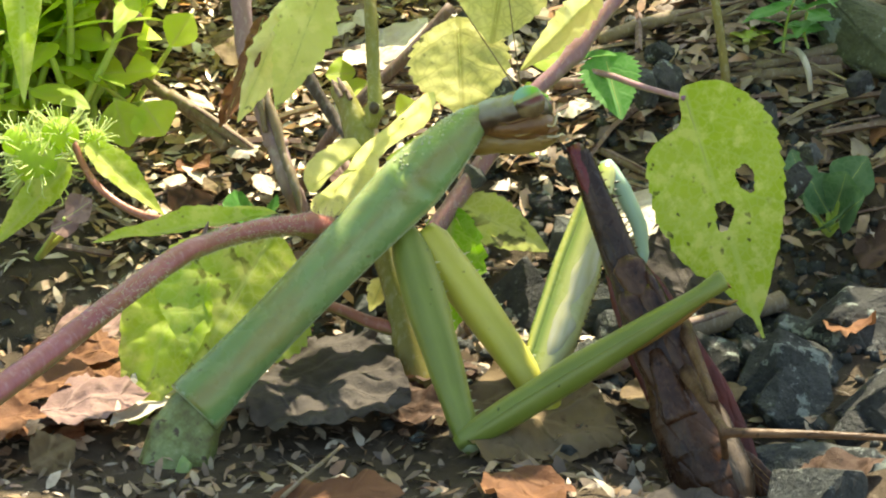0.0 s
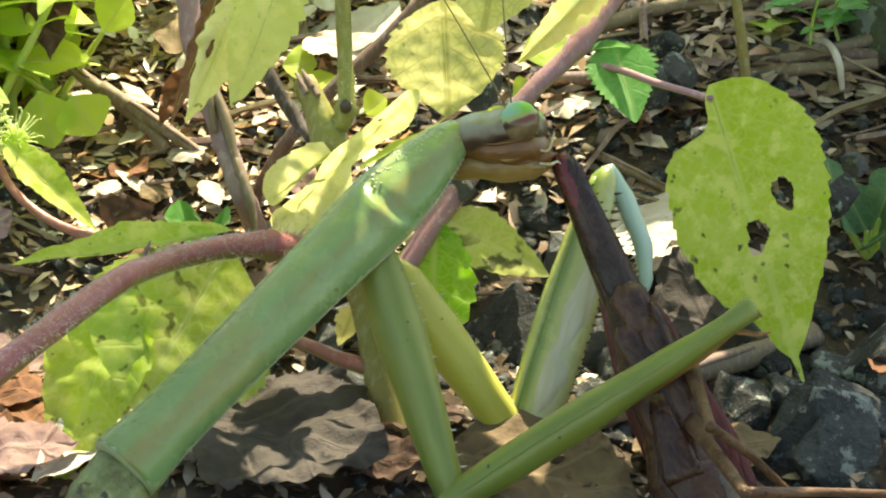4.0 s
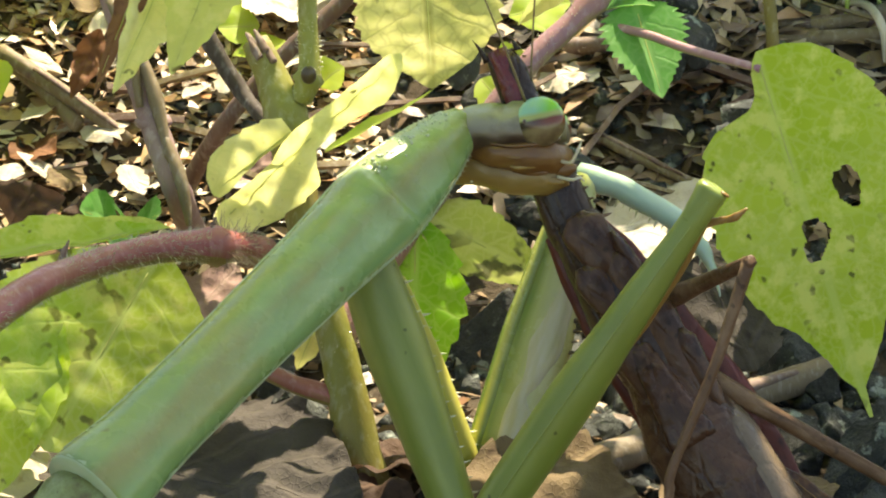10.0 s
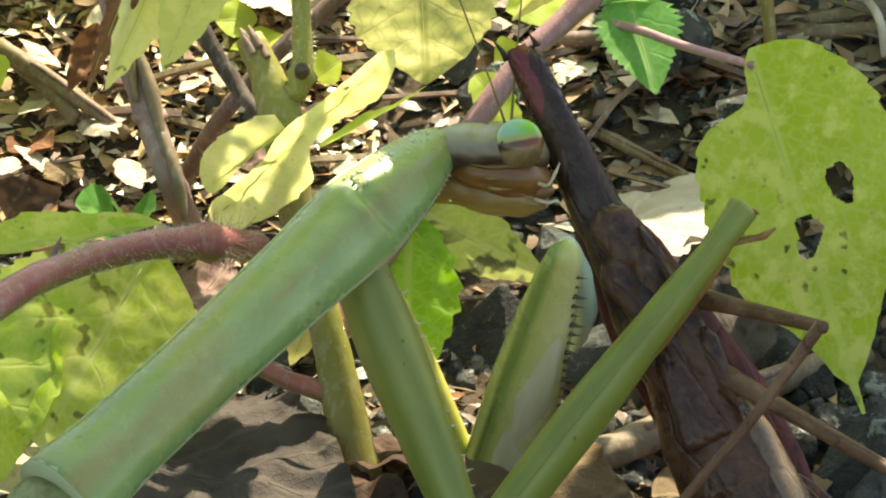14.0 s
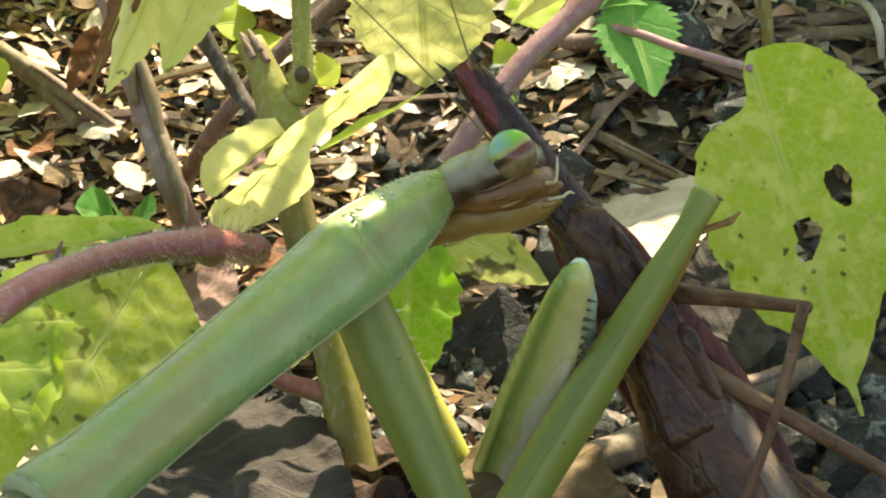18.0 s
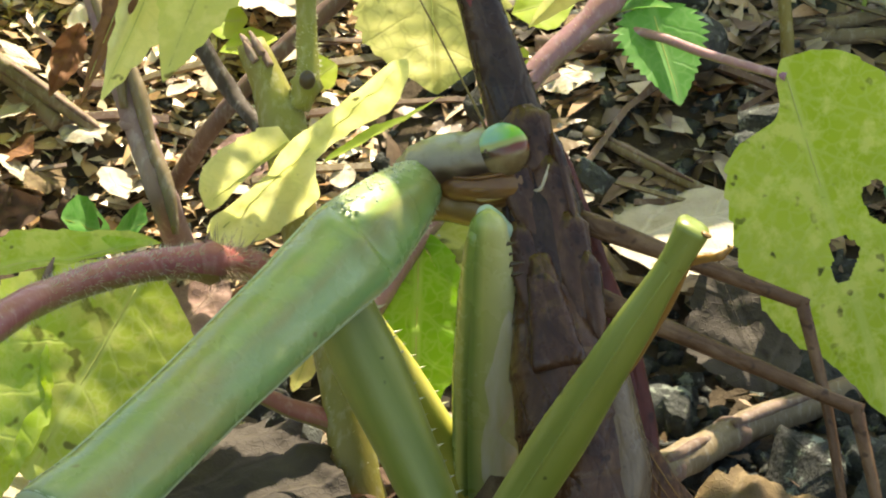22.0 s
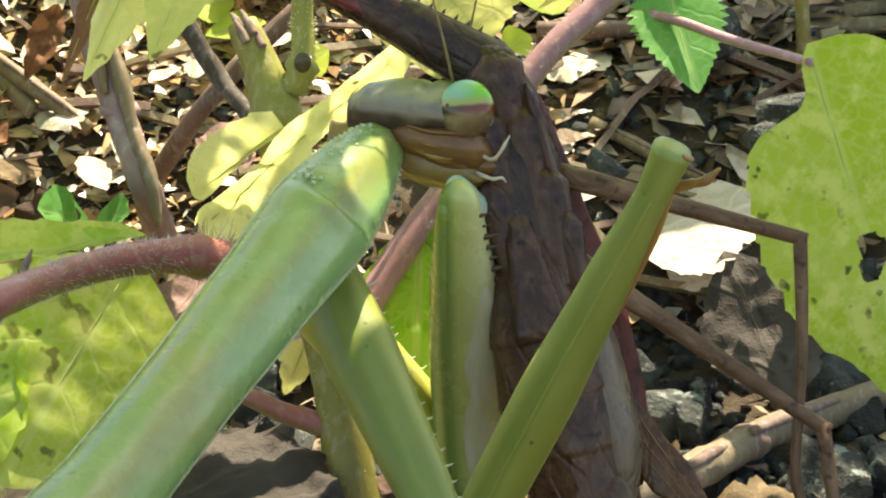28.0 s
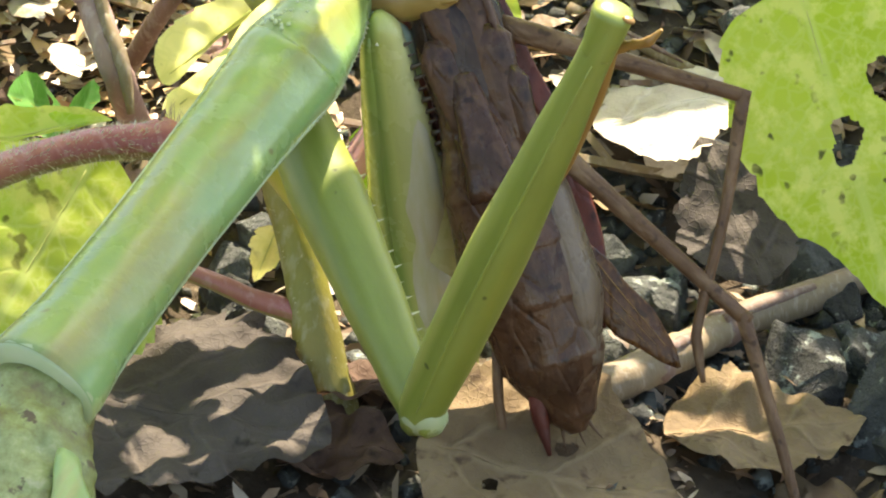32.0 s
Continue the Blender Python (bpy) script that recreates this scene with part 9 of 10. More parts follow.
    walk(mid_femur, [
        (0, mm(5.50, 2.40, 0.50, 29.6, -47.3, -0.3)),
        (0.5, mm(5.50, 2.40, 0.50, 48.9, -52.6, 3.8)),
        (1, mm(5.50, 2.40, 0.50, 56.9, -52.1, -6.1)),
        (1.5, mm(5.50, 2.40, 0.50, 51.4, -52.8, -7.9)),
        (2, mm(5.50, 2.40, 0.50, 49.0, -54.3, -9.7)),
        (2.2, mm(5.50, 2.40, 0.50, 57.5, -53.9, -10.7)),
        (2.3, mm(5.50, 2.40, 0.50, 51.6, -54.7, -3.3)),
        (2.4, mm(5.50, 2.40, 0.50, 38.5, -57.1, 12.6)),
        (2.5, mm(5.50, 2.40, 0.50, 13.4, -64.0, 41.1)),
        (2.6, mm(5.50, 2.40, 0.50, -28.5, -64.1, 87.3)),
        (2.7, mm(5.50, 2.40, 0.50, -56.7, -42.0, 121.6)),
        (2.8, mm(5.50, 2.40, 0.50, -61.0, -32.0, 128.7)),
        (2.9, mm(5.50, 2.40, 0.50, -63.8, -10.1, 136.3)),
        (3, mm(5.50, 2.40, 0.50, -61.6, -40.7, 131.3)),
        (3.1, mm(5.50, 2.40, 0.50, -31.9, -61.9, 94.4)),
        (3.2, mm(5.50, 2.40, 0.50, 26.6, -63.6, 30.1)),
        (3.3, mm(5.50, 2.40, 0.50, 60.0, -61.8, -7.1)),
        (3.4, mm(5.50, 2.40, 0.50, 60.6, -58.9, -7.7)),
        (3.5, mm(5.50, 2.40, 0.50, 61.2, -58.9, -8.3)),
        (4.2, mm(5.50, 2.40, 0.50, 53.3, -60.9, 1.0)),
        (4.9, mm(5.50, 2.40, 0.50, 33.5, -62.4, 22.0)),
        (5.5, mm(5.50, 2.40, 0.50, 21.5, -76.1, 31.0)),
        (6, mm(5.50, 2.40, 0.50, 38.3, -64.5, 13.6)),
        (6.5, mm(5.50, 2.40, 0.50, 62.1, -64.8, -12.6)),
        (7, mm(5.50, 2.40, 0.50, 44.4, -63.4, 7.1)),
        (7.5, mm(5.50, 2.40, 0.50, 30.7, -64.4, 46.8)),
        (8, mm(5.50, 2.40, 0.50, 29.7, -64.6, 56.4)),
        (8.5, mm(5.50, 2.40, 0.50, 29.3, -69.2, 51.7)),
        (9, mm(5.50, 2.40, 0.50, 26.6, -72.0, 59.1)),
        (9.5, mm(5.50, 2.40, 0.50, 19.9, -72.7, 73.0)),
        (10, mm(5.50, 2.40, 0.50, 11.6, -70.7, 80.2)),
        (10.5, mm(5.50, 2.40, 0.50, 9.8, -69.6, 85.8)),
        (11, mm(5.50, 2.40, 0.50, 8.8, -66.1, 54.5)),
        (11.5, mm(5.50, 2.40, 0.50, 12.1, -68.0, 67.9)),
        (12, mm(5.50, 2.40, 0.50, 11.3, -64.4, 59.0)),
        (12.5, mm(5.50, 2.40, 0.50, 13.2, -65.4, 64.9)),
        (13, mm(5.50, 2.40, 0.50, 12.4, -64.5, 60.6)),
        (13.5, mm(5.50, 2.40, 0.50, 11.3, -64.0, 60.5)),
        (14, mm(5.50, 2.40, 0.50, 6.1, -56.5, 45.0)),
        (14.5, mm(5.50, 2.40, 0.50, 5.4, -58.6, 47.2)),
        (16.5, mm(5.50, 2.40, 0.50, 4.2, -56.9, 50.9)),
        (17, mm(5.50, 2.40, 0.50, 3.6, -57.5, 51.4)),
        (17.5, mm(5.50, 2.40, 0.50, 3.0, -56.9, 52.4)),
        (18, mm(5.50, 2.40, 0.50, 3.0, -56.3, 53.0)),
        (18.5, mm(5.50, 2.40, 0.50, 6.0, -52.5, 51.2)),
        (19, mm(5.50, 2.40, 0.50, 8.6, -48.7, 49.9)),
        (19.5, mm(5.50, 2.40, 0.50, 11.5, -47.4, 47.0)),
        (20, mm(5.50, 2.40, 0.50, 9.5, 8.0, 50.5)),
        (20.5, mm(5.50, 2.40, 0.50, 12.1, 9.6, 52.5)),
        (21, mm(5.50, 2.40, 0.50, 13.6, 8.4, 59.0)),
        (21.5, mm(5.50, 2.40, 0.50, 13.8, 7.3, 63.0)),
        (22, mm(5.50, 2.40, 0.50, 12.7, 7.6, 59.9)),
        (22.5, mm(5.50, 2.40, 0.50, 11.7, 6.9, 60.3)),
        (23, mm(5.50, 2.40, 0.50, 10.7, 5.9, 61.5)),
        (23.5, mm(5.50, 2.40, 0.50, 9.0, 5.2, 60.8)),
        (24, mm(5.50, 2.40, 0.50, 8.1, 4.8, 59.8)),
        (24.5, mm(5.50, 2.40, 0.50, 7.2, 4.3, 59.2)),
        (25, mm(5.50, 2.40, 0.50, 6.2, 3.6, 59.9)),
        (25.5, mm(5.50, 2.40, 0.50, 5.2, 3.0, 60.6)),
        (27.5, mm(5.50, 2.40, 0.50, 4.5, 2.3, 63.3)),
        (28, mm(5.50, 2.40, 0.50, 3.2, 1.7, 62.3)),
        (28.5, mm(5.50, 2.40, 0.50, 2.1, 1.2, 59.4)),
        (29, mm(5.50, 2.40, 0.50, 1.2, 0.8, 56.8)),
        (29.5, mm(5.50, 2.40, 0.50, 0.5, 0.3, 55.7)),
        (30, mm(5.50, 2.40, 0.50, -0.0, -0.0, 54.7)),
        (30.5, mm(5.50, 2.40, 0.50, -0.0, -0.0, 54.5)),
        (31, mm(5.50, 2.40, 0.50, 0.0, 0.0, 56.0)),
        (31.5, mm(5.50, 2.40, 0.50, -0.0, -0.0, 56.0)),
        (32, mm(5.50, 2.40, 0.50, -0.0, -0.0, 56.9)),
    ])
    walk(mid_tibia, [
        (0, mm(12.63, 2.37, 8.21, -5.4, 61.8, -15.5)),
        (0.5, mm(11.86, 2.82, 8.85, -4.1, 64.4, -11.2)),
        (1, mm(11.92, 1.72, 8.78, -1.7, 67.1, -5.5)),
        (1.5, mm(11.79, 1.53, 8.85, -1.3, 69.7, -2.6)),
        (2, mm(11.54, 1.37, 9.03, -0.6, 72.0, 1.1)),
        (2.2, mm(11.58, 1.25, 8.98, -43.0, 72.3, 1.5)),
        (2.3, mm(11.56, 2.05, 9.07, -57.7, 4.9, -18.0)),
        (2.4, mm(11.06, 3.64, 9.32, -58.5, -54.0, -16.4)),
        (2.5, mm(8.96, 5.43, 9.94, -64.2, -76.7, -10.1)),
        (2.6, mm(5.72, 6.98, 9.94, -58.7, -104.7, -15.5)),
        (2.7, mm(1.41, 9.04, 7.53, -78.7, -108.9, 5.4)),
        (2.8, mm(-0.06, 9.35, 6.07, -72.7, -109.4, -0.9)),
        (2.9, mm(-1.98, 9.54, 2.34, -78.0, -107.4, 4.6)),
        (3, mm(0.25, 8.38, 7.35, -94.2, -103.7, 21.4)),
        (3.1, mm(5.12, 7.33, 9.76, -107.0, -101.9, 34.6)),
        (3.2, mm(9.53, 4.74, 9.91, -52.1, -74.4, -19.0)),
        (3.3, mm(10.42, 1.79, 9.76, -73.5, -55.3, 4.5)),
        (3.4, mm(10.87, 1.67, 9.49, -67.5, 11.5, -8.8)),
        (3.5, mm(10.86, 1.61, 9.49, -50.9, 71.5, 12.8)),
        (4.2, mm(10.60, 2.49, 9.68, -7.3, 52.6, 23.5)),
        (4.9, mm(10.01, 4.22, 9.81, -7.0, 21.4, -13.1)),
        (5.5, mm(7.66, 3.70, 10.69, 35.8, 71.0, 22.0)),
        (6, mm(9.89, 3.47, 9.98, 51.8, 80.3, 38.6)),
        (6.5, mm(9.86, 1.43, 10.00, 19.8, 82.2, 6.3)),
        (7, mm(10.16, 2.98, 9.89, 82.2, 82.6, 69.2)),
        (7.5, mm(8.60, 5.71, 9.97, -10.0, 8.7, -49.0)),
        (8, mm(7.99, 6.16, 9.98, -10.0, 7.3, -54.0)),
        (8.5, mm(7.81, 5.32, 10.31, -7.3, 7.1, -45.9)),
        (9, mm(7.16, 5.18, 10.49, -6.0, 5.3, -48.8)),
        (9.5, mm(6.42, 5.39, 10.53, -4.2, 4.0, -46.2)),
        (10, mm(6.09, 5.82, 10.41, -2.9, 2.4, -50.1)),
        (10.5, mm(5.77, 6.05, 10.34, -2.5, 2.3, -46.3)),
        (11, mm(7.97, 5.86, 10.10, -3.6, 1.8, -63.3)),
        (11.5, mm(6.98, 6.04, 10.23, -3.6, 2.8, -52.1)),
        (12, mm(7.83, 6.29, 9.97, -4.5, 2.6, -60.1)),
        (12.5, mm(7.36, 6.36, 10.04, -4.3, 3.6, -50.1)),
        (13, mm(7.71, 6.34, 9.98, -4.4, 3.5, -51.3)),
        (13.5, mm(7.77, 6.41, 9.93, -4.2, 3.1, -53.3)),
        (14, mm(9.58, 6.49, 9.26, -4.0, 1.9, -64.4)),
        (14.5, mm(9.22, 6.42, 9.45, -3.0, 1.9, -57.6)),
        (16.5, mm(9.12, 6.86, 9.29, -2.0, 2.0, -44.3)),
        (17, mm(9.03, 6.81, 9.35, -1.7, 1.7, -45.1)),
        (17.5, mm(8.98, 6.94, 9.30, -1.4, 1.4, -45.4)),
        (18, mm(9.01, 7.04, 9.24, -1.4, 1.4, -45.5)),
        (18.5, mm(9.51, 7.38, 8.84, -3.1, 3.1, -45.5)),
        (19, mm(9.96, 7.71, 8.39, -4.9, 4.8, -45.6)),
        (19.5, mm(10.35, 7.60, 8.23, -6.7, 6.6, -45.5)),
        (20, mm(12.11, 10.42, -0.96, -8.2, 9.3, -41.5)),
        (20.5, mm(11.80, 10.61, -1.24, -8.9, 12.6, -35.6)),
        (21, mm(10.84, 11.31, -1.04, -8.8, 13.4, -33.4)),
        (21.5, mm(10.22, 11.69, -0.83, -1.8, 15.5, -6.3)),
        (22, mm(10.71, 11.40, -0.89, 0.3, 14.8, 1.6)),
        (22.5, mm(10.66, 11.46, -0.76, -3.1, 13.2, -12.9)),
        (23, mm(10.50, 11.57, -0.59, -8.2, 9.1, -42.1)),
        (23.5, mm(10.60, 11.53, -0.44, -6.1, 8.4, -35.8)),
        (24, mm(10.75, 11.45, -0.37, -3.8, 8.6, -23.8)),
        (24.5, mm(10.85, 11.40, -0.29, -2.8, 7.9, -19.3)),
        (25, mm(10.76, 11.47, -0.17, -1.9, 6.9, -15.4)),
        (25.5, mm(10.64, 11.54, -0.04, -1.1, 5.9, -10.8)),
        (27.5, mm(10.20, 11.78, 0.09, -0.3, 5.0, -3.8)),
        (28, mm(10.38, 11.69, 0.19, -0.8, 3.5, -13.6)),
        (28.5, mm(10.84, 11.44, 0.28, -0.4, 2.4, -9.9)),
        (29, mm(11.25, 11.19, 0.36, -0.1, 1.4, -2.5)),
        (29.5, mm(11.41, 11.08, 0.44, -0.0, 0.6, -0.3)),
        (30, mm(11.57, 10.96, 0.50, 0.0, -0.0, -54.1)),
        (30.5, mm(11.59, 10.95, 0.50, 0.0, -0.0, -42.1)),
        (31, mm(11.37, 11.11, 0.50, -0.0, 0.0, -32.3)),
        (31.5, mm(11.37, 11.11, 0.50, 0.0, -0.0, -31.2)),
        (32, mm(11.23, 11.20, 0.50, 0.0, -0.0, -27.4)),
    ])
    walk(hind_femur, [
        (0, mm(8.50, 1.20, 0.50, 32.3, -58.3, 8.4)),
        (0.5, mm(8.50, 1.20, 0.50, 31.4, -59.5, 14.5)),
        (1, mm(8.50, 1.20, 0.50, 33.0, -58.6, 7.3)),
        (1.5, mm(8.50, 1.20, 0.50, 32.8, -58.9, 7.2)),
        (2, mm(8.50, 1.20, 0.50, 33.1, -59.7, 7.3)),
        (2.5, mm(8.50, 1.20, 0.50, 33.0, -59.0, 5.8)),
        (3, mm(8.50, 1.20, 0.50, 31.6, -59.9, 12.0)),
        (3.5, mm(8.50, 1.20, 0.50, 31.5, -59.9, 11.7)),
        (5.5, mm(8.50, 1.20, 0.50, 36.6, -61.6, 7.0)),
        (6, mm(8.50, 1.20, 0.50, 40.7, -62.2, 2.6)),
        (6.5, mm(8.50, 1.20, 0.50, 43.5, -63.6, -0.5)),
        (7, mm(8.50, 1.20, 0.50, 40.5, -65.6, 2.9)),
        (7.5, mm(8.50, 1.20, 0.50, 9.9, -28.3, 36.3)),
        (8, mm(8.50, 1.20, 0.50, 9.3, -31.3, 34.9)),
        (8.5, mm(8.50, 1.20, 0.50, 6.1, -19.4, 32.3)),
        (9, mm(8.50, 1.20, 0.50, 4.3, -22.2, 28.2)),
        (9.5, mm(8.50, 1.20, 0.50, 2.9, 5.0, 30.5)),
        (10, mm(8.50, 1.20, 0.50, 1.9, 3.3, 30.0)),
        (10.5, mm(8.50, 1.20, 0.50, 1.8, 2.9, 32.0)),
        (11, mm(8.50, 1.20, 0.50, 2.1, -27.7, 26.9)),
        (11.5, mm(8.50, 1.20, 0.50, 2.6, -20.0, 31.7)),
        (12, mm(8.50, 1.20, 0.50, 3.0, -28.6, 29.4)),
        (12.5, mm(8.50, 1.20, 0.50, 3.4, -18.9, 34.3)),
        (13, mm(8.50, 1.20, 0.50, 3.5, -22.2, 34.1)),
        (13.5, mm(8.50, 1.20, 0.50, 3.1, -26.8, 30.5)),
        (14, mm(8.50, 1.20, 0.50, 2.8, -29.7, 32.0)),
        (14.5, mm(8.50, 1.20, 0.50, 2.2, -25.4, 32.0)),
        (16.5, mm(8.50, 1.20, 0.50, 1.6, 2.3, 34.0)),
        (17, mm(8.50, 1.20, 0.50, 1.3, 2.0, 32.7)),
        (17.5, mm(8.50, 1.20, 0.50, 1.1, 1.7, 32.1)),
        (18, mm(8.50, 1.20, 0.50, 1.0, 1.7, 31.4)),
        (18.5, mm(8.50, 1.20, 0.50, 2.3, 3.7, 31.7)),
        (19, mm(8.50, 1.20, 0.50, 3.6, 5.8, 32.0)),
        (19.5, mm(8.50, 1.20, 0.50, 4.6, 8.2, 29.6)),
        (20, mm(8.50, 1.20, 0.50, 7.8, 9.7, 39.2)),
        (20.5, mm(8.50, 1.20, 0.50, 10.8, 11.1, 44.9)),
        (21, mm(8.50, 1.20, 0.50, 13.0, 9.4, 54.8)),
        (21.5, mm(8.50, 1.20, 0.50, 13.3, 8.3, 58.9)),
        (22, mm(8.50, 1.20, 0.50, 12.4, 8.2, 57.4)),
        (22.5, mm(8.50, 1.20, 0.50, 11.4, 7.5, 57.5)),
        (23, mm(8.50, 1.20, 0.50, 10.4, 6.3, 59.3)),
        (23.5, mm(8.50, 1.20, 0.50, 8.9, 5.3, 59.6)),
        (24, mm(8.50, 1.20, 0.50, 8.0, 4.9, 58.8)),
        (24.5, mm(8.50, 1.20, 0.50, 7.1, 4.4, 58.4)),
        (25, mm(8.50, 1.20, 0.50, 6.1, 3.8, 58.0)),
        (25.5, mm(8.50, 1.20, 0.50, 4.9, 3.4, 55.4)),
        (27.5, mm(8.50, 1.20, 0.50, 3.5, 3.6, 44.6)),
        (28, mm(8.50, 1.20, 0.50, 2.5, 2.6, 43.3)),
        (28.5, mm(8.50, 1.20, 0.50, 1.5, 1.9, 38.8)),
        (29, mm(8.50, 1.20, 0.50, 0.8, 1.2, 33.4)),
        (29.5, mm(8.50, 1.20, 0.50, 0.3, 0.5, 32.4)),
        (30, mm(8.50, 1.20, 0.50, -0.0, -0.0, 31.6)),
        (30.5, mm(8.50, 1.20, 0.50, -0.0, -0.0, 29.5)),
        (31, mm(8.50, 1.20, 0.50, 0.0, 0.0, 30.1)),
        (31.5, mm(8.50, 1.20, 0.50, -0.0, 0.0, 30.0)),
        (32, mm(8.50, 1.20, 0.50, -0.0, 0.0, 31.1)),
    ])
    walk(hind_tibia, [
        (0, mm(15.77, 2.27, 12.42, 15.2, 12.3, 66.9)),
        (0.5, mm(15.37, 2.98, 12.56, 14.8, 12.4, 66.9)),
        (1, mm(15.73, 2.13, 12.45, 18.7, 18.1, 67.8)),
        (1.5, mm(15.68, 2.10, 12.49, 22.5, 23.4, 69.2)),
        (2, mm(15.51, 2.09, 12.59, 25.8, 27.2, 70.3)),
        (2.5, mm(15.66, 1.92, 12.50, 28.5, 29.8, 71.3)),
        (3, mm(15.38, 2.66, 12.61, 29.8, 31.3, 72.0)),
        (3.5, mm(15.39, 2.63, 12.61, 31.7, 32.9, 72.8)),
        (5.5, mm(15.11, 2.01, 12.81, 31.8, 41.0, 73.8)),
        (6, mm(15.02, 1.49, 12.89, 32.1, 40.9, 74.3)),
        (6.5, mm(14.71, 1.15, 13.04, 33.3, 42.7, 75.2)),
        (7, mm(14.27, 1.50, 13.25, 34.2, 44.1, 76.2)),
        (7.5, mm(18.44, 8.49, 7.14, -2.8, 12.9, -12.0)),
        (8, mm(18.31, 8.05, 7.78, -2.8, 12.1, -12.7)),
        (8.5, mm(19.66, 8.26, 5.15, -3.4, 9.6, -19.6)),
        (9, mm(19.92, 7.31, 5.80, -3.3, 7.3, -24.1)),
        (9.5, mm(20.51, 8.28, -0.72, -2.3, 5.3, -23.6)),
        (10, mm(20.61, 8.18, -0.30, -1.5, 3.5, -22.8)),
        (10.5, mm(20.36, 8.61, -0.20, -1.2, 3.2, -21.2)),
        (11, mm(19.54, 6.82, 7.01, -1.6, 3.7, -23.6)),
        (11.5, mm(19.69, 8.11, 5.30, -1.8, 4.2, -23.0)),
        (12, mm(19.21, 7.23, 7.21, -2.0, 4.8, -22.4)),
        (12.5, mm(19.44, 8.66, 5.03, -2.1, 5.2, -21.7)),
        (13, mm(19.23, 8.46, 5.79, -2.0, 5.2, -21.1)),
        (13.5, mm(19.26, 7.55, 6.81, -1.9, 4.8, -21.8)),
        (14, mm(18.81, 7.65, 7.44, -1.7, 4.1, -22.5)),
        (14.5, mm(19.22, 7.91, 6.51, -1.4, 3.3, -23.3)),
        (16.5, mm(20.10, 9.02, -0.07, -1.1, 2.6, -23.6)),
        (17, mm(20.27, 8.76, 0.01, -1.1, 2.1, -26.4)),
        (17.5, mm(20.37, 8.62, 0.09, -0.9, 1.8, -26.4)),
        (18, mm(20.45, 8.48, 0.08, -0.9, 1.8, -26.3)),
        (18.5, mm(20.39, 8.54, -0.42, -1.9, 4.0, -24.9)),
        (19, mm(20.30, 8.58, -0.91, -2.7, 6.2, -23.8)),
        (19.5, mm(20.56, 8.03, -1.50, -3.5, 8.7, -21.8)),
        (20, mm(19.19, 9.92, -1.86, 0.6, 12.4, 2.8)),
        (20.5, mm(18.23, 10.90, -2.19, -0.1, 15.4, -0.2)),
        (21, mm(16.46, 12.49, -1.79, -1.1, 16.0, -3.6)),
        (21.5, mm(15.66, 13.06, -1.51, -1.5, 15.5, -5.5)),
        (22, mm(15.97, 12.88, -1.49, 0.3, 14.8, 1.4)),
        (22.5, mm(15.97, 12.91, -1.32, 0.2, 13.6, 1.1)),
        (23, mm(15.62, 13.16, -1.05, 0.0, 12.2, 0.3)),
        (23.5, mm(15.56, 13.22, -0.81, -0.7, 10.4, -3.6)),
        (24, mm(15.72, 13.13, -0.70, -0.7, 9.4, -4.0)),
        (24.5, mm(15.81, 13.09, -0.58, -0.9, 8.3, -5.8)),
        (25, mm(15.90, 13.05, -0.44, -1.0, 7.1, -7.7)),
        (25.5, mm(16.43, 12.70, -0.34, -0.6, 6.0, -5.5)),
        (27.5, mm(18.44, 11.02, -0.37, -0.4, 5.0, -4.0)),
        (28, mm(18.68, 10.79, -0.14, -0.4, 3.6, -5.6)),
        (28.5, mm(19.40, 9.97, 0.04, -0.2, 2.4, -5.1)),
        (29, mm(20.19, 8.90, 0.21, -0.2, 1.4, -6.3)),
        (29.5, mm(20.32, 8.72, 0.38, -0.1, 0.6, -5.7)),
        (30, mm(20.42, 8.54, 0.50, 0.0, -0.0, -8.0)),
        (30.5, mm(20.69, 8.09, 0.50, -0.0, -0.0, 0.4)),
        (31, mm(20.61, 8.22, 0.50, -0.0, 0.0, -1.0)),
        (31.5, mm(20.62, 8.21, 0.50, -0.0, -0.0, -1.7)),
        (32, mm(20.49, 8.43, 0.50, -0.0, -0.0, -1.4)),
    ])
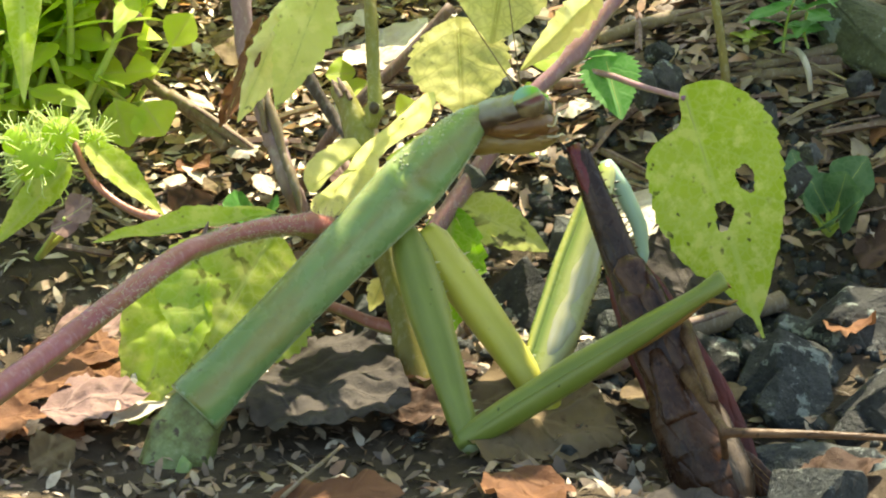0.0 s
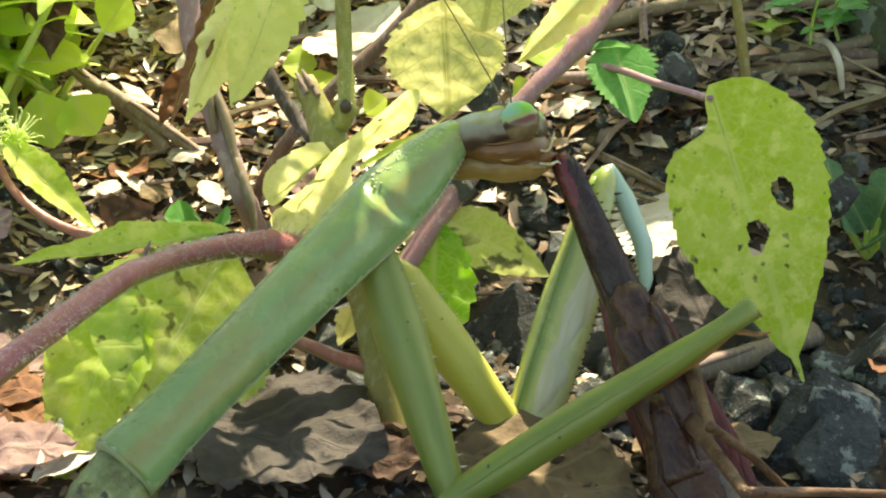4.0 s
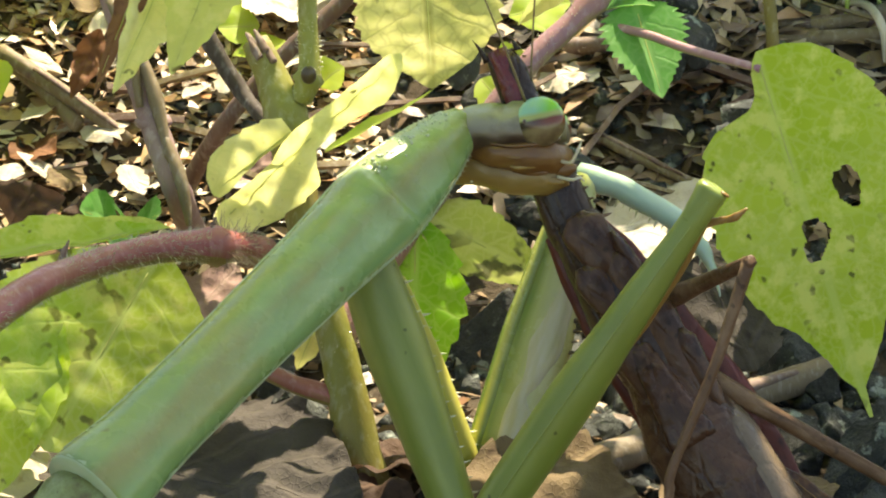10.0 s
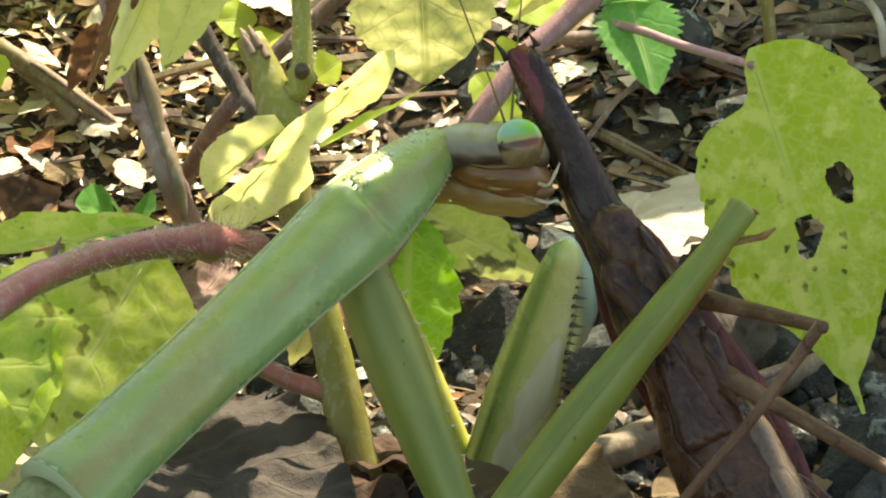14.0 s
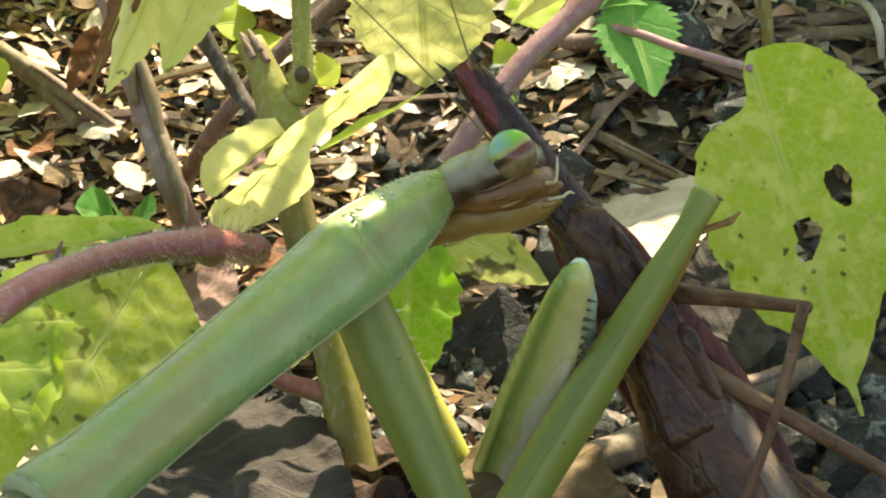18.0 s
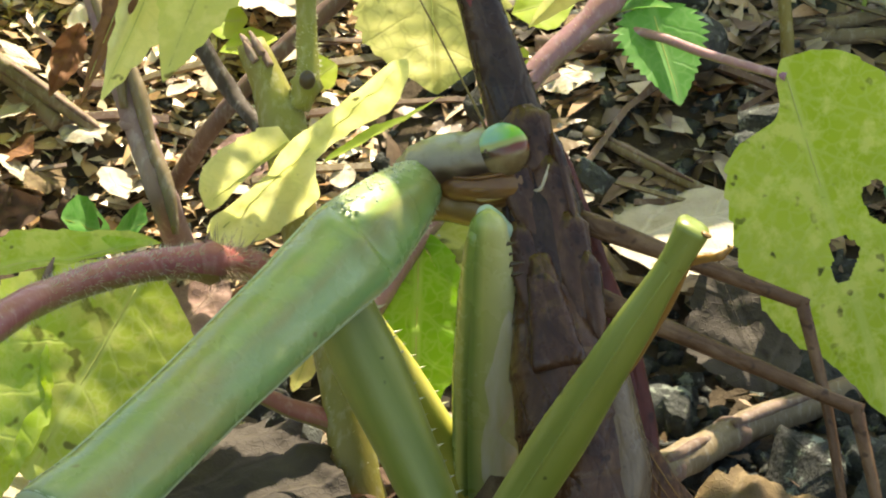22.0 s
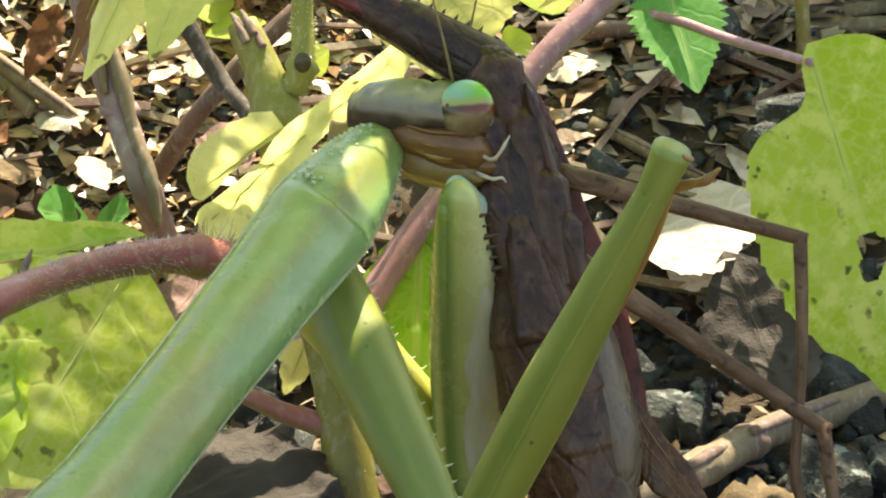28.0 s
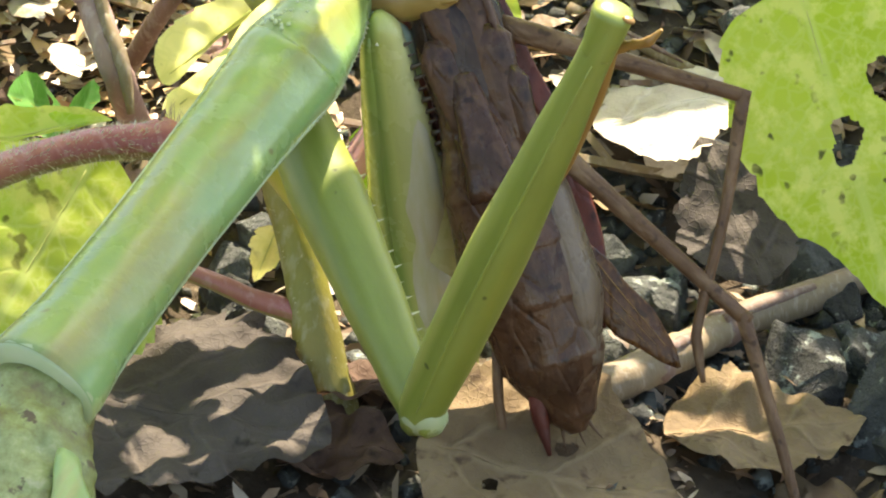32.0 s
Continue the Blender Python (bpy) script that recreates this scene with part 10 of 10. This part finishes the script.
    walk(mid_leg, [
        (0, mm(25.59, -5.03, -10.54, 7.0, 19.8, 45.9)),
        (0.5, mm(24.46, -5.47, -11.22, 8.2, 21.0, 46.6)),
        (1, mm(24.32, -5.64, -12.09, 9.2, 21.9, 47.5)),
        (1.5, mm(23.96, -5.65, -12.98, 10.0, 22.6, 46.5)),
        (2, mm(23.59, -5.66, -13.86, 11.0, 23.3, 46.8)),
        (2.5, mm(23.15, -5.54, -14.70, 11.8, 23.9, 46.0)),
        (3, mm(22.53, -5.65, -15.45, 12.7, 24.7, 46.8)),
        (3.5, mm(21.85, -5.65, -16.14, 14.6, 26.3, 47.8)),
        (5.5, mm(18.01, -4.76, -19.30, 24.3, 31.7, 55.1)),
        (6, mm(17.62, -4.67, -19.83, 25.6, 32.7, 55.4)),
        (6.5, mm(16.67, -4.13, -20.26, 27.6, 33.8, 56.5)),
        (7, mm(15.62, -4.03, -20.47, 29.9, 34.0, 59.1)),
        (7.5, mm(15.55, -4.66, -21.06, 30.1, 36.0, 56.9)),
        (8, mm(15.95, -4.54, -21.83, 31.8, 35.5, 59.6)),
        (8.5, mm(15.39, -4.28, -21.82, 32.6, 35.8, 60.1)),
        (9, mm(15.12, -4.36, -21.87, 33.1, 36.1, 60.3)),
        (9.5, mm(15.08, -6.26, -22.00, 32.4, 37.6, 57.8)),
        (10, mm(15.05, -6.37, -22.03, 32.5, 37.6, 58.0)),
        (10.5, mm(14.93, -6.16, -21.99, 31.8, 38.6, 56.1)),
        (11, mm(14.85, -6.10, -22.00, 32.6, 37.9, 57.7)),
        (11.5, mm(14.84, -6.40, -22.10, 33.2, 37.5, 58.8)),
        (12, mm(15.05, -6.22, -22.16, 33.2, 37.2, 59.2)),
        (12.5, mm(14.66, -6.35, -22.01, 33.3, 37.6, 58.8)),
        (13, mm(14.27, -5.92, -21.90, 33.8, 37.5, 59.5)),
        (13.5, mm(14.82, -5.98, -22.22, 32.8, 38.5, 57.3)),
        (14, mm(13.71, -5.95, -21.75, 34.8, 37.4, 60.7)),
        (14.5, mm(13.32, -5.27, -21.53, 35.4, 36.9, 61.8)),
        (16.5, mm(12.43, -5.84, -21.05, 36.4, 36.4, 63.5)),
        (17, mm(13.00, -5.77, -21.46, 36.8, 35.4, 64.9)),
        (17.5, mm(12.39, -5.94, -21.00, 36.3, 36.4, 63.3)),
        (18, mm(12.94, -5.61, -21.31, 36.7, 35.1, 65.1)),
        (18.5, mm(12.58, -5.66, -21.06, 36.8, 35.2, 65.1)),
        (19, mm(12.77, -5.99, -21.13, 35.9, 36.3, 63.0)),
        (19.5, mm(12.99, -6.01, -21.28, 35.6, 36.6, 62.4)),
        (20, mm(11.92, -5.21, -21.20, 36.3, 39.0, 60.7)),
        (20.5, mm(11.07, -4.83, -21.21, 37.1, 40.8, 59.8)),
        (21, mm(10.60, -5.14, -21.26, 38.0, 41.4, 60.3)),
        (21.5, mm(10.75, -5.51, -21.86, 39.9, 40.4, 63.0)),
        (22, mm(10.15, -5.57, -21.95, 41.8, 40.3, 65.0)),
        (22.5, mm(9.83, -5.42, -22.09, 42.5, 41.2, 64.9)),
        (23, mm(9.21, -5.12, -22.15, 44.4, 41.0, 66.8)),
        (23.5, mm(9.01, -5.01, -22.36, 45.8, 40.4, 68.6)),
        (24, mm(8.42, -5.11, -22.28, 46.1, 42.4, 67.3)),
        (24.5, mm(8.48, -5.04, -22.31, 46.0, 42.4, 67.2)),
        (25, mm(8.55, -5.02, -22.34, 45.7, 42.7, 66.7)),
        (25.5, mm(8.45, -4.89, -22.23, 45.8, 42.6, 66.8)),
        (27.5, mm(8.31, -6.21, -21.85, 43.8, 44.8, 63.3)),
        (28, mm(7.93, -6.73, -21.41, 41.5, 47.6, 58.8)),
        (28.5, mm(8.11, -6.45, -21.58, 41.6, 47.5, 58.9)),
        (29, mm(8.55, -6.51, -21.96, 41.4, 47.3, 58.9)),
        (29.5, mm(8.65, -6.29, -22.07, 40.8, 47.9, 57.8)),
        (30, mm(8.90, -6.29, -22.21, 40.4, 47.9, 57.3)),
        (30.5, mm(8.28, -6.17, -21.97, 40.5, 49.2, 56.5)),
        (31, mm(8.41, -6.42, -22.35, 41.4, 49.1, 57.5)),
        (31.5, mm(8.34, -6.38, -22.57, 42.0, 49.4, 58.0)),
        (32, mm(7.99, -6.30, -22.42, 42.9, 49.3, 59.0)),
    ])


motions()
